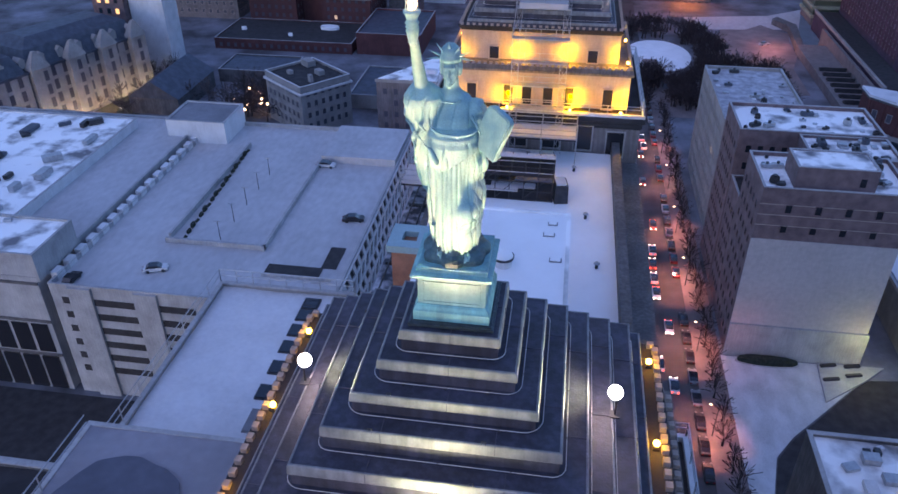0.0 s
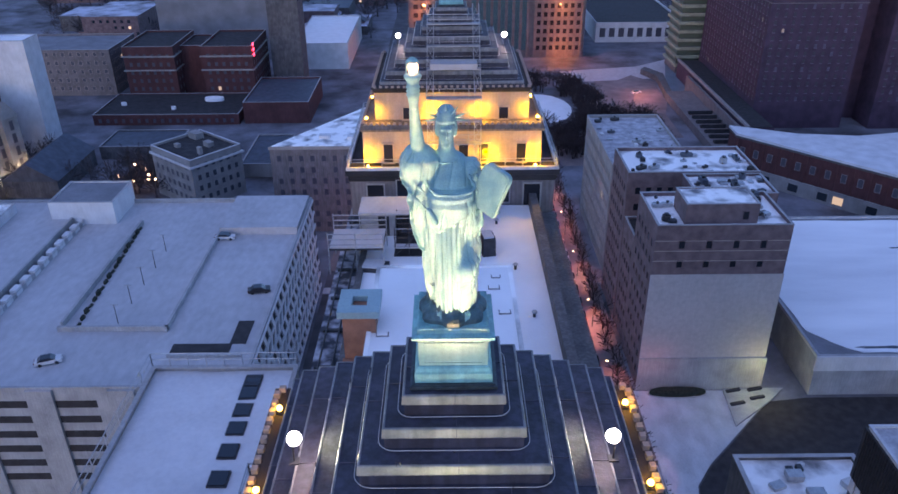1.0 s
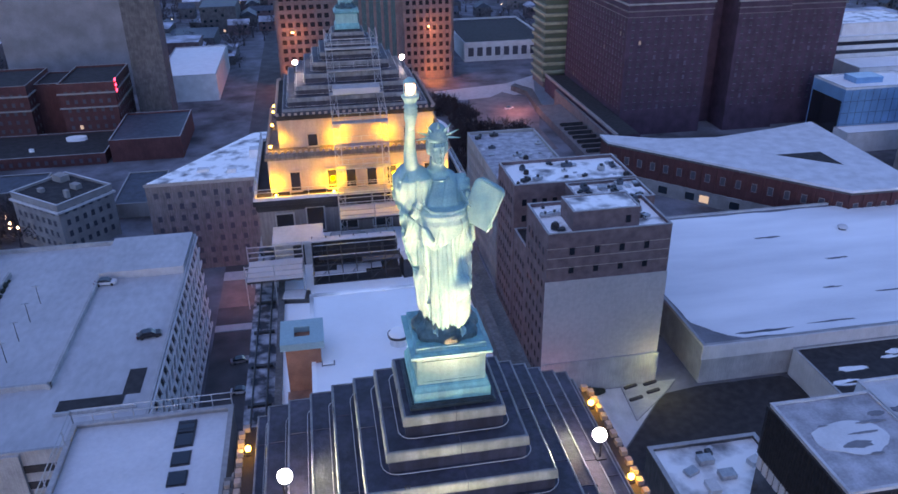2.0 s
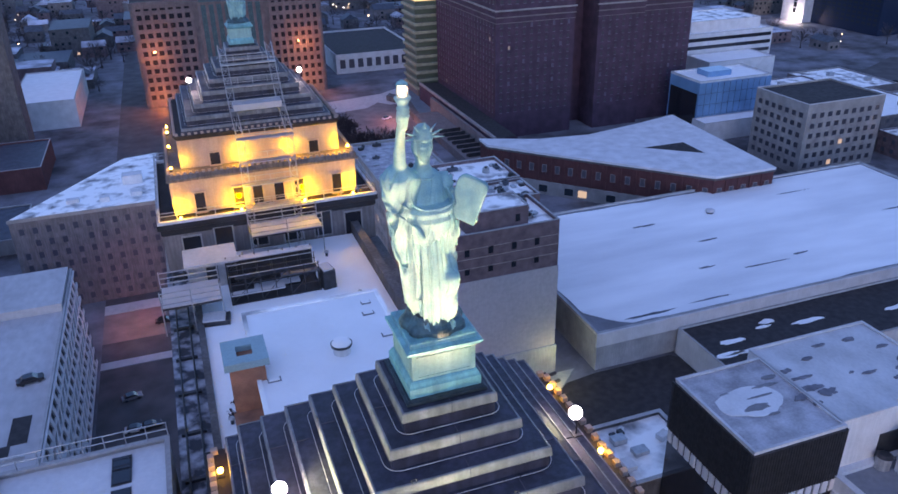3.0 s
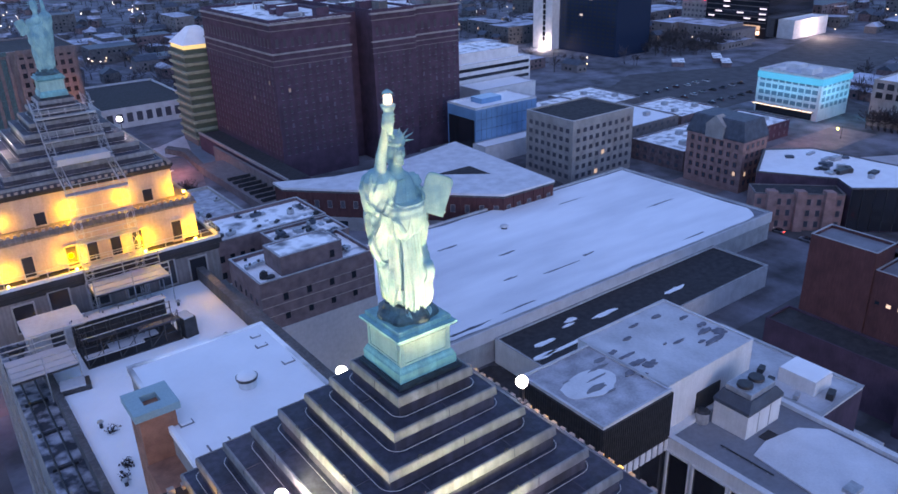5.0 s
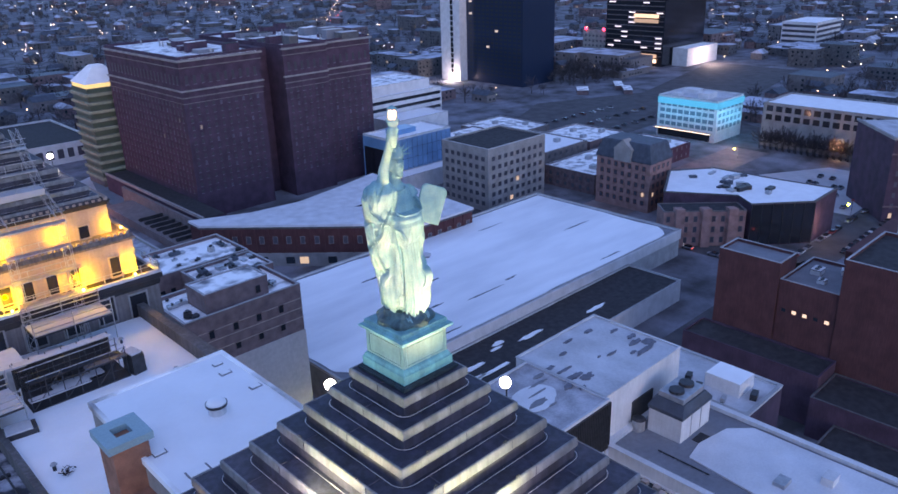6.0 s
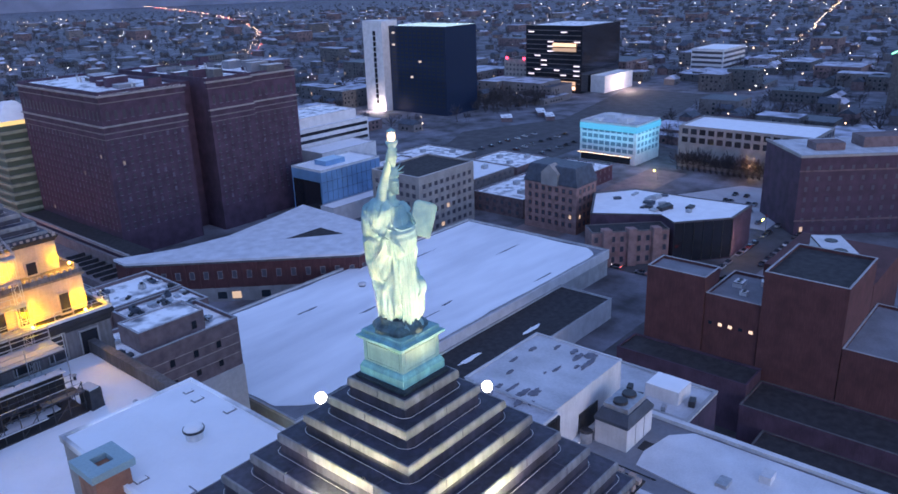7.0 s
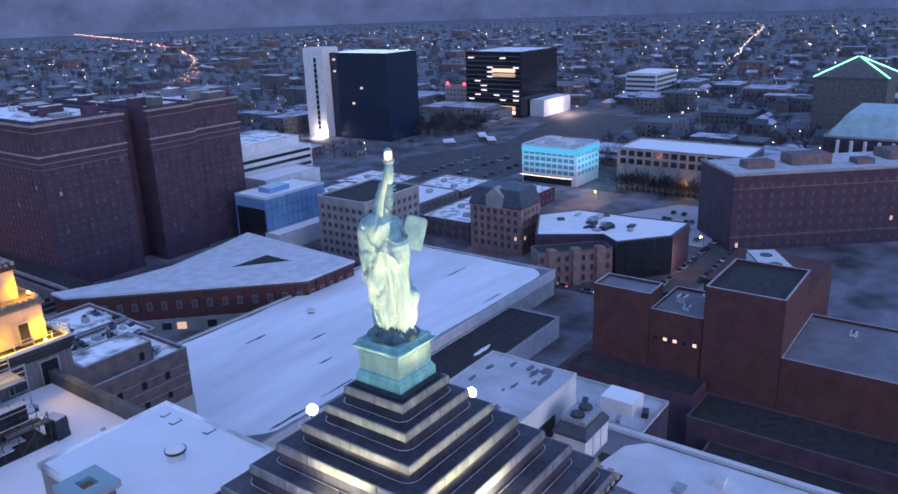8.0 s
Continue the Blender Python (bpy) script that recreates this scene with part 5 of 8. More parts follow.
W1M = window_mesh(1.2, 1.7, STONE_MAUVE, GLASS)
for k in range(11):
    for r in range(7):
        if r in (2, 5) and k % 4 == 0:
            continue
        window(W1M, wd, pose(-18.5 + 3.2 * k, -15, 1.6 + 3.5 * r))
for k in range(13):
    for r in range(7):
        f = (k + 0.5) / 13
        window(W1M, wd, pose(-21 + 27 * f, -15 + 40 * f, 1.6 + 3.5 * r, 0, 0, math.degrees(math.atan2(40, 27)) + 180))
b, c = block("office_building", "grey stone building with a dark roof and pale cornice", (-93, -71, 210, 229), -76, STONE, ROOF_DARK, lip=0.9, coping=WHITE_WALL)
b.rotation_euler[2] = radians(-40)
windows(b, c, (-93, -71, 210, 229), "s", 7, 4, -90.5, 3.6, W1)
windows(b, c, (-93, -71, 210, 229), "e", 6, 4, -90.5, 3.6, W1)
windows(b, c, (-93, -71, 210, 229), "w", 6, 4, -90.5, 3.6, W1)
bm = bmesh.new()
box(bm, -11.6, 11.6, -10.1, 10.1, 14.2, 14.8)
part_local("cornice", bm, WHITE_WALL, b, "pale stone cornice")
for x, y, w, h in ((-7, 5, 2.2, 2.0), (-4, -4, 1.0, 1.2), (3, 3, 1.5, 1.6), (7, -3, 0.8, 2.4)):
    bm = bmesh.new()
    box(bm, x - w, x + w, y - w * 0.7, y + w * 0.7, 16.3, 16.3 + h)
    part_local("roof_hut", bm, STONE, b)
block("white_building", "white building with a snowy roof", (-78, -50, 372, 440), -80, WHITE_WALL, SNOW)
W2 = window_mesh(1.3, 1.7, BRICK_RED, GLASS)
for x0, x1 in ((-141, -119), (-107, -85)):
    b, c = block("apartment_building", "dark red brick apartment wing with pale balcony bands", (x0, x1, 318, 350), -68, BRICK_RED, ROOF_DARK, lip=0.9, coping=STONE)
    windows(b, c, (x0, x1, 318, 350), "s", 6, 6, -91, 3.6, W2)
    windows(b, c, (x0, x1, 318, 350), "e", 8, 6, -91, 3.6, W2)
    for z in (-72.5, -78.5):
        bm = bmesh.new()
        box(bm, x0 - 0.6 - c[0], x1 + 0.6 - c[0], 317.2 - c[1], 318 - c[1], z - G, z + 0.5 - G)
        box(bm, x1 - c[0], x1 + 0.6 - c[0], 318 - c[1], 350 - c[1], z - G, z + 0.5 - G)
        part_local("balcony_band", bm, STONE, b, "pale stone balcony band")
block("apartment_building", "dark red brick link between two wings", (-119, -107, 328, 350), -70, BRICK_RED, ROOF_DARK)
for k in range(3):
    bm = bmesh.new()
    blob(bm, (-84.4, 319.5, -67.6 - 2.2 * k), (0.35, 1.0, 0.8), 0, 8, 5)
    tagged(part("red_sign", bm, RED_SIGN), "glowing red sign on the brick wall", "sign", group="red signs")
b, c = block("brick_podium", "low dark red podium with flat roof and clutter", (-146, -86, 288, 317.5), -88.5, BRICK_RED, ROOF_DARK, lip=0.5)
windows(b, c, (-146, -86, 288, 317.5), "s", 18, 1, -92, 3.5, W2)
for x, y, w in ((-138, 302, 1.2), (-101, 308, 4.2), (-115, 296, 1.0)):
    bm = bmesh.new()
    prism(bm, [(x + w * math.cos(2 * math.pi * i / 10), y + 0.6 * w * math.sin(2 * math.pi * i / 10)) for i in range(10)], -89.0, -87.6)
    tagged(part("roof_canopy", bm, SNOW), "small snow-capped canopy on the podium", "canopy", group="podium canopies")
block("office_building", "low dark brick building with a pale parapet", (-84, -57, 289, 326), -84, BRICK_RED, SLATE, lip=0.8, coping=CONCRETE)
block("dark_tower", "tall plain dark tower slab", (-81, -67, 338, 352), -30, STONE_DARK, ROOF_DARK, lip=0.9)
block("dark_tower", "wide grey tower slab behind the brick wings", (-150, -90, 392, 425), -30, ROOF_GREY, ROOF_DARK, lip=0.9)
W10 = window_mesh(1.4, 1.7, STONE_WARM, GLASS)
b, c = block("apartment_building", "pale stone apartment building with balconies", (-205, -152, 330, 362), -72, STONE_MAUVE, ROOF_GREY, lip=0.9)
windows(b, c, (-205, -152, 330, 362), "s", 14, 5, -90.5, 3.9, W10)
windows(b, c, (-205, -152, 330, 362), "e", 9, 5, -90.5, 3.9, W10)
block("slab_tower", "tall blank white concrete tower slab", (-163, -149.5, 257, 268), -51, WHITE_WALL, SNOW, lip=0.5)
b, c = block("brick_tower", "narrow brown brick tower with lit windows", (-176, -163.5, 254, 266), -48, BRICK_BROWN, ROOF_DARK, lip=0.5)
windows(b, c, (-176, -163.5, 254, 266), "s", 3, 10, -90, 4.0, window_mesh(1.5, 2.0, BRICK_BROWN, lit_some("tower_window_glass", 0.35, (1.0, 0.6, 0.25), 0.6)))


def ornate_building():
    """A long stone hall on an angle with bays, a slate mansard and dormers."""
    o = thing("ornate_building", "pale ornate stone hall lit warmly from below", "building", (-170, 200, G), rz=69)
    bm = bmesh.new()
    box(bm, 0, 46, 0, 24, 0, 18.5)
    part_local("wall", bm, STONE, o)
    bm = bmesh.new()
    box(bm, -40, 0, -1, 22, 0, 18.5)
    part_local("wing", bm, STONE, o)
    for x in (-34, -17, 4, 18, 31, 44):
        bm = bmesh.new()
        box(bm, x - 3.2, x + 3.2, -2.2, 0.5, 0, 19.5)
        loft(bm, [[(x + sx * a, -0.8 + sy * b, z) for sx, sy in ((1, -1), (1, 1), (-1, 1), (-1, -1))] for a, b, z in ((3.6, 1.8, 19.5), (3.4, 1.6, 20.2), (0.6, 0.5, 25))])
        part_local("bay", bm, STONE, o, "projecting stone bay with a pointed cap")
    for x0, x1, y0, y1 in ((-40.6, 0.4, -1.6, 22.6), (-0.4, 46.6, -0.6, 24.6)):
        bm = bmesh.new()
        cx, cy, hx, hy = (x0 + x1) / 2, (y0 + y1) / 2, (x1 - x0) / 2, (y1 - y0) / 2
        loft(bm, [[(cx + sx * (hx - a), cy + sy * (hy - a), z) for sx, sy in ((1, -1), (1, 1), (-1, 1), (-1, -1))] for a, z in ((0, 18.5), (0, 19.2), (0.8, 19.2), (3.2, 25), (8, 27.5))])
        part_local("mansard", bm, SLATE, o, "blue-grey slate mansard roof")
    wm = window_mesh(1.6, 3.4, STONE, GLASS)
    for r in range(4):
        for x in np.arange(-37.5, 46, 4.3):
            out = -2.2 if min(abs(x - q) for q in (-34, -17, 4, 18, 31, 44)) < 2.6 else (-1.0 if x < 0 else 0.0)
            window(wm, o, pose(float(x), out, 1.2 + 4.6 * r, 0, 0, 0))
    dm = bmesh.new()
    box(dm, -1.1, 1.1, -0.2, 2.4, 0, 2.4)
    loft(dm, [[(-1.3, y, 2.4), (1.3, y, 2.4), (0, y, 3.6)] for y in (-0.35, 3.2)])
    dme = mesh(dm, "dormer", STONE)
    for x in np.arange(-36, 46, 7.2):
        share("dormer", dme, o, pose(float(x), 0.6, 20.2))
    return o


ornate_building()
for k in range(9):
    a = radians(69)
    s = -36 + 10 * k
    lamp_light("facade_light", "POINT", (-170 + s * math.cos(a) + 4.5 * math.sin(a), 200 + s * math.sin(a) - 4.5 * math.cos(a), G + 1.5), 420, (1.0, 0.82, 0.5), size=0.4)
flat("lawn", [(-163, 200), (-150, 196), (-138, 230), (-152, 250)], G, G + 0.06, HEDGE, "dark winter lawn with path lights", "lawn")
b, c = block("old_house", "dark house with a blue slate roof", (-146, -128, 216, 246), -87, STONE_DARK, SLATE, lip=0.2, category="house")
bm = bmesh.new()
loft(bm, [[(-9.5, y, 6), (9.5, y, 6), (0, y, 12)] for y in (-15.3, 15.3)])
part_local("gable_roof", bm, SLATE, b, "steep blue slate roof")
block("shop_row", "low dark shop row with a slate roof", (-128, -100, 250, 268), -88, STONE_DARK, SLATE, lip=0.5)
block("shop_row", "low grey annex with a slate roof", (-72, -58, 232, 262), -88, STONE, SLATE, lip=0.5)

# ---- across the street ----
b, c = block("brick_building", "brown brick building with a plain cream side wall", (39.8, 65.8, 114.6, 130.2), -54, BRICK_BROWN, SNOW_WORN, lip=0.9)
bm = bmesh.new()
box(bm, 39.6 - c[0], 65.9 - c[0], 114.35 - c[1], 114.6 - c[1], 0, -64.8 - G)
part_local("cream_wall", bm, CREAM, b, "plain cream-painted side wall")
bm = bmesh.new()
box(bm, 39.5 - c[0], 66.2 - c[0], 113.9 - c[1], 114.35 - c[1], 0, -84.8 - G)
part_local("wall_foot", bm, CONCRETE, b, "grey rendered foot of the side wall")
W3 = window_mesh(1.1, 1.6, BRICK_BROWN, GLASS_DARK)
windows(b, c, (39.8, 65.8, 114.6, 130.2), "s", 4, 2, -63.2, 4.2, W3, 2.5)
windows(b, c, (39.8, 65.8, 114.6, 130.2), "w", 5, 9, -90, 3.8, W3)
bm = bmesh.new()
for z in (-57.4, -59.6, -61.8):
    box(bm, 39.7 - c[0], 65.9 - c[0], 114.5 - c[1], 114.6 - c[1], z - G, z + 0.12 - G)
part_local("string_course", bm, STONE_WARM, b)
b, c = block("brick_building", "brown brick wing with a cluttered snowy roof", (39.9, 69, 141.4, 157), -54.3, BRICK_BROWN, SNOW_WORN, lip=0.9)
windows(b, c, (39.9, 69, 141.4, 157), "w", 6, 9, -90, 3.8, W3)
windows(b, c, (39.9, 52, 141.4, 157), "s", 4, 2, -63.5, 4.0, W3)
b, c = block("brick_building", "brown brick link with vents and drifted snow", (51.8, 69, 130.4, 141.2), -54.6, BRICK_BROWN, SNOW_WORN, lip=0.7)
windows(b, c, (51.8, 69, 130.4, 141.2), "w", 4, 2, -63.5, 4.0, W3)
b, c = block("brick_building", "dark lower roof of the light court", (40.1, 51.6, 130.4, 141.2), -65, BRICK_BROWN, ROOF_DARK, lip=0.5)
windows(b, c, (40.1, 51.6, 130.4, 141.2), "w", 4, 6, -90, 3.8, W3)
b, c = block("lift_penthouse", "brown brick lift penthouse", (45.5, 59.6, 116.8, 124.8), -50.6, BRICK_BROWN, SNOW_WORN, z0=-55.0, category="penthouse", lip=0.25)
W13 = window_mesh(1.1, 1.7, BRICK_BROWN, GLASS_DARK)
window(W13, b, pose(4.6, -4.0, 1.1))
b, c = block("office_building", "pale grey office building with a snowy flat roof", (41.5, 62.3, 165, 204), -62, STONE, DUSTED, lip=0.9)
windows(b, c, (41.5, 62.3, 165, 204), "w", 12, 7, -91, 4.0, W1)
windows(b, c, (41.5, 62.3, 165, 204), "s", 6, 7, -91, 4.0, W1)

# vents, ducts and curbs crowding the brown building's roofs
rnd = random.Random(52)
for x0, x1, y0, y1, z, n in ((41, 68, 142.5, 156, -54.9, 13), (53, 68, 131.5, 140.5, -55.0, 9), (41, 45, 115.8, 129, -54.6, 4), (60.5, 65, 115.8, 129, -54.6, 5), (43, 61, 167, 202, -62.6, 7)):
    for k in range(n):
        x, y, q = rnd.uniform(x0, x1), rnd.uniform(y0, y1), rnd.uniform(0.35, 0.95)
        v = thing("roof_vent", "small sooty vent on the snowy brick roof", "roof vent", (x, y, z), group="vents on the brick roofs", rz=rnd.choice((0, 0, 90, 30)))
        bm = bmesh.new()
        if k % 3 == 0:
            tube(bm, (0, 0, 0), (0, 0, q * 1.2), q, q * 0.9, 14)
        else:
            box(bm, -q * 1.6, q * 1.6, -q * 0.7, q * 0.7, 0, q)
        part_local("case", bm, rnd.choice((METAL_DARK, SLATE, ROOF_DARK, METAL)), v, bevel=0.04)
        bm = bmesh.new()
        tube(bm, (0, 0, q), (0, 0, q * 1.6), q * 0.35, q * 0.5, 10)
        part_local("cowl", bm, METAL_DARK, v)

# shopping mall with a great flat roof
mall, mc = block("shopping_mall", "low shopping mall with a vast snow-covered flat roof", (75.5, 218, 112, 177), -83.0, CONCRETE, SNOW, category="shopping mall", lip=0.7, t=0.5, lip_mat=WHITE_WALL)
for ob in mall.children:
    if ob.name.startswith("roof"):
        ob.data.materials[0] = ROOF_GREY
bm = bmesh.new()
pts = []
for k in range(120):
    f = k / 30
    e, u = int(f), f - int(f)
    x, y = ((-70 + 140 * u, -31), (70, -31 + 62 * u), (70 - 140 * u, 31), (-70, 31 - 62 * u))[e]
    q = 0.12 + 1.2 * max(0, noise.noise((x * 0.09, y * 0.09, 1.0)))
    cut = max(0, 9 - math.hypot(x + 70, y + 31)) * 0.85 + max(0, 6 - math.hypot(x - 70, y + 31)) * 0.8
    nx, ny = ((0, 1), (-1, 0), (0, -1), (1, 0))[e]
    pts.append((x + nx * q + cut * 0.5 * (1 if x < 0 else -1), y + ny * q + cut * 0.5))
prism(bm, pts, -83.75 - G, -83.45 - G)
part_local("snow_sheet", bm, SNOW_ROOF, mall, "wide sheet of snow with a bare margin")
bm = bmesh.new()
rnd = random.Random(21)
for k in range(10):
    x, y, a0 = rnd.uniform(-55, 60), rnd.uniform(-26, 26), rnd.uniform(2, 9)
    if k < 3:
        y = rnd.uniform(-29, -27)
    prism(bm, uneven(x, y, a0, rnd.uniform(0.2, 0.45), k, 0.7), -83.46 - G, -83.44 + 0.004 * k - G)
tagged(part_local("bare_streak", bm, SLATE, mall), kind="stuff")
bm = bmesh.new()
box(bm, 75.2 - mc[0], 218.3 - mc[0], 111.6 - mc[1], 112.0 - mc[1], -86.5 - G, -83.0 - G)
part_local("fascia", bm, WHITE_WALL, mall, "deep pale fascia under the roof edge")
strip, sc_ = block("mall_arcade", "dark lower arcade roof with patches of snow", (97, 186, 92.5, 111.4), -86.0, WHITE_WALL, ROOF_DARK, category="building wing", lip=0.6)
rnd = random.Random(8)
for k in range(8):
    x, y = rnd.uniform(100, 183), rnd.uniform(95, 107)
    bm = bmesh.new()
    pts = []
    a0, b0 = rnd.uniform(1.5, 7), rnd.uniform(0.4, 0.9)
    pts = uneven(x, y, a0, b0, k)
    prism(bm, pts, -86.55, -86.3)
    tagged(part("snow_patch", bm, SNOW), "thin snow patch on the dark roof", "snow", kind="stuff")
mv = thing("roof_vent", "white domed vent on the mall roof", "roof vent", (142, 160, -83.6))
bm = bmesh.new()
tube(bm, (0, 0, 0), (0, 0, 0.8), 1.1, 1.1, 16)
part_local("drum", bm, METAL_DARK, mv)
bm = bmesh.new()
blob(bm, (0, 0, 0.9), (1.5, 1.5, 0.6), 0, 14, 6)
part_local("dome", bm, WHITE_WALL, mv, smooth=True)

# dark-screened office tower and its wings
b, c = block("office_tower", "office tower with a dark ribbed screen and pale roof", (35.4, 45.2, 22.7, 33.9), -32.4, WHITE_WALL, DUSTED, lip=0.2, t=0.15, coping=SNOW_GREY)
bm = bmesh.new()
for x0, x1, y0, y1 in ((35.2, 45.4, 22.5, 22.7), (35.2, 35.4, 22.7, 34.1), (45.2, 45.4, 22.7, 26)):
    box(bm, x0 - c[0], x1 - c[0], y0 - c[1], y1 - c[1], -38.2 - G, -32.7 - G)
part_local("screen", bm, METAL_DARK, b, "dark ribbed plant screen")
bm = bmesh.new()
for k in range(34):
    x = 35.3 + 0.3 * k
    box(bm, x - c[0], x + 0.08 - c[0], 22.42 - c[1], 22.5 - c[1], -38.2 - G, -32.7 - G)
    y = 22.7 + 0.33 * k
    box(bm, 35.12 - c[0], 35.2 - c[0], y - c[1], y + 0.08 - c[1], -38.2 - G, -32.7 - G)
part_local("rib", bm, METAL_DARK, b)
W4 = window_mesh(0.75, 1.3, WHITE_WALL, GLASS_DARK, mullion=False)
bm = bmesh.new()
box(bm, 35.3 - c[0], 45.2 - c[0], 22.6 - c[1], 22.7 - c[1], 6, -38.2 - G)
box(bm, 35.3 - c[0], 35.4 - c[0], 22.7 - c[1], 33.9 - c[1], 6, -38.2 - G)
part_local("glazing", bm, GLASS_DARK, b, "dark glazing under the screen")
bm = bmesh.new()
box(bm, -0.34, 0.34, -0.14, 0, 0, 1.35)
tooth = mesh(bm, "panel", WHITE_WALL)
for k in range(11):
    share("panel", tooth, b, pose(35.75 + 0.93 * k - c[0], 22.6 - c[1], -39.6 - G))
for k in range(12):
    share("panel", tooth, b, pose(35.3 - c[0], 23.2 + 0.93 * k - c[1], -39.6 - G, 0, 0, -90))
b2, c2 = block("office_wing", "white office wing with a snowy cluttered roof", (45.22, 60, 23.2, 35.5), -32.4, WHITE_WALL, SNOW_GREY, lip=0.2, t=0.15, coping=SNOW_GREY)
b3, c3 = block("office_wing", "white lower wing with tall dark windows", (45.2, 60.2, -30, 23.15), -38, WHITE_WALL, ROOF_GREY, lip=0.5, t=0.6, coping=WHITE_WALL)
b4, c4 = block("office_wing", "low projecting wing with a snowy roof", (60.3, 69.2, 14.6, 33), -38.0, BRICK_PURPLE, SNOW_GREY, lip=0.3, lip_mat=WHITE_WALL)
bm = bmesh.new()
box(bm, 50.4 - c2[0], 54.4 - c2[0], 23.05 - c2[1], 23.2 - c2[1], -37.8 - G, -35.3 - G)
part_local("louvre", bm, METAL_DARK, b2)
W11 = window_mesh(2.5, 6.6, WHITE_WALL, GLASS_DARK, fr=0.2, depth=0.25)
W12 = window_mesh(3.7, 6.6, WHITE_WALL, GLASS_DARK, fr=0.2, depth=0.25)
window(W11, b3, pose(45.2 - c3[0], 20.9 - c3[1], -46.2 - G, 0, 0, -90))
for k in range(11):
    window(W12, b3, pose(45.2 - c3[0], 17.2 - 4.2 * k - c3[1], -46.2 - G, 0, 0, -90))
bm = bmesh.new()
rim = [(49.7, 15.6), (52.5, 16.1), (57, 15.3), (59.1, 13.2), (59.1, -29), (48.6, -29), (48.9, 8)]
prism(bm, [(x - c3[0], y - c3[1]) for x, y in rim[::-1]], -38.42 - G, -38.24 - G)
part_local("snow_sheet", bm, SNOW_GREY2, b3, "sheet of old snow on the roof deck")
pp = thing("roof_pipe", "thin dark pipe lying along the roof deck", "pipe", (48.5, 15.6, -38.38))
bm = bmesh.new()
tube(bm, (0, -2.9, 0.15), (0, 2.9, 0.15), 0.08, 0.08, 8)
part_local("pipe", bm, METAL_DARK, pp)
for k in range(4):
    bm = bmesh.new()
    box(bm, -0.15, 0.15, -2.5 + 1.6 * k, -2.3 + 1.6 * k, 0, 0.1)
    part_local("support", bm, METAL, pp)
# cooling tower: pale case, dark hood, two fan rings on a smaller box
ct = thing("cooling_unit", "large pale cooling unit with a dark hood and fans", "air conditioner", (54.1, 19.5, -38.4))
bm = bmesh.new()
box(bm, -3.0, 3.0, -2.0, 2.0, 0, 3.2)
part_local("case", bm, WHITE_WALL, ct, bevel=0.05)
bm = bmesh.new()
loft(bm, [[(sx * a, sy * b_, z) for sx, sy in ((1, -1), (1, 1), (-1, 1), (-1, -1))] for a, b_, z in ((3.1, 2.1, 2.9), (3.1, 2.1, 3.3), (2.3, 1.7, 4.2))])
part_local("hood", bm, SLATE, ct, "dark blue-grey sloping hood")
bm = bmesh.new()
box(bm, -2.1, 2.1, -1.5, 1.5, 4.2, 4.8)
part_local("fan_deck", bm, METAL, ct)
for k in (-1.0, 1.0):
    bm = bmesh.new()
    tube(bm, (k, 0, 4.8), (k, 0, 5.1), 0.85, 0.8, 20)
    part_local("fan", bm, METAL_DARK, ct)
bm = bmesh.new()
for x in (-1.0, 1.0):
    box(bm, x - 0.06, x + 0.06, -2.05, -2.0, 0, 2.9)
part_local("seam", bm, METAL, ct)
dc = thing("roof_duct", "round duct beside the cooling unit", "duct", (50.4, 22.2, -38.4))
bm = bmesh.new()
tube(bm, (0, 0, 0), (0, 0, 1.4), 0.7, 0.7, 16)
part_local("drum", bm, METAL, dc)
bm = bmesh.new()
tube(bm, (0, 0, 1.4), (0, 0, 1.6), 0.8, 0.5, 16)
part_local("cap", bm, METAL_DARK, dc)
mt = thing("roof_mat", "dark square mat on the roof deck", "mat", (53.6, 16.4, -38.38))
bm = bmesh.new()
box(bm, -0.9, 0.9, -0.6, 0.6, 0, 0.08)
part_local("sheet", bm, ROOF_DARK, mt)
wb_ = thing("lift_hut", "white box hut with a snowy top", "roof hut", (65.1, 19.3, -38.25))
bm = bmesh.new()
box(bm, -1.8, 1.8, -2.2, 2.2, 0, 1.8)
part_local("case", bm, WHITE_WALL, wb_, bevel=0.04)
bm = bmesh.new()
rough_deck(bm, -1.7, 1.7, -2.1, 2.1, 1.86, 0.03)
part_local("snow", bm, SNOW, wb_)
for x, y, s, m in ((61.8, 21.5, 0.7, METAL_DARK), (63.4, 23.6, 0.6, METAL_DARK), (61.7, 18.2, 0.5, METAL), (64.6, 15.9, 0.7, METAL_DARK), (61.6, 25.2, 0.5, METAL), (65.3, 27, 0.6, METAL)):
    u = thing("roof_unit", "small dark rooftop condenser with pipes", "roof unit", (x, y, -38.25), group="rooftop condensers", rz=15)
    bm = bmesh.new()
    box(bm, -s, s, -s * 0.55, s * 0.55, 0.1, s * 1.2)
    part_local("case", bm, m, u, bevel=0.03)
    bm = bmesh.new()
    box(bm, -s, -s + 0.1, -s * 0.5, s * 0.5, 0, 0.12)
    box(bm, s - 0.1, s, -s * 0.5, s * 0.5, 0, 0.12)
    part_local("skid", bm, METAL_DARK, u)
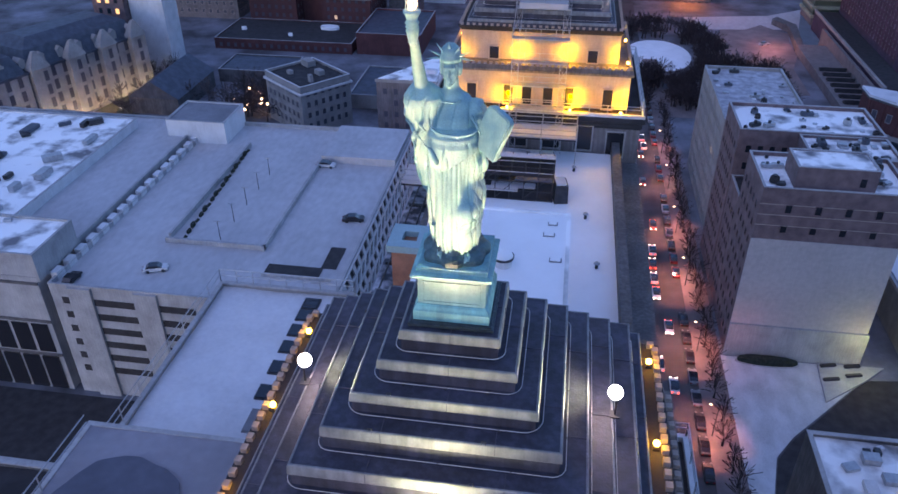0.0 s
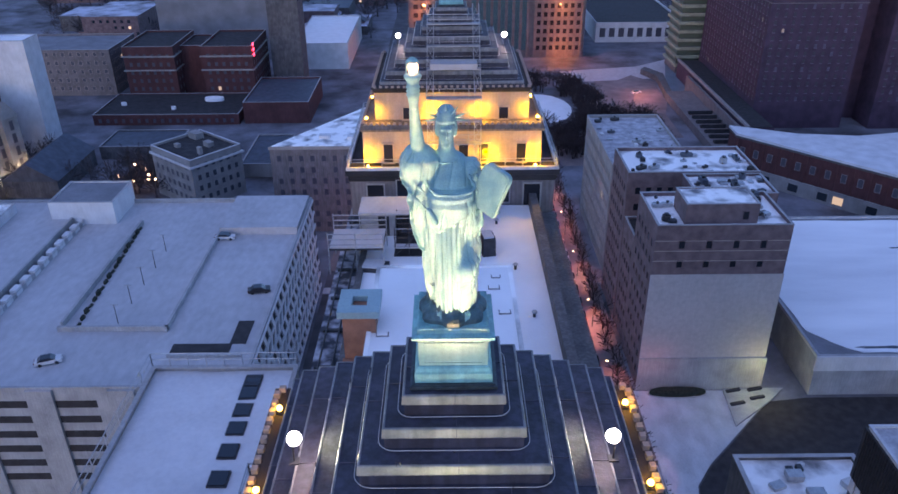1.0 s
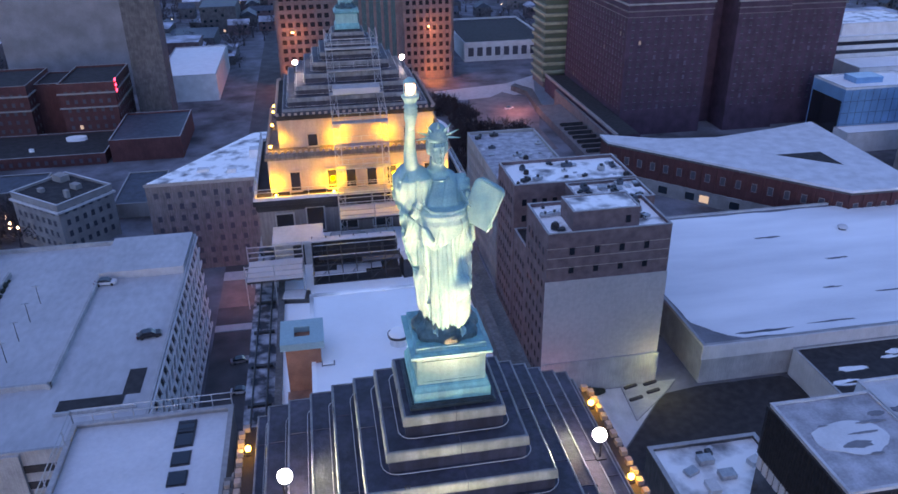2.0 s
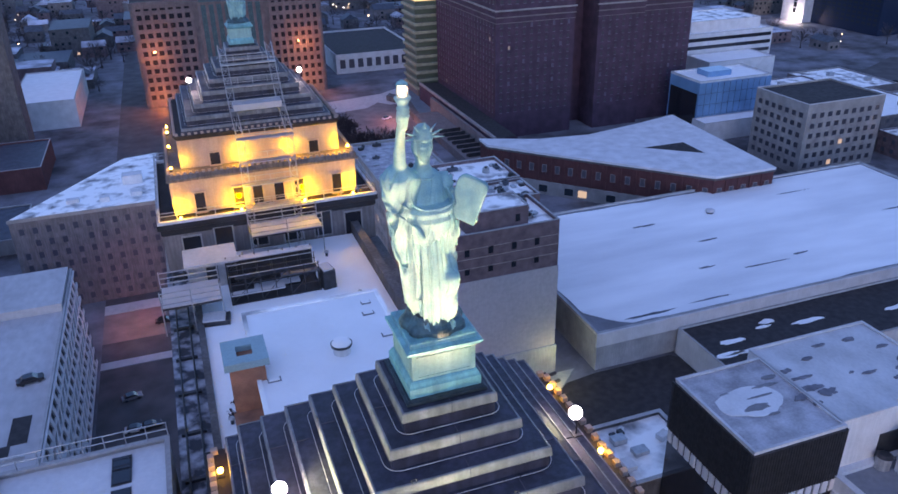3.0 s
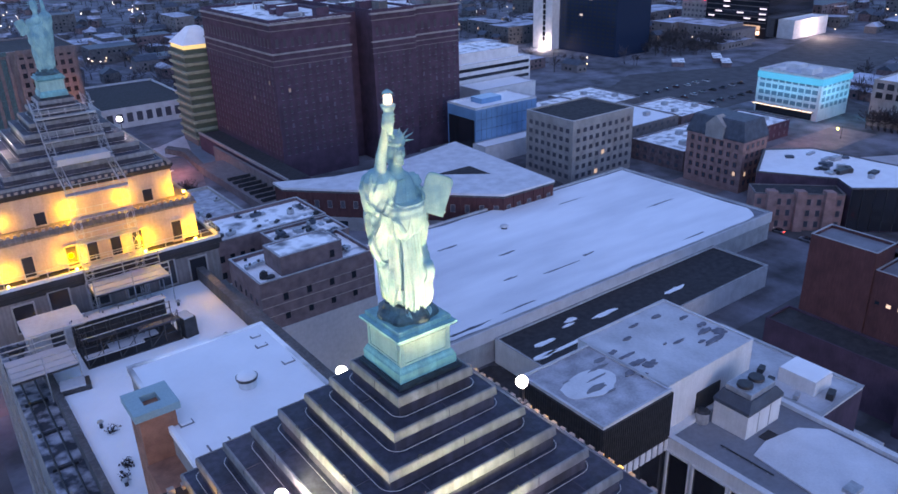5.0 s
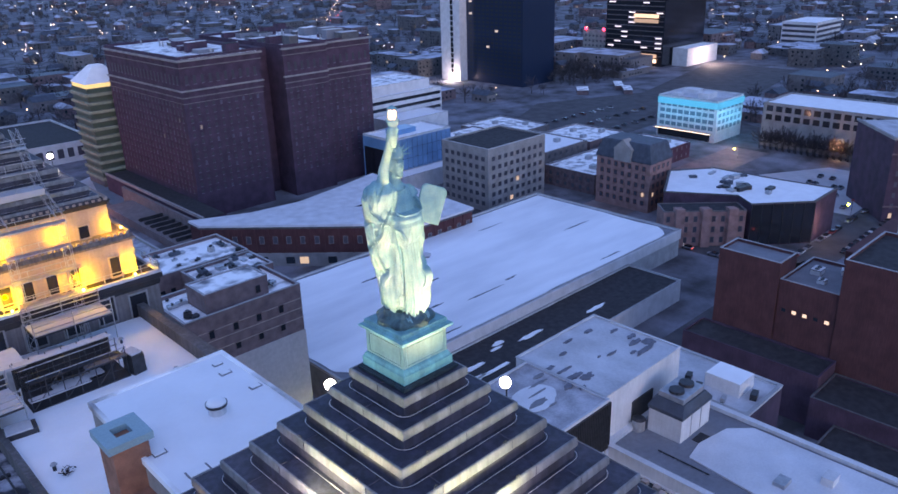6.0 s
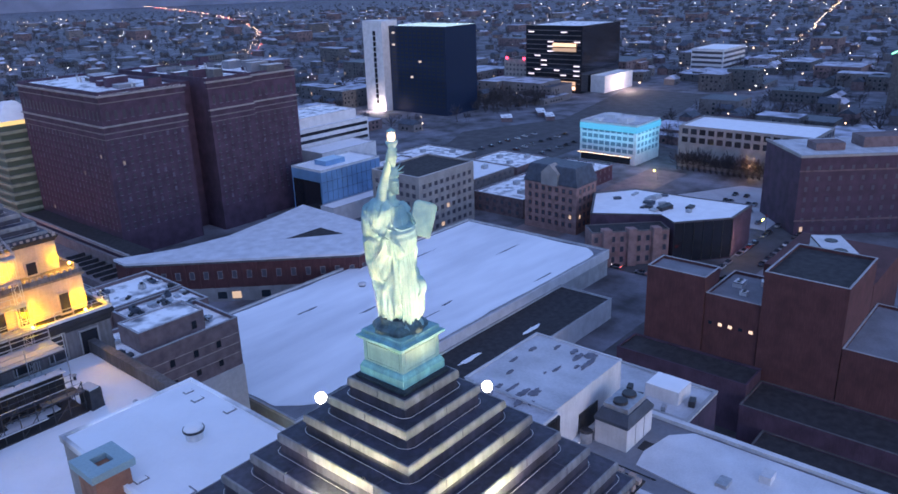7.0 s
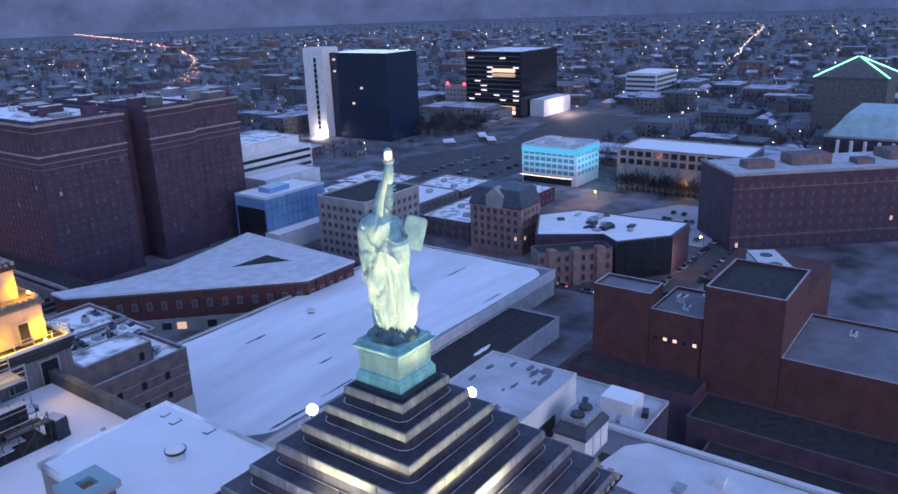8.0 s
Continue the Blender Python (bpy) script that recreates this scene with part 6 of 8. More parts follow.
for x, y, a, b_ in ((44.6, 27.4, 1.0, 0.3), (46.7, 29.8, 1.3, 0.2), (45.3, 26.2, 0.6, 0.2), (57.0, 25.9, 1.9, 0.35), (55.4, 26.6, 0.6, 0.2), (58.6, 28.9, 0.8, 0.3), (58.2, 31.2, 0.8, 0.22), (53.5, 28.2, 1.0, 0.16), (51.9, 28.8, 0.3, 0.12), (56, 33.4, 1.0, 0.25), (46.2, 28.2, 1.7, 0.35), (47.4, 27.2, 1.2, 0.5), (45.8, 31.2, 1.2, 0.3), (58.9, 26.8, 0.9, 0.6), (57.6, 27.8, 1.5, 0.3), (49.6, 32.2, 0.7, 0.2), (52.4, 33.6, 0.9, 0.2)):
    bm = bmesh.new()
    prism(bm, uneven(x, y, a * 0.8, b_ * 1.1, x, 0.6), -32.6, -32.42 + 0.003 * int(a * 7))
    tagged(part("bare_patch", bm, BARE_FELT), "bare dark patch melted in the roof snow", "roof patch", kind="stuff")
# round drift of snow and pipes on the grey tower roof
bm = bmesh.new()
prism(bm, uneven(39.9, 28.6, 3.3, 2.1, 9.0, 0.16), -32.75, -32.44)
tagged(part("snow_patch", bm, SNOW_GREY2), "round patch of thin snow on the grey roof", "snow", kind="stuff")
for x, y, a, b_ in ((39.7, 27.6, 1.5, 0.4), (41.3, 28.9, 1.3, 0.16), (42.6, 30.1, 1.4, 0.2), (43.9, 31.0, 0.9, 0.3), (38.2, 30.3, 0.5, 0.1), (40.6, 26.4, 0.6, 0.12)):
    bm = bmesh.new()
    prism(bm, uneven(x, y, a, b_, x * 3, 0.5), -32.5, -32.41)
    tagged(part("bare_patch", bm, ROOF_GREY), "bare spot melted in the snow patch", "roof patch", kind="stuff")
block("office_building", "lower flat roof with snow and pipes", (29.2, 41.7, 34.2, 43.8), -45, STONE_DARK, SNOW_WORN, lip=0.5)


def air_unit(at, s, rz=0):
    a = thing("air_handler", "boxy grey rooftop air handling unit with fans", "air conditioner", at, group="rooftop units", rz=rz)
    bm = bmesh.new()
    box(bm, -s[0], s[0], -s[1], s[1], 0, s[2])
    part_local("case", bm, WHITE_WALL, a, bevel=0.04)
    bm = bmesh.new()
    box(bm, -s[0] * 1.02, s[0] * 1.02, -s[1] * 1.02, s[1] * 1.02, s[2] * 0.84, s[2] * 0.96)
    part_local("louvre", bm, METAL_DARK, a)
    for k in (-0.45, 0.45):
        bm = bmesh.new()
        tube(bm, (s[0] * k, 0, s[2]), (s[0] * k, 0, s[2] + 0.2), s[1] * 0.45, s[1] * 0.42, 14)
        part_local("fan", bm, METAL_DARK, a)
    return a


rnd = random.Random(3)
for x0, x1, y0, y1, z, n in ((41, 64.5, 116, 127, -54.7, 10), (52.5, 68, 131, 156, -55.2, 24), (43, 61, 166, 203, -62.7, 14), (-148, -90, 85.5, 95.5, -62.0, 12), (30, 41, 35, 43, -45.3, 8), (50, 58.5, -25, 12, -38.35, 5)):
    for k in range(n):
        s = rnd.uniform(0.25, 0.9)
        u = thing("roof_unit", "small rooftop vent box with snow on top", "roof unit", (rnd.uniform(x0, x1), rnd.uniform(y0, y1), z), group="small rooftop units", rz=rnd.choice((0, 0, 0, 90, 20)))
        bm = bmesh.new()
        box(bm, -s, s, -s * 0.7, s * 0.7, 0, s * rnd.uniform(0.5, 1.2))
        part_local("case", bm, rnd.choice((METAL, METAL, WHITE_WALL, METAL_DARK)), u)

# brick block with several roofs
block("brick_block", "dark red brick slab with a pale coping", (157, 166, 51.6, 67), -60, BRICK_RED, ROOF_GREY, lip=0.8)
b, c = block("brick_block", "lower brick block with rooftop machines", (157.4, 176, 38, 51.4), -64, BRICK_RED, ROOF_GREY, lip=0.8)
W5 = window_mesh(1.0, 0.9, BRICK_RED, lit_some("shop_window_glass", 0.5, (1.0, 0.8, 0.6), 0.4))
windows(b, c, (157.4, 176, 38, 51.4), "w", 5, 1, -72.0, 4, W5, 0.4)
block("brick_block", "tall windowless red brick block", (157, 181, 19.5, 37.8), -55.2, BRICK_RED, ROOF_DARK, lip=0.8)
block("brick_block", "low brick block with a grey gravel roof", (157, 188, -60, 19.3), -69.4, BRICK_RED, ROOF_GREY, lip=0.8)
block("brick_block", "low dark service block at the street", (147, 156.8, 36, 69.5), -80, BRICK_PURPLE, ROOF_DARK, lip=0.5, coping=BRICK_PURPLE)
block("brick_block", "lower dark service block with a black roof", (143, 156.8, -60, 35.8), -83, BRICK_PURPLE, ROOF_DARK, lip=0.5, coping=STONE_DARK)
block("brick_block", "long black-roofed garage behind the brick block", (121, 142.8, -70, 30), -87.5, BRICK_PURPLE, ROOF_DARK, lip=0.4, coping=STONE_DARK)
bl, cl = block("corner_building", "small white building beside the alley", (104, 118, 28, 45), -78, WHITE_WALL, SNOW, lip=0.5)

# brick hotel
def grand_hotel():
    """Brick wings round light courts, with stone bands, rows of small windows and a crowded roof."""
    h = thing("brick_hotel", "huge purple-brown brick hotel with pale cornices", "hotel", (121, 278, G))
    H = 66.0

    def w(name, a0, a1, b0, b1, z0, z1, m, label=""):
        bm = bmesh.new()
        box(bm, a0, a1, b0, b1, z0, z1)
        return part_local(name, bm, m, h, label)
    w("wing", 0, 36, 0, 74, 0, H, BRICK_PURPLE)
    w("link", 36, 46.5, 12, 74, 0, H - 0.6, BRICK_PURPLE)
    w("wing", 46.5, 69, -1.5, 74, 0, H, BRICK_PURPLE)
    w("wing", 69, 96, 2.0, 74, 0, H - 0.4, BRICK_PURPLE)
    # cornices and string courses of each wing: z, reach, height
    for z, o, t in ((H - 0.9, 1.0, 0.7), (H - 3.4, 0.45, 0.35), (H - 12.6, 0.7, 0.6), (H - 15.2, 0.45, 0.45), (H - 17.4, 0.25, 0.25)):
        for x0, x1, y0 in ((0, 36, 0), (46.5, 69, -1.5), (69.05, 96, 2.0)):
            bm = bmesh.new()
            box(bm, x0 - (o if x0 < 60 else 0), x1 + (o if x1 != 69 else 0), y0 - o, y0 + 0.4, z, z + t)
            if x0 == 0:
                box(bm, -o, 0.4, 0.4, 74, z, z + t)
            part_local("cornice", bm, STONE_MAUVE if o < 0.5 else STONE, h, "pale stone cornice band")
    rnd = random.Random(77)
    for a0, a1, zz in ((0.6, 35.4, H), (47.1, 68.4, H), (69.6, 95.4, H - 0.4)):
        bm = bmesh.new()
        rough_deck(bm, a0, a1, 0 if a0 < 60 else 3, 73, zz + 0.06, 0.05)
        part_local("roof", bm, SNOW_WORN, h)
        bm = bmesh.new()
        parapet(bm, a0 - 0.5, a1 + 0.5, -0.9 if 40 < a0 < 60 else 0.3 if a0 < 40 else 2.4, 73.6, zz, zz + 1.1, 0.5)
        part_local("parapet", bm, BRICK_PURPLE, h)
        for k in range(9):
            x, y = rnd.uniform(a0 + 4, a1 - 4), 5 + 7.4 * k
            a, b_, t = rnd.uniform(2, 5), rnd.uniform(1.5, 3.2), rnd.uniform(1.2, 4.2)
            bm = bmesh.new()
            box(bm, max(a0 + 1, x - a), min(a1 - 1, x + a), y - b_, y + b_, zz, zz + t)
            part_local("penthouse", bm, rnd.choice((BRICK_PURPLE, STONE_DARK, ROOF_GREY)), h)
            bm = bmesh.new()
            box(bm, max(a0 + 1, x - a) + 0.2, min(a1 - 1, x + a) - 0.2, y - b_ + 0.2, y + b_ - 0.2, zz + t, zz + t + 0.12)
            part_local("penthouse_roof", bm, rnd.choice((SNOW_WORN, ROOF_DARK, SNOW_GREY)), h)
        for k in range(7):
            x, y = rnd.uniform(a0 + 2, a1 - 2), rnd.uniform(4, 70)
            bm = bmesh.new()
            tube(bm, (x, y, zz), (x, y, zz + rnd.uniform(2, 3.4)), 0.4, 0.35, 8)
            part_local("vent_pipe", bm, METAL, h)
    glass, sills, tall, blind = bmesh.new(), bmesh.new(), bmesh.new(), bmesh.new()

    def opening(x, y, z, wide, high, west):
        pick = glass if rnd.random() < 0.92 else blind
        if high > 2:
            pick = tall
        if west:
            box(pick, x - 0.08, x + 0.1, y, y + wide, z, z + high)
            box(sills, x - 0.18, x + 0.1, y - 0.1, y + wide + 0.1, z - 0.22, z)
        else:
            box(pick, x, x + wide, y - 0.08, y + 0.1, z, z + high)
            box(sills, x - 0.1, x + wide + 0.1, y - 0.18, y + 0.1, z - 0.22, z)
    for k in range(13):
        z = 11.4 + 2.95 * k
        for i in range(10):
            opening(2.0 + 3.4 * i, 0, z, 1.05, 1.5, False)
        for i in range(6):
            opening(48.4 + 3.3 * i, -1.5, z, 1.05, 1.5, False)
        for i in range(7):
            opening(71.2 + 3.6 * i, 2.0, z, 1.05, 1.5, False)
        for i in range(21):
            opening(0, 2.2 + 3.4 * i, z, 1.05, 1.5, True)
    for i in range(10):
        opening(1.9 + 3.4 * i, 0, H - 9.8, 1.3, 3.4, False)
    for i in range(6):
        opening(48.3 + 3.3 * i, -1.5, H - 9.8, 1.3, 3.4, False)
    for i in range(7):
        opening(71.1 + 3.6 * i, 2.0, H - 9.8, 1.3, 3.4, False)
    for i in range(21):
        opening(0, 2.1 + 3.4 * i, H - 9.8, 1.3, 3.4, True)
    tagged(part_local("window", glass, GLASS_HOTEL, h), kind="stuff")
    tagged(part_local("tall_window", tall, GLASS_HOTEL, h), kind="stuff")
    tagged(part_local("blind", blind, BLIND, h, "pale window blinds"), kind="stuff")
    tagged(part_local("sill", sills, HOTEL_SILL, h), kind="stuff")
    # narrow podium behind a double parapet and a sunken terrace crossed by dark fins
    w("podium", -10, 0, -23, 74, 0, 8.2, BRICK_PURPLE, "lower brick podium")
    w("podium_roof", -9.4, -0.1, -22.4, 73.4, 8.2, 8.4, ROOF_DARK)
    w("podium_kerb", -10.3, -9.4, -23.3, 74, 8.2, 9.3, STONE, "pale stone kerb of the podium")
    w("podium_kerb", -12.4, -11.2, -23.3, 50, 0, 7.6, STONE_MAUVE, "second stone kerb in front")
    w("terrace", -24, -12.4, -34, 40, 0, 3.4, STONE_MAUVE, "grey lower terrace")
    for k in range(7):
        bm = bmesh.new()
        loft(bm, [[(x, -26 + 5.6 * k + dy, z) for dy, z in ((0, 3.3), (2.0, 3.3), (2.0, 4.2), (0, 5.0))] for x in (-22.5, -13)])
        part_local("fin", bm, ROOF_DARK, h, "dark sloping rooflight fin")
    return h


grand_hotel()

# low angular brick hall with a dark triangular well in its snowy roof
hallb = thing("brick_hall", "low angular red brick hall with a snowy roof", "building", (140, 205, G))
ring_ = [(98, 238), (98, 230), (121, 205.5), (152.5, 172.5), (175.8, 172.2), (180, 236), (160, 231), (137, 226.5), (118, 229)]
ring_ = [(x - 140, y - 205) for x, y in ring_]
bm = bmesh.new()
prism(bm, ring_, 0, 14.6)
part_local("wall", bm, BRICK_RED, hallb)
bm = bmesh.new()
prism(bm, [(x * 1.01, y * 1.01) for x, y in ring_], 14.6, 15.4)
part_local("roof", bm, SNOW_GREY2, hallb)
bm = bmesh.new()
prism(bm, [(7.4, 0.6), (23.5, -12.4), (23.6, 0.4)], 15.4, 15.46)
part_local("roof_well", bm, ROOF_DARK, hallb, "dark triangular roof well")
bm = bmesh.new()
va = [[bm.verts.new((x * k, y * k, z)) for x, y in ring_] for k, z in ((1.008, 13.9), (1.014, 14.2), (1.014, 14.6), (1.0, 14.65))]
for q, w_ in zip(va, va[1:]):
    for i in range(len(ring_)):
        bm.faces.new((q[i], q[(i + 1) % len(ring_)], w_[(i + 1) % len(ring_)], w_[i]))
part_local("cornice", bm, STONE_DARK, hallb, "dark stone cornice")
WB = window_mesh(1.5, 2.6, STONE, GLASS)
WS = window_mesh(3.2, 2.6, STONE, lit_some("storefront_glass", 0.06, (1.0, 0.85, 0.6), 0.22))
for i in (1, 2, 3):
    (ax, ay), (bx, by) = ring_[i], ring_[i + 1]
    ang = math.degrees(math.atan2(by - ay, bx - ax))
    n = int(math.hypot(bx - ax, by - ay) / 4.6)
    nx, ny = math.sin(radians(ang)), -math.cos(radians(ang))
    bm = bmesh.new()
    prism(bm, [(ax + nx * 0.5, ay + ny * 0.5), (bx + nx * 0.5, by + ny * 0.5), (bx, by), (ax, ay)], 0, 4.9)
    part_local("shopfront", bm, STONE, hallb, "pale stone shopfront storey")
    for k in range(n):
        f = (k + 0.5) / n
        x, y = ax + (bx - ax) * f, ay + (by - ay) * f
        window(WB, hallb, pose(x, y, 8.4, 0, 0, ang))
        if k % 2 == 0:
            window(WS, hallb, pose(x + nx * 0.5, y + ny * 0.5, 1.0, 0, 0, ang))
        bm = bmesh.new()
        prism(bm, [(-0.35, -0.35), (0.35, -0.35), (0.35, 0.1), (-0.35, 0.1)], 4.9, 13.9)
        pl_ = part_local("pilaster", bm, BRICK_RED, hallb)
        pl_.matrix_basis = pose(ax + (bx - ax) * k / n, ay + (by - ay) * k / n, 0, 0, 0, ang)

b, c = block("office_building", "pale concrete office block with square windows", (208, 244, 194.5, 222), -66, STONE, ROOF_DARK, lip=0.8, coping=WHITE_WALL)
W6 = window_mesh(2.0, 1.9, STONE, GLASS)
windows(b, c, (208, 244, 194.5, 222), "s", 9, 6, -90.5, 3.8, W6)
windows(b, c, (208, 244, 194.5, 222), "w", 7, 6, -90.5, 3.8, W6)
b, c = block("office_building", "blue-panelled office building with a snowy roof", (202, 239, 249, 270), -69.5, BLUE_PANEL, SNOW, lip=0.8, lip_mat=WHITE_WALL)
bm = bmesh.new()
for k in range(1, 12):
    box(bm, 202 + 3.08 * k - c[0], 202.12 + 3.08 * k - c[0], 248.9 - c[1], 249 - c[1], 8.5, 22.6)
for z in (8.5, 13.2, 17.9):
    box(bm, 202 - c[0], 239 - c[0], 248.92 - c[1], 249 - c[1], z, z + 0.14)
part_local("panel_joint", bm, SLATE, b, "fine joints between the blue panels")
bm = bmesh.new()
box(bm, 201.8 - c[0], 202 - c[0], 250 - c[1], 269 - c[1], 2, 18)
part_local("glazing", bm, GLASS_DARK, b, "dark glazed end")
bm = bmesh.new()
box(bm, -9, 3, -3, 5, 22.8, 25.2)
part_local("roof_hut", bm, BLUE_PANEL, b)
block("office_building", "low white podium with a snowy roof", (200, 241, 240, 248.8), -85, WHITE_WALL, SNOW, lip=0.4)
b, c = block("terraced_building", "white terraced building with deep window bands", (240, 300, 320, 360), -66, WHITE_WALL, SNOW, lip=0.8)
for k in range(6):
    for q in ((1, 59, -0.1, 0), (-0.1, 0, 1, 39)):
        bm = bmesh.new()
        box(bm, q[0] + 240 - c[0], q[1] + 240 - c[0], q[2] + 320 - c[1], q[3] + 320 - c[1], 3 + 4 * k, 4.8 + 4 * k)
        part_local("window_band", bm, GLASS_DARK, b)
block("terraced_building", "white upper terrace with a snowy roof", (252, 296, 326, 356), -61, WHITE_WALL, SNOW_WORN, z0=-67, lip=0.6)
block("terraced_building", "white lower terrace wing", (246, 286, 300, 319.6), -76, WHITE_WALL, SNOW, lip=0.6)
b, c = block("pink_house", "tall pink brick apartment house with blue roof", (250, 266, 145, 171), -72, BRICK_PINK, ROOF_DARK, lip=0.8)
windows(b, c, (250, 266, 145, 171), "w", 7, 5, -90, 3.6, W2)
windows(b, c, (250, 266, 145, 171), "s", 4, 5, -90, 3.6, W2)
bm = bmesh.new()
loft(bm, [[(sx * a, sy * d, z) for sx, sy in ((1, -1), (1, 1), (-1, 1), (-1, -1))] for a, d, z in ((8.3, 13.3, 20.4), (8.3, 13.3, 21.2), (6.6, 11.4, 27.5), (6.2, 11.0, 28))])
part_local("mansard", bm, SLATE, b, "blue slate mansard roof")
bm = bmesh.new()
box(bm, -8.9, -5, -4, 4, 20, 25)
loft(bm, [[(x, -4.4, 25), (x, 4.4, 25), (x, 0, 29)] for x in (-8.9, -4)])
part_local("gable", bm, STONE, b, "pale gable with dark windows")
def ring_building(name, label, category, base, ring, h, wall, roof, coping, lip=0.5):
    """A flat-roofed building over any outline (counter-clockwise ring)."""
    ob = thing(name, label, category, (*base, G))
    pts = [(x - base[0], y - base[1]) for x, y in ring]
    cx, cy = sum(p[0] for p in pts) / len(pts), sum(p[1] for p in pts) / len(pts)

    def grow(k):
        return [(cx + (x - cx) * k, cy + (y - cy) * k) for x, y in pts]
    bm = bmesh.new()
    prism(bm, pts, 0, h - lip)
    part_local("wall", bm, wall, ob)
    bm = bmesh.new()
    a, b_ = grow(1.006), grow(0.975)
    va = [[bm.verts.new((x, y, z)) for x, y in q] for q, z in ((a, h - lip), (a, h), (b_, h), (b_, h - lip))]
    for q, w in zip(va, va[1:]):
        for i in range(len(pts)):
            bm.faces.new((q[i], q[(i + 1) % len(pts)], w[(i + 1) % len(pts)], w[i]))
    part_local("parapet", bm, coping, ob)
    bm = bmesh.new()
    prism(bm, grow(0.976), h - lip, h - lip + 0.15)
    part_local("roof", bm, roof, ob)
    return ob, pts


def side_windows(ob, p, q, me, rows, z0, pitch, step):
    n = int(math.hypot(q[0] - p[0], q[1] - p[1]) / step)
    ang = math.degrees(math.atan2(q[1] - p[1], q[0] - p[0]))
    for k in range(n):
        f = (k + 0.5) / n
        for r_ in range(rows):
            window(me, ob, pose(p[0] + (q[0] - p[0]) * f, p[1] + (q[1] - p[1]) * f, z0 + pitch * r_, 0, 0, ang))


prow, pp_ = ring_building("pink_house", "pink brick row with a dark flat roof", "house", (235, 114), [(222, 121), (242.4, 100.1), (248.8, 106.8), (228.5, 127.8)], 13.6, BRICK_PINK, ROOF_DARK, STONE_MAUVE)
side_windows(prow, pp_[0], pp_[1], window_mesh(1.2, 2.0, STONE_MAUVE, GLASS), 3, 1.4, 4.0, 3.0)
for f in (0.18, 0.5, 0.82):
    bm = bmesh.new()
    x, y = pp_[0][0] + (pp_[1][0] - pp_[0][0]) * f, pp_[0][1] + (pp_[1][1] - pp_[0][1]) * f
    prism(bm, [(x - 1.9, y - 0.2), (x + 0.3, y - 2.4), (x + 1.9, y + 0.2), (x - 0.3, y + 2.2)], 0, 14.6)
    part_local("bay", bm, BRICK_PINK, prow, "projecting brick bay")
fb, fp = ring_building("flat_building", "low building with a broad snowy roof and dark glass front", "building", (260, 112), [(243, 98.8), (260.5, 83.7), (281, 84), (278.6, 106.3), (277.8, 132.5), (262.5, 143.8), (236, 130), (249.5, 107.2)], 16.0, BRICK_PURPLE, SNOW, STONE_DARK)
bm = bmesh.new()
(ax, ay), (bx, by) = fp[0], fp[1]
ux, uy = (bx - ax) / math.hypot(bx - ax, by - ay), (by - ay) / math.hypot(bx - ax, by - ay)
prism(bm, [(ax + uy * 0.3, ay - ux * 0.3), (bx + uy * 0.3, by - ux * 0.3), (bx, by), (ax, ay)], 0.5, 15.4)
part_local("glazing", bm, GLASS_DARK, fb, "dark glass street front")
for k in range(7):
    bm = bmesh.new()
    x, y = ax + (bx - ax) * k / 6 + uy * 0.36, ay + (by - ay) * k / 6 - ux * 0.36
    box(bm, x - 0.12, x + 0.12, y - 0.12, y + 0.12, 0, 15.5)
    part_local("mullion", bm, METAL_DARK, fb)
rnd = random.Random(27)
for k in range(16):
    x, y = rnd.uniform(-8, 16), rnd.uniform(-16, 20)
    a, b_ = rnd.uniform(0.8, 2.6), rnd.uniform(0.6, 1.6)
    u = thing("roof_unit", "dark rooftop unit standing in snow", "roof unit", (260 + x, 112 + y, G + 15.6), group="units on the snowy roof", rz=rnd.choice((0, 45, 45, -10)))
    bm = bmesh.new()
    box(bm, -a, a, -b_, b_, 0, rnd.uniform(0.6, 1.8))
    part_local("case", bm, rnd.choice((METAL_DARK, SLATE, METAL)), u, bevel=0.05)

# cyan lit building
b, c = block("lit_building", "pale gridded building washed with cyan light", (373, 402, 182, 218), -70, WHITE_WALL, SNOW_GREY, lip=1.0)
W7 = window_mesh(3.0, 2.2, WHITE_WALL, GLASS_CYAN, fr=0.2)
windows(b, c, (373, 402, 182, 218), "s", 6, 4, -86.6, 3.6, W7)
windows(b, c, (373, 402, 182, 218), "w", 9, 4, -86.6, 3.6, W7)
bm = bmesh.new()
box(bm, 372.5 - c[0], 402.4 - c[0], 181.5 - c[1], 182 - c[1], -74.6 - G, -71.2 - G)
box(bm, 372.5 - c[0], 373 - c[0], 182 - c[1], 218 - c[1], -74.6 - G, -71.2 - G)
part_local("light_band", bm, CYAN_LIT, b, "glowing cyan light band")
bm = bmesh.new()
box(bm, 371.0 - c[0], 373 - c[0], 184 - c[1], 218 - c[1], 4.2, 4.9)
part_local("canopy", bm, METAL_DARK, b, "dark street canopy")
bm = bmesh.new()
box(bm, 370.8 - c[0], 371 - c[0], 184 - c[1], 218 - c[1], 4.7, 4.95)
part_local("canopy_light", bm, glow("canopy_edge", (1.0, 0.82, 0.6), 1.2), b, "warm light line along the canopy")
bm = bmesh.new()
box(bm, 372.8 - c[0], 373 - c[0], 185 - c[1], 217 - c[1], 0.3, 4.0)
part_local("shopfront", bm, GLASS_DARK, b)
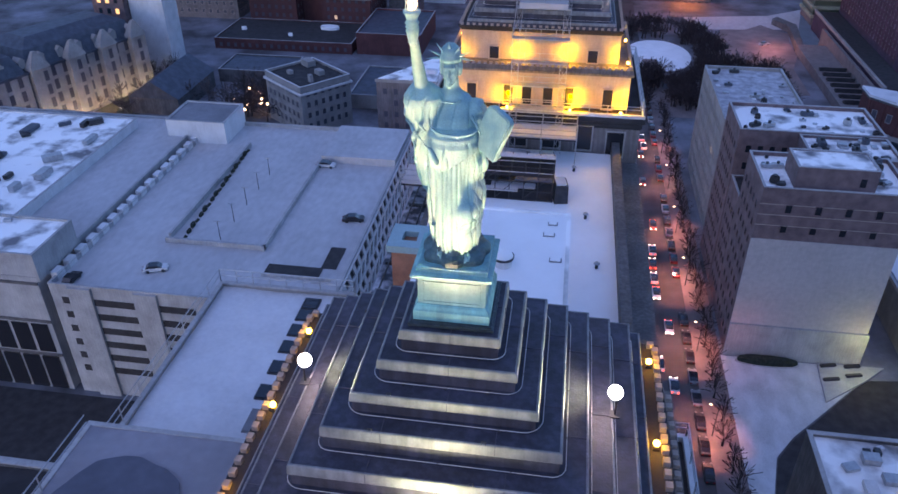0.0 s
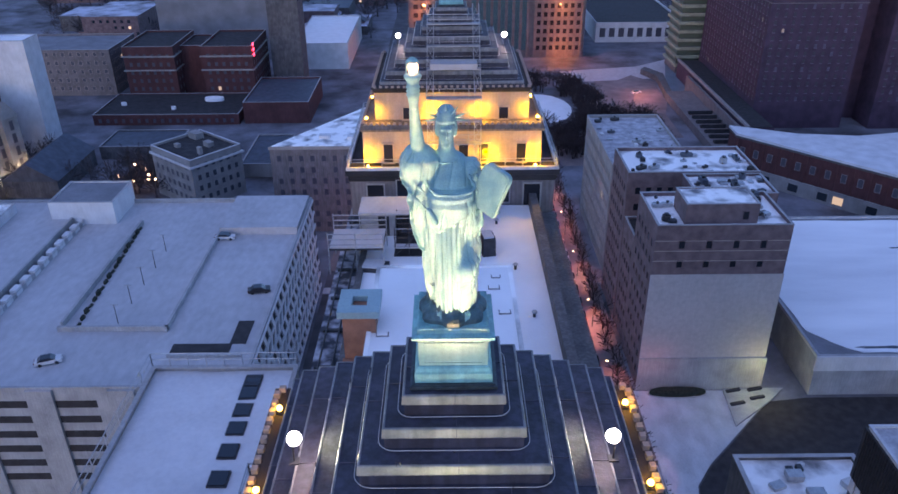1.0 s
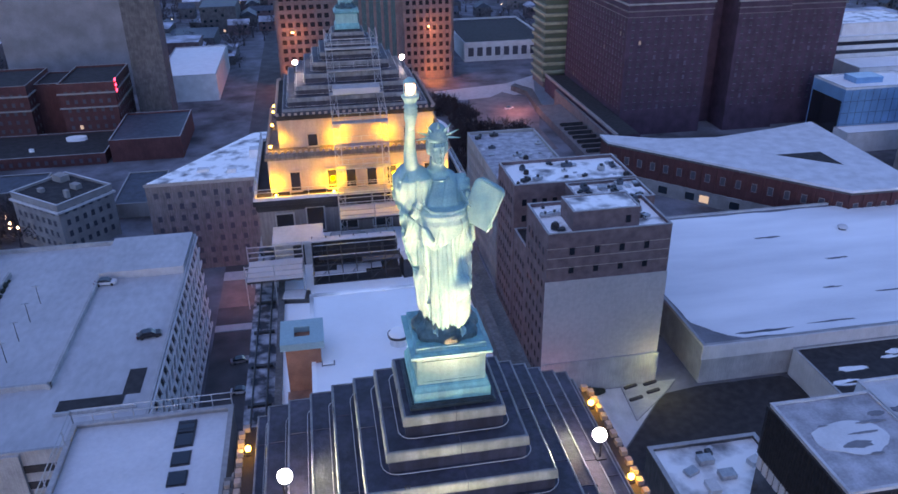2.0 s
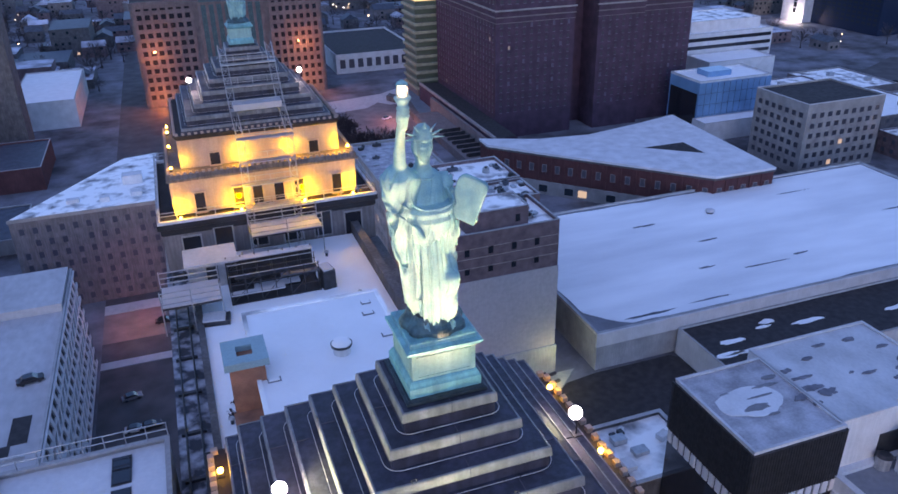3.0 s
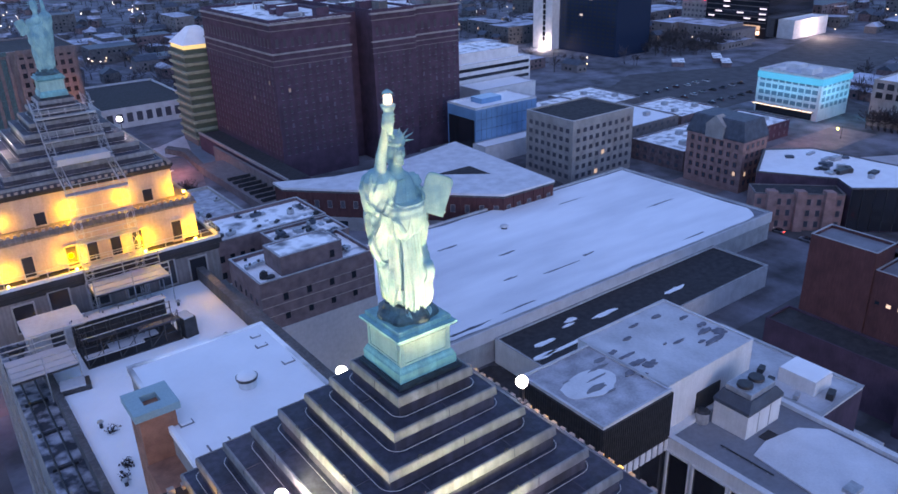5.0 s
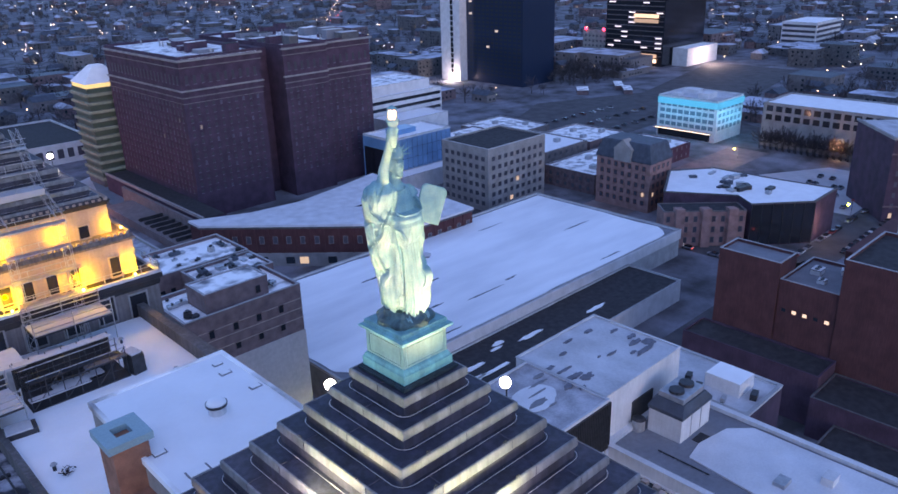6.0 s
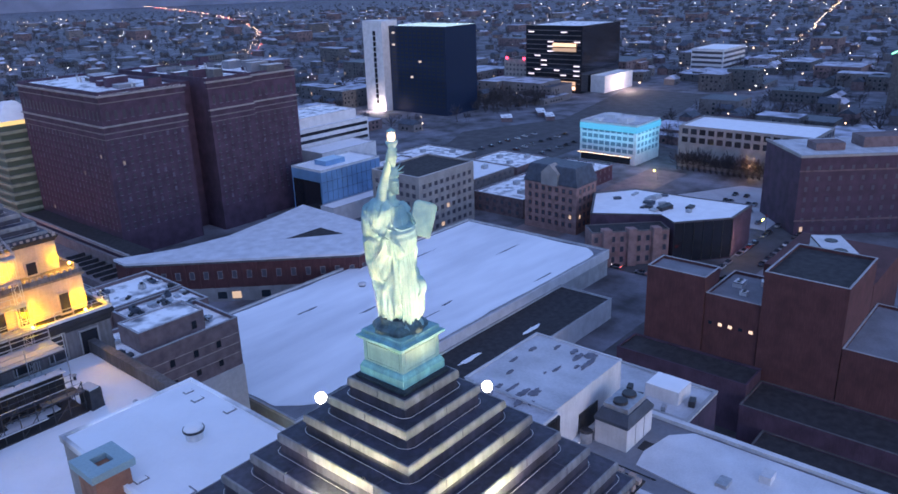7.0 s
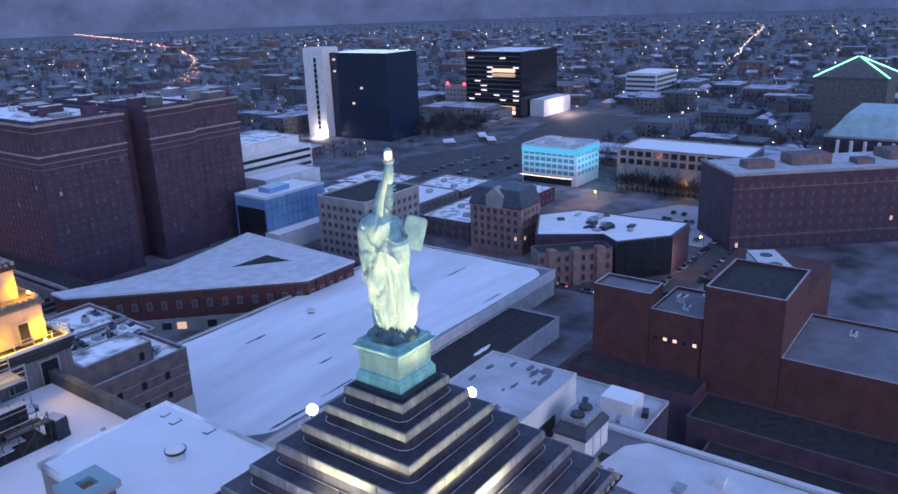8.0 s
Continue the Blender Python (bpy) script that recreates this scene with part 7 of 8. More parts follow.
for q in ((-4, -6, 5, 3, 3), (5, 8, 4, 4, 2.4), (-8, 10, 3, 2, 1.8)):
    bm = bmesh.new()
    box(bm, q[0] - q[2], q[0] + q[2], q[1] - q[3], q[1] + q[3], 22, 22 + q[4])
    part_local("penthouse", bm, WHITE_WALL, b)
for k in range(5):
    lamp_light("cyan_wash", "POINT", (368.4, 185 + 7.5 * k, -79), 230, (0.05, 0.62, 1.0), size=0.4)
    lamp_light("cyan_wash", "POINT", (376 + 6 * k, 177.6, -80), 300, (0.05, 0.62, 1.0), size=0.4)

b, c = block("library", "long stone building with rows of tall windows", (386, 420, 92, 163), -70, STONE, SNOW, lip=0.8)
W8 = window_mesh(3.4, 3.0, STONE, GLASS_DARK)
windows(b, c, (386, 420, 92, 163), "w", 14, 2, -79, 4.6, W8)
windows(b, c, (386, 420, 92, 163), "s", 7, 2, -79, 4.6, W8)

# white tower with dark glass flank
tw = thing("slim_tower", "slim white tower slab with a dark glass flank", "office tower", (440, 450, G))
bm = bmesh.new()
box(bm, -6, 12, -10, 12, 0, 72)
part_local("white_slab", bm, WHITE_WALL, tw)
bm = bmesh.new()
box(bm, 2, 40, -70, -10, 0, 68)
part_local("glass_flank", bm, GLASS_BLUE, tw)
for k in range(14):
    bm = bmesh.new()
    box(bm, -6.2, -6, -2.5, 0.5, 6 + 4.2 * k, 9.6 + 4.2 * k)
    part_local("slot_window", bm, GLASS_DARK, tw)
bm = bmesh.new()
for k in range(20):
    for j in range(12):
        box(bm, 1.9, 2.0, -68 + 4.7 * j, -65 + 4.7 * j, 6 + 3.1 * k, 7.6 + 3.1 * k)
tagged(part_local("window", bm, lit_some("night_office_glass", 0.02, (0.9, 0.9, 0.8), 0.25), tw), kind="stuff")
lamp_light("facade_light", "POINT", (430, 446, G + 4), 4000, (1, 0.95, 0.85), size=0.5)
b, c = block("glass_office", "dark glass office block with a lit white annex", (592, 660, 350, 410), -34, GLASS_DARK, SNOW_WORN)
for k in range(12):
    bm = bmesh.new()
    box(bm, 591.6 - c[0], 592 - c[0], 351 - c[1], 409 - c[1], 8.2 + 4.2 * k, 8.9 + 4.2 * k)
    part_local("spandrel", bm, STONE_DARK, b)
bm = bmesh.new()
rnd = random.Random(12)
for k in range(12):
    for j in range(8):
        if rnd.random() < 0.16:
            y = 352 + 7 * j
            box(bm, 591.5 - c[0], 592 - c[0], y - c[1], y + 6 - c[1], 6.6 + 4.2 * k, 7.6 + 4.2 * k)
tagged(part_local("lit_window", bm, glow("office_glow", (0.9, 0.9, 1.0), 0.45), b, "strips of lit office windows"), kind="stuff")
for k, p in ((0, 0.9), (1, 0.25), (8, 0.14), (9, 0.5)):
    bm = bmesh.new()
    box(bm, 590.6 - c[0], 592 - c[0], 356 - c[1], 380 - c[1], 3 + 4.2 * k, 6.0 + 4.2 * k)
    part_local("lit_bay", bm, glow("golden_lobby", (1.0, 0.7, 0.42), p), b, "golden lit glass bay")
block("office_annex", "white annex with a bright lit front", (606, 658, 334, 348.5), -78, WHITE_WALL, SNOW)
lamp_light("facade_light", "POINT", (630, 322, G + 8), 7000, (1.0, 0.9, 0.8), size=0.6)
b5, c5 = block("stone_hotel", "grey stone hotel with red lights on its gables", (598, 640, 412, 440), -66, STONE, ROOF_DARK)
windows(b5, c5, (598, 640, 412, 440), "w", 6, 5, -90, 4.4, W6)
for y in (416, 436):
    bm = bmesh.new()
    blob(bm, (597, y, -65), (1.4, 1.4, 1.4), 0, 8, 6)
    tagged(part("red_beacon", bm, RED_SIGN), "round red light on the hotel gable", "light", group="red gable lights")
b, c = block("white_office", "white banded office building", (790, 850, 300, 335), -70, WHITE_WALL, SNOW)
for k in range(4):
    for x0, x1, y0, y1 in ((789.7, 790, 301, 334), (791, 849, 299.7, 300)):
        bm = bmesh.new()
        box(bm, x0 - c[0], x1 - c[0], y0 - c[1], y1 - c[1], 3 + 5 * k, 5.4 + 5 * k)
        part_local("window_band", bm, GLASS, b)
gb_ = thing("brick_block", "broad dark brick block with rows of windows", "building", (300, 73, G), rz=-48.8)
bm = bmesh.new()
box(bm, 0, 120, 0, 34, 0, 32.4)
part_local("wall", bm, BRICK_PURPLE, gb_)
bm = bmesh.new()
box(bm, -0.5, 120.5, -0.5, 0.4, 32.4, 33.4)
box(bm, -0.5, 0.4, 0.4, 34.4, 32.4, 33.4)
part_local("parapet", bm, STONE, gb_, "pale stone parapet")
bm = bmesh.new()
rough_deck(bm, 0.5, 119.6, 0.5, 33.5, 32.7, 0.15)
part_local("roof", bm, SNOW_GREY, gb_, "grey snow on the roof")
bm = bmesh.new()
box(bm, -0.3, 120.3, -0.3, 0.0, 26.6, 27.2)
box(bm, -0.3, 120.3, -0.3, 0.0, 6.0, 6.6)
part_local("string_course", bm, BRICK_BROWN, gb_)
WQ = window_mesh(1.3, 2.0, BRICK_PURPLE, GLASS)
for r_ in range(7):
    for k in range(26):
        window(WQ, gb_, pose(3 + 4.5 * k, 0, 1.2 + 4.3 * r_ if r_ else 1.6))
for x, y, w, d, h in ((16, 14, 6, 4, 3.2), (40, 18, 9, 5, 4.5), (62, 12, 4, 3, 2.4), (84, 20, 8, 6, 4)):
    bm = bmesh.new()
    box(bm, x - w, x + w, y - d, y + d, 32.6, 32.6 + h)
    part_local("penthouse", bm, BRICK_BROWN, gb_)
cb_, cc_ = block("columned_building", "brick building with white columns and a pale teal roof", (436, 500, -20, 66), -64, BRICK_PURPLE, TEAL_ROOF, lip=1.0, lip_mat=STONE)
for k in range(12):
    bm = bmesh.new()
    tube(bm, (435 - cc_[0], -14 + 6.6 * k - cc_[1], 12), (435 - cc_[0], -14 + 6.6 * k - cc_[1], 27), 1.0, 0.9, 10)
    part_local("column", bm, WHITE_WALL, cb_)
bm = bmesh.new()
loft(bm, [[(sx * a, sy * b, z) for sx, sy in ((1, -1), (1, 1), (-1, 1), (-1, -1))] for a, b, z in ((31, 42, 28.2), (24, 34, 40))])
part_local("mansard", bm, TEAL_ROOF, cb_, "pale teal sloping roof")
gt = thing("green_lit_hall", "dark hall with a pyramid roof edged by green light", "building", (636, 84, G))
bm = bmesh.new()
box(bm, -24, 24, -24, 24, 0, 42)
part_local("wall", bm, STONE_DARK, gt)
bm = bmesh.new()
loft(bm, [[(sx * a, sy * a, z) for sx, sy in ((1, -1), (1, 1), (-1, 1), (-1, -1))] for a, z in ((25, 42), (1, 55))])
part_local("roof", bm, STONE_DARK, gt)
for sx, sy in ((1, -1), (1, 1), (-1, 1), (-1, -1)):
    bm = bmesh.new()
    tube(bm, (sx * 25, sy * 25, 42.4), (sx, sy, 55.4), 0.5, 0.5, 6)
    part_local("light_line", bm, GREEN_LIT, gt, "green light line")

# city hall behind the far tower, washed with orange light
b, c = block("civic_building", "tall civic building with orange-lit wings", (-20, 72, 392, 440), -42, STONE_CIVIC, ROOF_DARK)
for x0, x1, m in ((-18, 8, GLASS_DARK), (46, 70, GLASS_DARK), (12, 42, BRONZE_TEAL)):
    bm = bmesh.new()
    box(bm, x0 - c[0], x1 - c[0], 391.8 - c[1], 392 - c[1], 4, 48)
    part_local("glazing", bm, m, b)
    n = int((x1 - x0) / 3.4)
    for k in range(n + 1):
        x = x0 + (x1 - x0) * k / n
        bm = bmesh.new()
        box(bm, x - 0.7 - c[0], x + 0.7 - c[0], 390.9 - c[1], 391.9 - c[1], 0, 49.5)
        part_local("pier", bm, STONE_CIVIC, b)
    for k in range(11):
        bm = bmesh.new()
        box(bm, x0 - c[0], x1 - c[0], 391.4 - c[1], 391.8 - c[1], 6.4 + 4.3 * k, 8.3 + 4.3 * k)
        part_local("spandrel", bm, STONE_CIVIC if m == GLASS_DARK else BRONZE_TEAL, b)
for x in (-12, 60):
    lamp_light("facade_light", "POINT", (x, 384, G + 5), 2800, (1.0, 0.34, 0.1), size=0.5)
    lamp_light("facade_light", "POINT", (x, 384, G + 26), 2600, (1.0, 0.34, 0.1), size=0.5)
b, c = block("courthouse", "low white building with a dark window row", (84, 134, 424, 500), -82, WHITE_WALL, ROOF_DARK, lip=1.2, coping=WHITE_WALL)
W9 = window_mesh(3.2, 5.0, WHITE_WALL, GLASS)
windows(b, c, (84, 134, 424, 500), "s", 9, 1, -90, 5, W9)
OLIVE_STONE = mat("olive_concrete", (0.34, 0.35, 0.25), 0.85, var=0.2, scale=0.4, fine=3)
b, c = block("apartment_tower", "olive-grey balcony tower with a lit crown", (112, 131, 358, 378), -46, STONE_MAUVE, SNOW)
for k in range(11):
    bm = bmesh.new()
    box(bm, 110.8 - c[0], 131 - c[0], 356.6 - c[1], 358 - c[1], 4 + 4 * k, 5.2 + 4 * k)
    box(bm, 110.8 - c[0], 112 - c[0], 358 - c[1], 378 - c[1], 4 + 4 * k, 5.2 + 4 * k)
    part_local("balcony", bm, OLIVE_STONE, b, "olive-grey balcony front")
    bm = bmesh.new()
    box(bm, 111.9 - c[0], 130.6 - c[0], 357.9 - c[1], 358 - c[1], 5.4 + 4 * k, 7.6 + 4 * k)
    box(bm, 111.9 - c[0], 112 - c[0], 358.4 - c[1], 377.6 - c[1], 5.4 + 4 * k, 7.6 + 4 * k)
    part_local("glazing", bm, GLASS_OLIVE, b)
bm = bmesh.new()
box(bm, 112.4 - c[0], 130.6 - c[0], 358.4 - c[1], 377.6 - c[1], 47, 49.5)
part_local("lit_storey", bm, glow("warm_lit_storey", (1.0, 0.78, 0.3), 0.3), b, "lit top storey")
bm = bmesh.new()
loft(bm, [[(sx * a, sy * a, z) for sx, sy in ((1, -1), (1, 1), (-1, 1), (-1, -1))] for a, z in ((9.8, 49.5), (2.5, 57))])
part_local("roof", bm, SNOW, b)
flat("lawn", [(40 + 13.5 * math.cos(2 * math.pi * k / 24), 306 + 20 * math.sin(2 * math.pi * k / 24)) for k in range(24)], G, G + 0.1, SNOW, "oval snowy lawn", "lawn")
flat("road", [(20, 240), (58, 240), (64, 262), (92, 268), (92, 300), (100, 345), (72, 352), (60, 300), (52, 270), (20, 262)], G, G + 0.04, PAVING, "reddish lit street round the square", "road")
flat("road", [(60, 345), (112, 352), (150, 395), (140, 404), (96, 372), (56, 364)], G + 0.02, G + 0.06, SNOW_THIN, "pale snowy ramp road", "road")
flat("ramp", [(101, 316), (112, 330), (126, 384), (114, 384), (104, 345)], G + 0.07, G + 0.5, mat("wet_concrete", (0.17, 0.21, 0.25), 0.7, var=0.2, scale=0.2, fine=2), "blue-grey concrete ramp", "ramp")
flat("retaining_wall", [(97, 314), (100, 316), (104, 350), (98, 362), (95, 358), (100, 346)], G, G + 2.6, STONE_DARK, "dark retaining wall beside the ramp", "wall")
flat("plaza", [(76, 300), (92, 296), (97, 313), (97.5, 345), (90, 356), (74, 340)], G + 0.05, G + 0.09, PAVING, "reddish lit plaza", "plaza")
car((86, 326, G + 0.1), 25, WHITE_WALL)
flat("yard", [(43.2, 50), (118, 50), (118, 92), (95, 111), (75, 111), (66.2, 109.8), (56.4, 99.2), (49.2, 91.7), (45.2, 86.2), (43.2, 78)], G, G + 0.06, ROOF_DARK, "black asphalt service yard", "yard")
flat("terrace", [(57, 102), (66.5, 109.5), (71, 113.8), (58, 113.8)], G + 0.14, G + 0.5, CONCRETE, "pale concrete terrace with dark slots", "terrace")
for x, y in ((59.9, 112.8), (64.6, 113.2), (59.5, 108.6), (64.2, 110.4)):
    bm = bmesh.new()
    box(bm, -1.6, 1.6, -0.35, 0.35, 0, 0.45)
    s = thing("bench", "dark flat bench on the pale terrace", "bench", (x, y, G + 0.5), group="terrace benches", rz=14)
    part_local("seat", bm, METAL_DARK, s, bevel=0.04)
hd = thing("hedge", "dark clipped hedge with a boat-shaped outline", "hedge", (48, 112.4, G + 0.14))
bm = bmesh.new()
loft(bm, [[(6.0 * k * math.cos(a) * (1 + 0.06 * noise.noise((math.cos(a) * 5, math.sin(a) * 5, z))), 1.2 * k * math.sin(a) * (1 + 0.2 * noise.noise((math.cos(a) * 7, math.sin(a) * 7, z))), z + 0.1 * noise.noise((a * 3, z, 2))) for a in [2 * math.pi * i / 40 for i in range(40)]] for k, z in ((0.95, 0), (1.0, 0.5), (0.96, 1.1), (0.7, 1.35))])
part_local("foliage", bm, HEDGE, hd)
bm = bmesh.new()
prism(bm, [(6.3 * math.cos(2 * math.pi * i / 24), 1.4 * math.sin(2 * math.pi * i / 24)) for i in range(24)], -0.1, 0.12)
part_local("kerb", bm, CONCRETE, hd)
bm = bmesh.new()
box(bm, 182, 214, 19.6, 46, G, -62.7)
tagged(part("plant_base", bm, BRICK_RED), "brick base block under a rooftop machine", "building")
air_unit((198, 33, -62.7), (9.0, 3.9, 3.0), 32)
air_unit((168, 47, -64.7), (1.7, 1.2, 1.4))
air_unit((172, 42, -64.7), (1.2, 1.0, 1.2), 20)
air_unit((163, 44, -64.7), (0.9, 0.9, 1.0))
air_unit((180, 8, -70.0), (0.9, 0.8, 1.1))
air_unit((172, -6, -70.0), (0.8, 0.8, 0.9))
flat("parking_lot", [(300, 84), (364, 84), (364, 118), (312, 148), (300, 120)], G, G + 0.05, SNOW_THIN, "snow-dusted parking lot with rows of cars", "parking lot")
flat("road", [(241, 150.5), (372, 150.5), (372, 172), (241, 172)], G, G + 0.03, PAVING, "wide wet street lit by orange lamps", "road")
# blocks between the pink house and the lit building
for rect, zt, wall, roof, lab in (((256, 300, 176, 204), -84, BRICK_BROWN, SNOW_WORN, "low brick shop with a snowy roof"),
                                  ((250, 296, 210, 246), -81, STONE_MAUVE, SNOW, "low stone office with a snowy roof"), ((306, 340, 178, 206), -85, BRICK_PURPLE, SNOW_WORN, "low dark shop with patchy snow"),
                                  ((304, 334, 214, 246), -84, BRICK_BROWN, SNOW_WORN, "low brown brick shop with a snowy roof"), ((296, 330, 262, 300), -86, STONE_MAUVE, SNOW_WORN, "broad low store with a snowy roof"),
                                  ((252, 296, 256, 290), -85, BRICK_PURPLE, SNOW_WORN, "low dark store with patchy snow"), ((284, 298, 108, 134), -86, BRICK_PURPLE, SNOW_WORN, "low store beside the parking lot")):
    b, c = block("store_building", lab, rect, zt, wall, roof, lip=0.6)
    n = int((zt - G) / 3.8)
    wm = window_mesh(1.6, 1.7, wall, GLASS)
    windows(b, c, rect, "s", int((rect[1] - rect[0]) / 4.5), n, G + 1.4, 3.8, wm)
    windows(b, c, rect, "w", int((rect[3] - rect[2]) / 4.5), n, G + 1.4, 3.8, wm)
    for k in range(3):
        bm = bmesh.new()
        x, y = (k - 1) * (rect[1] - rect[0]) * 0.27, (k % 2 - 0.5) * (rect[3] - rect[2]) * 0.4
        box(bm, x - 1.6, x + 1.6, y - 1.1, y + 1.1, zt - G - 0.6, zt - G + 1.3)
        part_local("roof_hut", bm, METAL, b)

flat("parking_lot", [(337, 232), (470, 232), (640, 262), (640, 330), (480, 296), (400, 330), (337, 300)], G, G + 0.05, ASPHALT, "dark wet asphalt lot with a few cars", "parking lot")
flat("road", [(470, 232), (404, 226), (404, 172), (420, 172), (440, 215), (640, 250), (640, 262)], G, G + 0.04, ASPHALT, "dark asphalt avenue beside the lit building", "road")
rnd = random.Random(64)
for k in range(26):
    car((352 + 9.4 * (k % 9), 244 + 19 * (k // 9) + rnd.uniform(-1, 1), G + 0.06), rnd.choice((90, 90, 84)), rnd.choice((METAL_DARK, SLATE, WHITE_WALL, METAL, BRICK_RED)))
for x, y, w, d in ((474, 306, 9, 3), (486, 322, 10, 3), (452, 330, 8, 4)):
    sd = thing("low_shed", "long low shed with snow on its roof", "shed", (x, y, G), rz=40)
    bm = bmesh.new()
    box(bm, -w, w, -d, d, 0, 3.2)
    part_local("wall", bm, BRICK_BROWN, sd)
    bm = bmesh.new()
    rough_deck(bm, -w - 0.3, w + 0.3, -d - 0.3, d + 0.3, 3.3, 0.05)
    part_local("roof", bm, SNOW_WORN, sd, "patchy snow on the flat roof")

# ---- the wider city: low houses, trees and lights to the horizon ----
KEEP = [(-40, 140, 370, 505), (285, 370, -90, 75), (430, 505, -25, 72), (600, 675, 45, 125), (-40, 140, 235, 372), (290, 420, -60, 80), (-160, 75, -200, 240), (70, 215, 60, 370), (205, 360, 80, 365), (365, 430, 85, 230), (330, 645, 225, 345), (415, 495, 370, 470), (585, 665, 340, 415), (785, 855, 295, 340), (138, 335, -80, 85), (-225, -40, 190, 430), (100, 240, -80, 100)]


def free_spot(x, y, r=12):
    return not any(a - r < x < b + r and c - r < y < d + r for a, b, c, d in KEEP)


rnd = random.Random(11)
walls = {"pale": bmesh.new(), "brick": bmesh.new(), "dark": bmesh.new()}
snow_bm, dark_bm, pane_bm = bmesh.new(), bmesh.new(), bmesh.new()
spots = []
tri = 0


def far_house(x, y, w, d, h, flat_roof, key, rz):
    ca, sa = math.cos(rz), math.sin(rz)

    def put(bm, pts, faces):
        v = [bm.verts.new((x + px * ca - py * sa, y + px * sa + py * ca, G + pz)) for px, py, pz in pts]
        for f in faces:
            bm.faces.new([v[i] for i in f])
    a, b = w / 2, d / 2
    base = [(-a, -b, 0), (a, -b, 0), (a, b, 0), (-a, b, 0), (-a, -b, h), (a, -b, h), (a, b, h), (-a, b, h)]
    put(walls[key], base, ((0, 1, 5, 4), (1, 2, 6, 5), (2, 3, 7, 6), (3, 0, 4, 7)))
    rb = snow_bm if rnd.random() < (0.55 if flat_roof else 0.35) else dark_bm
    if flat_roof:
        put(rb, [(-a, -b, h + .1), (a, -b, h + .1), (a, b, h + .1), (-a, b, h + .1)], ((0, 1, 2, 3),))
    else:
        e = h + w * 0.32
        put(rb, [(-a - .4, -b, h), (a + .4, -b, h), (a + .4, b, h), (-a - .4, b, h), (0, -b, e), (0, b, e)], ((0, 4, 5, 3), (1, 2, 5, 4), (0, 1, 4), (2, 3, 5)))
    n = 0
    for z in np.arange(1.2, h - 1.5, 3.4):
        for k in range(int(d / 4)):
            if rnd.random() < 0.5:
                yy = -b + 2 + 4 * k
                put(pane_bm, [(-a - .06, yy, z), (-a - .06, yy + 1.6, z), (-a - .06, yy + 1.6, z + 1.6), (-a - .06, yy, z + 1.6)], ((0, 3, 2, 1),))
        for k in range(int(w / 4)):
            if rnd.random() < 0.5:
                xx = -a + 2 + 4 * k
                put(pane_bm, [(xx, -b - .06, z), (xx + 1.6, -b - .06, z), (xx + 1.6, -b - .06, z + 1.6), (xx, -b - .06, z + 1.6)], ((0, 1, 2, 3),))


count = 0
while count < 2600:
    r = 200 + 2600 * rnd.random() ** 1.5
    a = math.radians(rnd.uniform(-32, 115))
    x, y = r * math.cos(a), r * math.sin(a)
    if not free_spot(x, y) or (x % 130) < 16 or (y % 105) < 14:
        continue
    big = rnd.random() < (0.3 if r < 900 else 0.1)
    if big:
        far_house(x, y, rnd.uniform(16, 45), rnd.uniform(16, 45), rnd.choice((5, 7, 9, 12, 15, 18)), True, rnd.choice(("pale", "brick", "dark")), 0)
    else:
        far_house(x, y, rnd.uniform(7, 12), rnd.uniform(9, 18), rnd.uniform(5, 8), rnd.random() < 0.25, rnd.choice(("pale", "brick", "dark", "dark")), rnd.choice((0, 1.5708)))
    count += 1
for key, m in (("pale", STONE_MAUVE), ("brick", BRICK_BROWN), ("dark", STONE_DARK)):
    tagged(part("house_walls", walls[key], m), "walls of many far houses and shops", "houses", kind="stuff")
tagged(part("snowy_roofs", snow_bm, HAZED_ROOF), "snowy roofs of many far houses, haze put into their colour", "roofs", kind="stuff")
tagged(part("dark_roofs", dark_bm, SLATE), "dark roofs of many far houses", "roofs", kind="stuff")
tagged(part("house_windows", pane_bm, lit_some("house_window_glass", 0.03, (1.0, 0.82, 0.6), 0.3)), "windows of many far houses", "windows", kind="stuff")


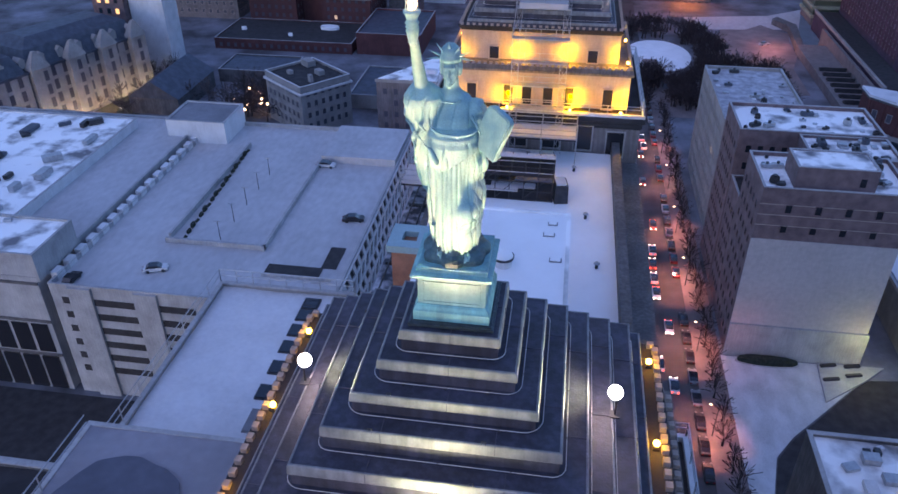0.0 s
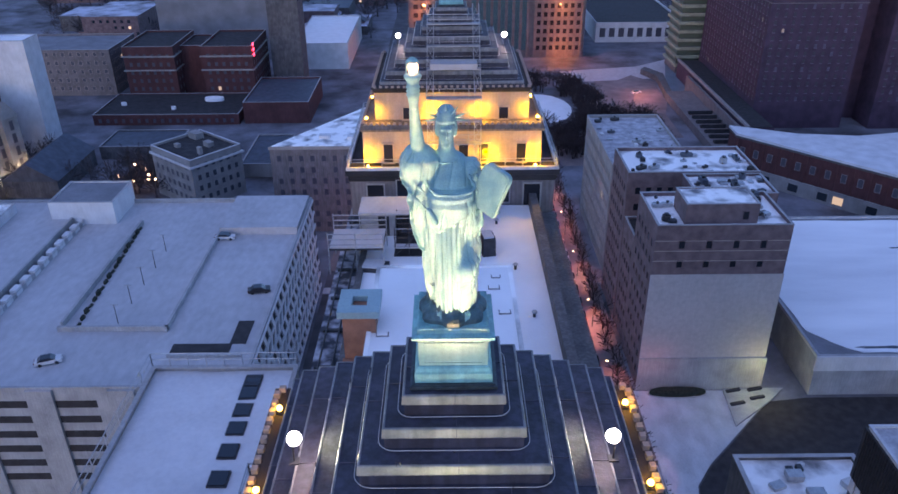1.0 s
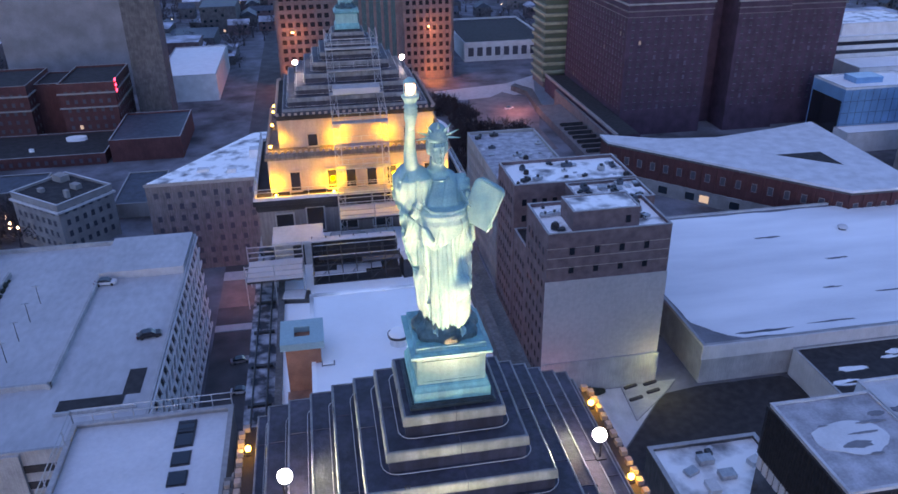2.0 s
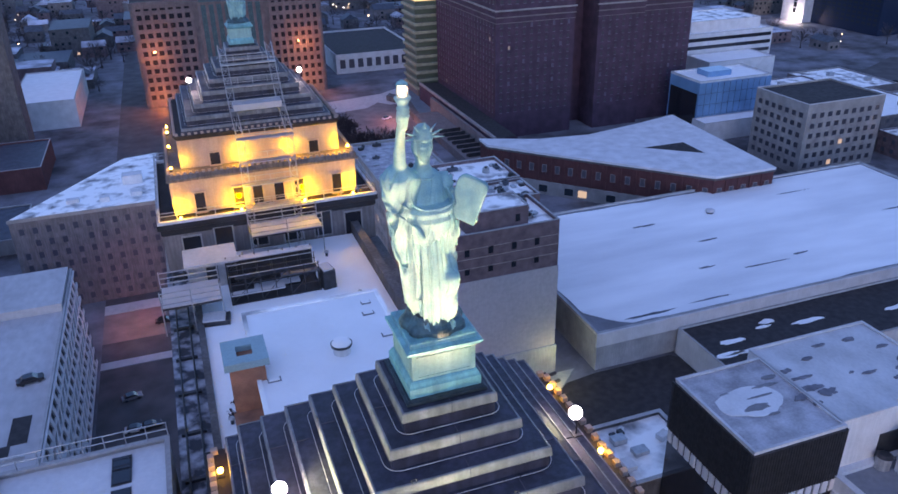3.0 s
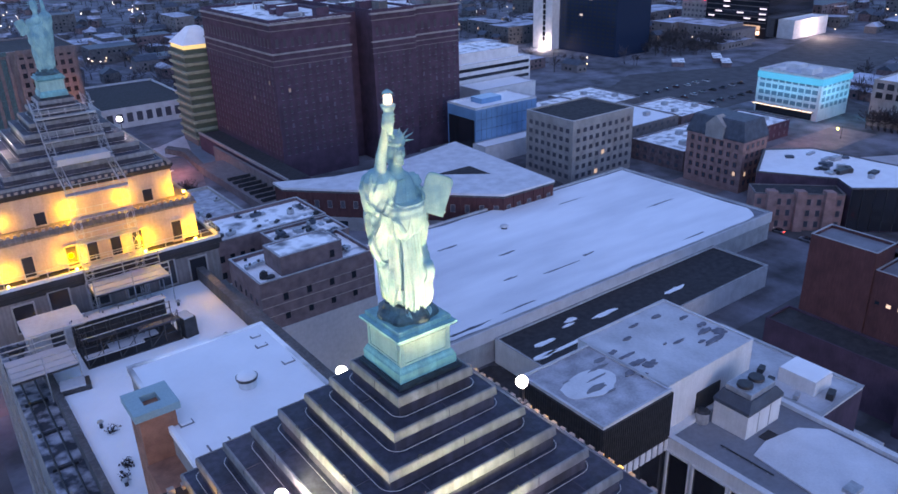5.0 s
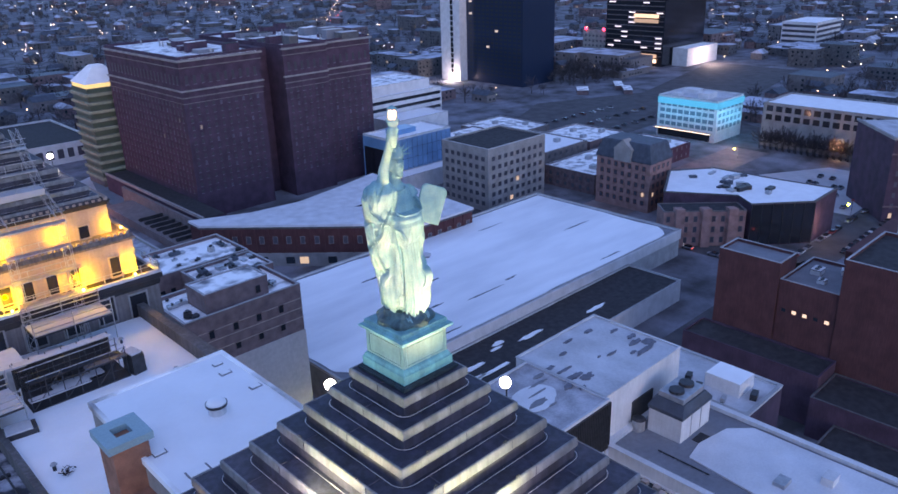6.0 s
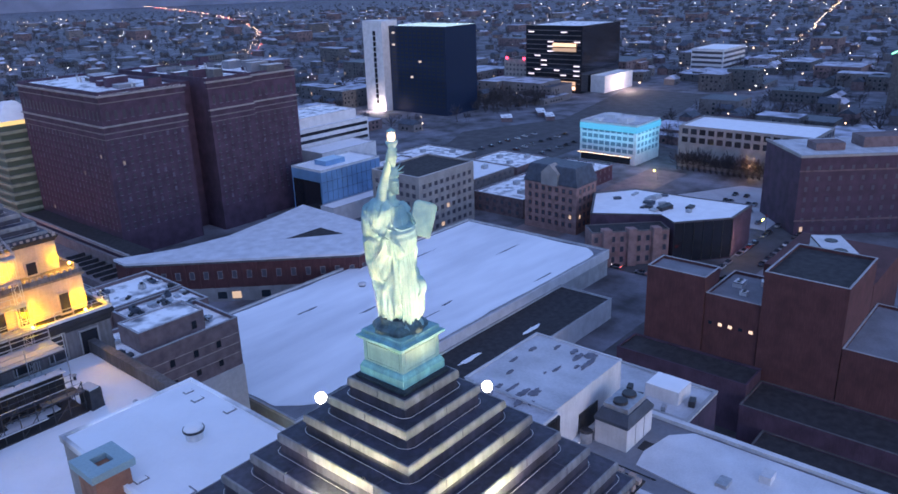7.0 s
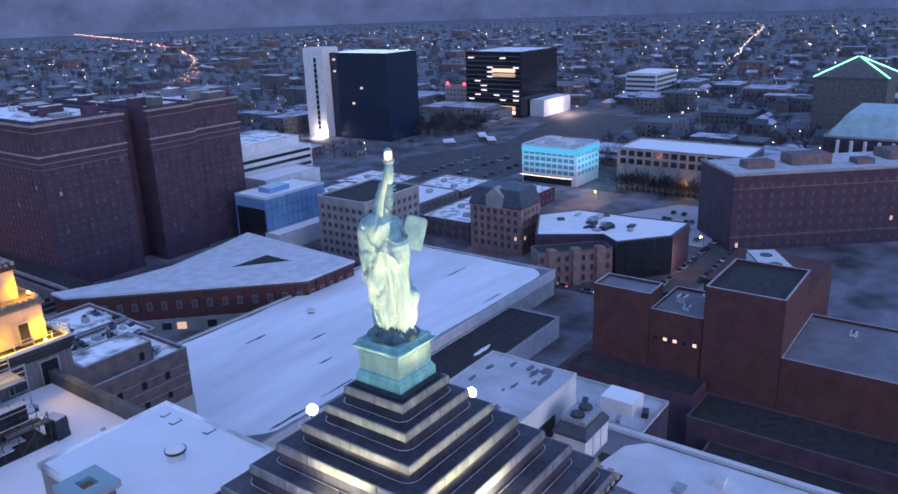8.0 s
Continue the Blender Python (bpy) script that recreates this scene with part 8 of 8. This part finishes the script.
# bare winter trees
def trees_mesh(spots_, bark=None):
    v, f = [], []
    for x, y, s in spots_:
        z0 = G
        hgt = s * rnd.uniform(0.9, 1.2)
        k = len(v)
        w = 0.05 * s
        v += [(x - w, y, z0), (x + w, y, z0), (x, y + w, z0 + hgt * 0.5), (x, y - w, z0), (x + w * .5, y, z0 + hgt * .5)]
        f += [(k, k + 1, k + 2), (k + 3, k + 1, k + 4)]
        for j in range(34):
            a, e = rnd.uniform(0, 6.283), rnd.uniform(0.25, 1.35)
            ln = hgt * rnd.uniform(0.35, 0.62)
            bx, by, bz_ = x, y, z0 + hgt * rnd.uniform(0.25, 0.55)
            tx, ty, tz = bx + ln * math.cos(a) * math.cos(e), by + ln * math.sin(a) * math.cos(e), bz_ + ln * math.sin(e)
            q = 0.018 * s
            k = len(v)
            v += [(bx, by, bz_), (tx + q * math.sin(a), ty - q * math.cos(a), tz), (tx, ty, tz + q), (tx - q * math.sin(a), ty + q * math.cos(a), tz - q)]
            f += [(k, k + 1, k + 2), (k, k + 2, k + 3)]
    me = bpy.data.meshes.new("bare_trees")
    me.from_pydata(v, [], f)
    me.materials.append(bark or TREE)
    return me


sp = []
while len(sp) < 9000:
    r = 220 + 3200 * rnd.random() ** 1.3
    a = math.radians(rnd.uniform(-35, 118))
    x, y = r * math.cos(a), r * math.sin(a)
    if free_spot(x, y, 3) and (x % 130) > 5 and (y % 105) > 4:
        sp.append((x, y, rnd.uniform(6, 13)))
tagged(new("bare_trees", trees_mesh(sp)), "bare dark winter trees across the city", "trees", kind="stuff")
sp = [(36.6 + rnd.uniform(-.9, .9), 66 + 3.1 * k, rnd.uniform(3.6, 5.4)) for k in range(60)]
tagged(new("street_trees", trees_mesh(sp, RUSSET)), "bare russet street trees along the pavement", "trees", kind="stuff")
sp = [(-104 + rnd.gauss(0, 8), 228 + rnd.gauss(0, 7), rnd.uniform(6, 10)) for k in range(60)] + [(rnd.uniform(-160, -140), rnd.uniform(190, 262), rnd.uniform(4, 8)) for k in range(30)] + [(381 - 2 * (k % 2), 94 + 1.6 * k, rnd.uniform(9, 12)) for k in range(42)]
tagged(new("park_trees", trees_mesh(sp)), "bare park trees behind the towers", "trees", kind="stuff")
sp = []
while len(sp) < 560:
    x, y = rnd.uniform(26, 84), rnd.uniform(246, 352)
    lawn_r = math.hypot((x - 40) / 14.5, (y - 306) / 21)
    if lawn_r > 1.08 and (y < 292 or lawn_r < 1.9) and not (x > 73 and y > 290) and noise.noise((x * 0.07, y * 0.07, 3)) > -0.25:
        sp.append((x, y, rnd.uniform(4.0, 7.5)))
tagged(new("square_trees", trees_mesh(sp, RUSSET)), "dense russet trees and shrubs round the square", "trees", kind="stuff")
sp = [(rnd.uniform(470, 560), rnd.uniform(345, 400), rnd.uniform(7, 12)) for k in range(120)]
tagged(new("park_trees", trees_mesh(sp)), "bare trees beyond the dark lot", "trees", kind="stuff")


# street lights and car lights, far off
def specks(name, pts, size, material, label):
    v, f = [], []
    for x, y, z in pts:
        k = len(v)
        s = size + math.hypot(x, y) / 3200
        v += [(x - s, y, z), (x + s, y, z), (x, y - s, z), (x, y + s, z), (x, y, z - s), (x, y, z + s)]
        f += [(k + a, k + b, k + c) for a, b, c in ((0, 2, 5), (2, 1, 5), (1, 3, 5), (3, 0, 5), (2, 0, 4), (1, 2, 4), (3, 1, 4), (0, 3, 4))]
    me = bpy.data.meshes.new(name)
    me.from_pydata(v, [], f)
    me.materials.append(material)
    return tagged(new(name, me), label, "lights", kind="stuff")


warm, cool, red = [], [], []
for k in range(1300):
    r = 220 + 2800 * rnd.random() ** 1.3
    a = math.radians(rnd.uniform(-32, 115))
    x, y = r * math.cos(a), r * math.sin(a)
    if rnd.random() < 0.6:
        x = round(x / 130) * 130 + rnd.choice((2, 14))
    if free_spot(x, y, 0):
        (warm if rnd.random() < 0.55 else cool).append((x, y, G + rnd.uniform(4, 8)))
for k in range(110):
    f = k / 110
    warm.append((300 + 1900 * f + rnd.uniform(-6, 6), 700 + 2600 * f * f + 900 * f + rnd.uniform(-8, 8), G + 5))
    if rnd.random() < 0.5:
        red.append((300 + 1900 * f + 9, 700 + 2600 * f * f + 900 * f, G + 1))
for k in range(70):
    f = k / 70
    (warm if k % 3 else cool).append((430 + 1900 * f, 175 + 420 * f + rnd.uniform(-5, 5), G + 5))
specks("warm_street_lights", warm, 0.22, LAMP_STREET, "warm street lights scattered over the city")
specks("cool_street_lights", cool, 0.2, LAMP_COOL, "cool white street lights scattered over the city")
specks("tail_lights", red, 0.3, RED_TAIL, "red tail lights on a far avenue")

# street lamps beside the near street, giving the reddish light on the paving
for k in range(7):
    y = 66 + 24 * k
    for x in (34.3,):
        s = thing("street_lamp", "dark street lamp with a glowing warm head", "street lamp", (x, y, G + 0.1), group="street lamps along the street")
        bm = bmesh.new()
        tube(bm, (0, 0, 0), (0, 0, 7.5), 0.1, 0.06, 8)
        tube(bm, (0, 0, 7.4), (-1.4, 0, 7.8), 0.05, 0.05, 6)
        part_local("pole", bm, METAL_DARK, s)
        bm = bmesh.new()
        blob(bm, (-1.5, 0, 7.7), (0.3, 0.16, 0.1), 0, 8, 5)
        part_local("head", bm, LAMP_STREET, s)
        lamp_light("street_light", "SPOT", (x - 1.5, y, G + 7.4), 2500, (1.0, 0.42, 0.3), (x - 2.0, y, G), 0.3, 116, 0.5)
for x, y, p, c in ((-24, 171, 650, (1.0, 0.48, 0.36)), (-4, 171, 650, (1.0, 0.45, 0.3)), (65.5, 109, 330, (0.85, 1.0, 0.35)), (41.5, 109, 90, (1.0, 0.35, 0.25)), (232, 120, 700, (1.0, 0.6, 0.4)), (330, 160, 900, (1.0, 0.6, 0.4)), (280, 160, 900, (1.0, 0.55, 0.35)), (366, 168, 900, (1.0, 0.65, 0.4)), (378, 120, 900, (1.0, 0.7, 0.4)), (263, 80, 420, (1.0, 0.75, 0.5)), (-43, 150, 250, (1.0, 0.75, 0.35)), (116, 88, 260, (1.0, 0.85, 0.6)), (88, 322, 1500, (1.0, 0.45, 0.32))):
    lamp_light("street_light", "POINT", (x, y, G + 7 if x != -43 else -67.2), p, c, size=0.3)

# traffic signals at the wide street
SIGNAL = glow("signal_lamp", (0.75, 1.0, 0.1), 6)
for x, y in ((352, 158), (372, 86), (300, 84)):
    ts = thing("traffic_signal", "traffic signal showing a yellow-green lamp", "traffic signal", (x, y, G), group="traffic signals")
    bm = bmesh.new()
    tube(bm, (0, 0, 0), (0, 0, 6.5), 0.12, 0.09, 8)
    tube(bm, (0, 0, 6.3), (-4, 0, 6.6), 0.07, 0.06, 6)
    part_local("pole", bm, METAL_DARK, ts)
    bm = bmesh.new()
    box(bm, -4.2, -3.8, -0.2, 0.2, 5.6, 6.6)
    part_local("housing", bm, METAL_DARK, ts)
    bm = bmesh.new()
    blob(bm, (-4.25, 0, 5.9), (0.5, 0.5, 0.5), 0, 10, 6)
    part_local("lamp", bm, SIGNAL, ts, "yellow-green signal lamp")

# far hills; the blue haze over them is painted into their colour
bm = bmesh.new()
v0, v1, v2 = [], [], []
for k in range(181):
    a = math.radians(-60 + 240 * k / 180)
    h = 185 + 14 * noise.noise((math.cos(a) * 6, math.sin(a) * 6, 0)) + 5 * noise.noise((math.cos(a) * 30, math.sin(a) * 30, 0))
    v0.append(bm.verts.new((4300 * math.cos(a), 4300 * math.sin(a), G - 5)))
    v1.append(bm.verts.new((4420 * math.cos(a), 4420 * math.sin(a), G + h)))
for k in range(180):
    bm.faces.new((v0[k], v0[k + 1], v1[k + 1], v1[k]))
PAINTED_HAZE = mat("far_haze_colour", (0.16, 0.19, 0.26), 1.0, var=0.25, scale=0.006, fine=0.02, bump=0)
tagged(part("backdrop", bm, PAINTED_HAZE), "wooded land at the horizon with blue haze in its colour", "backdrop", kind="structure")

# little warm lamps among the trees and along the lawn
bm = bmesh.new()
rnd = random.Random(31)
for k in range(9):
    blob(bm, (-104 + rnd.gauss(0, 6), 224 + rnd.gauss(0, 5), G + rnd.uniform(3, 7)), (0.45, 0.45, 0.45), 0, 6, 4)
tagged(part("tree_lights", bm, LAMP_STREET), "warm lights among bare trees", "lights", kind="stuff")
bm = bmesh.new()
for k in range(8):
    blob(bm, (-158 + 2.4 * k, 196 + 7 * k, G + 1.2), (0.35, 0.35, 0.35), 0, 6, 4)
tagged(part("path_lights", bm, LAMP_COOL), "small white path lights by the lawn", "lights", kind="stuff")
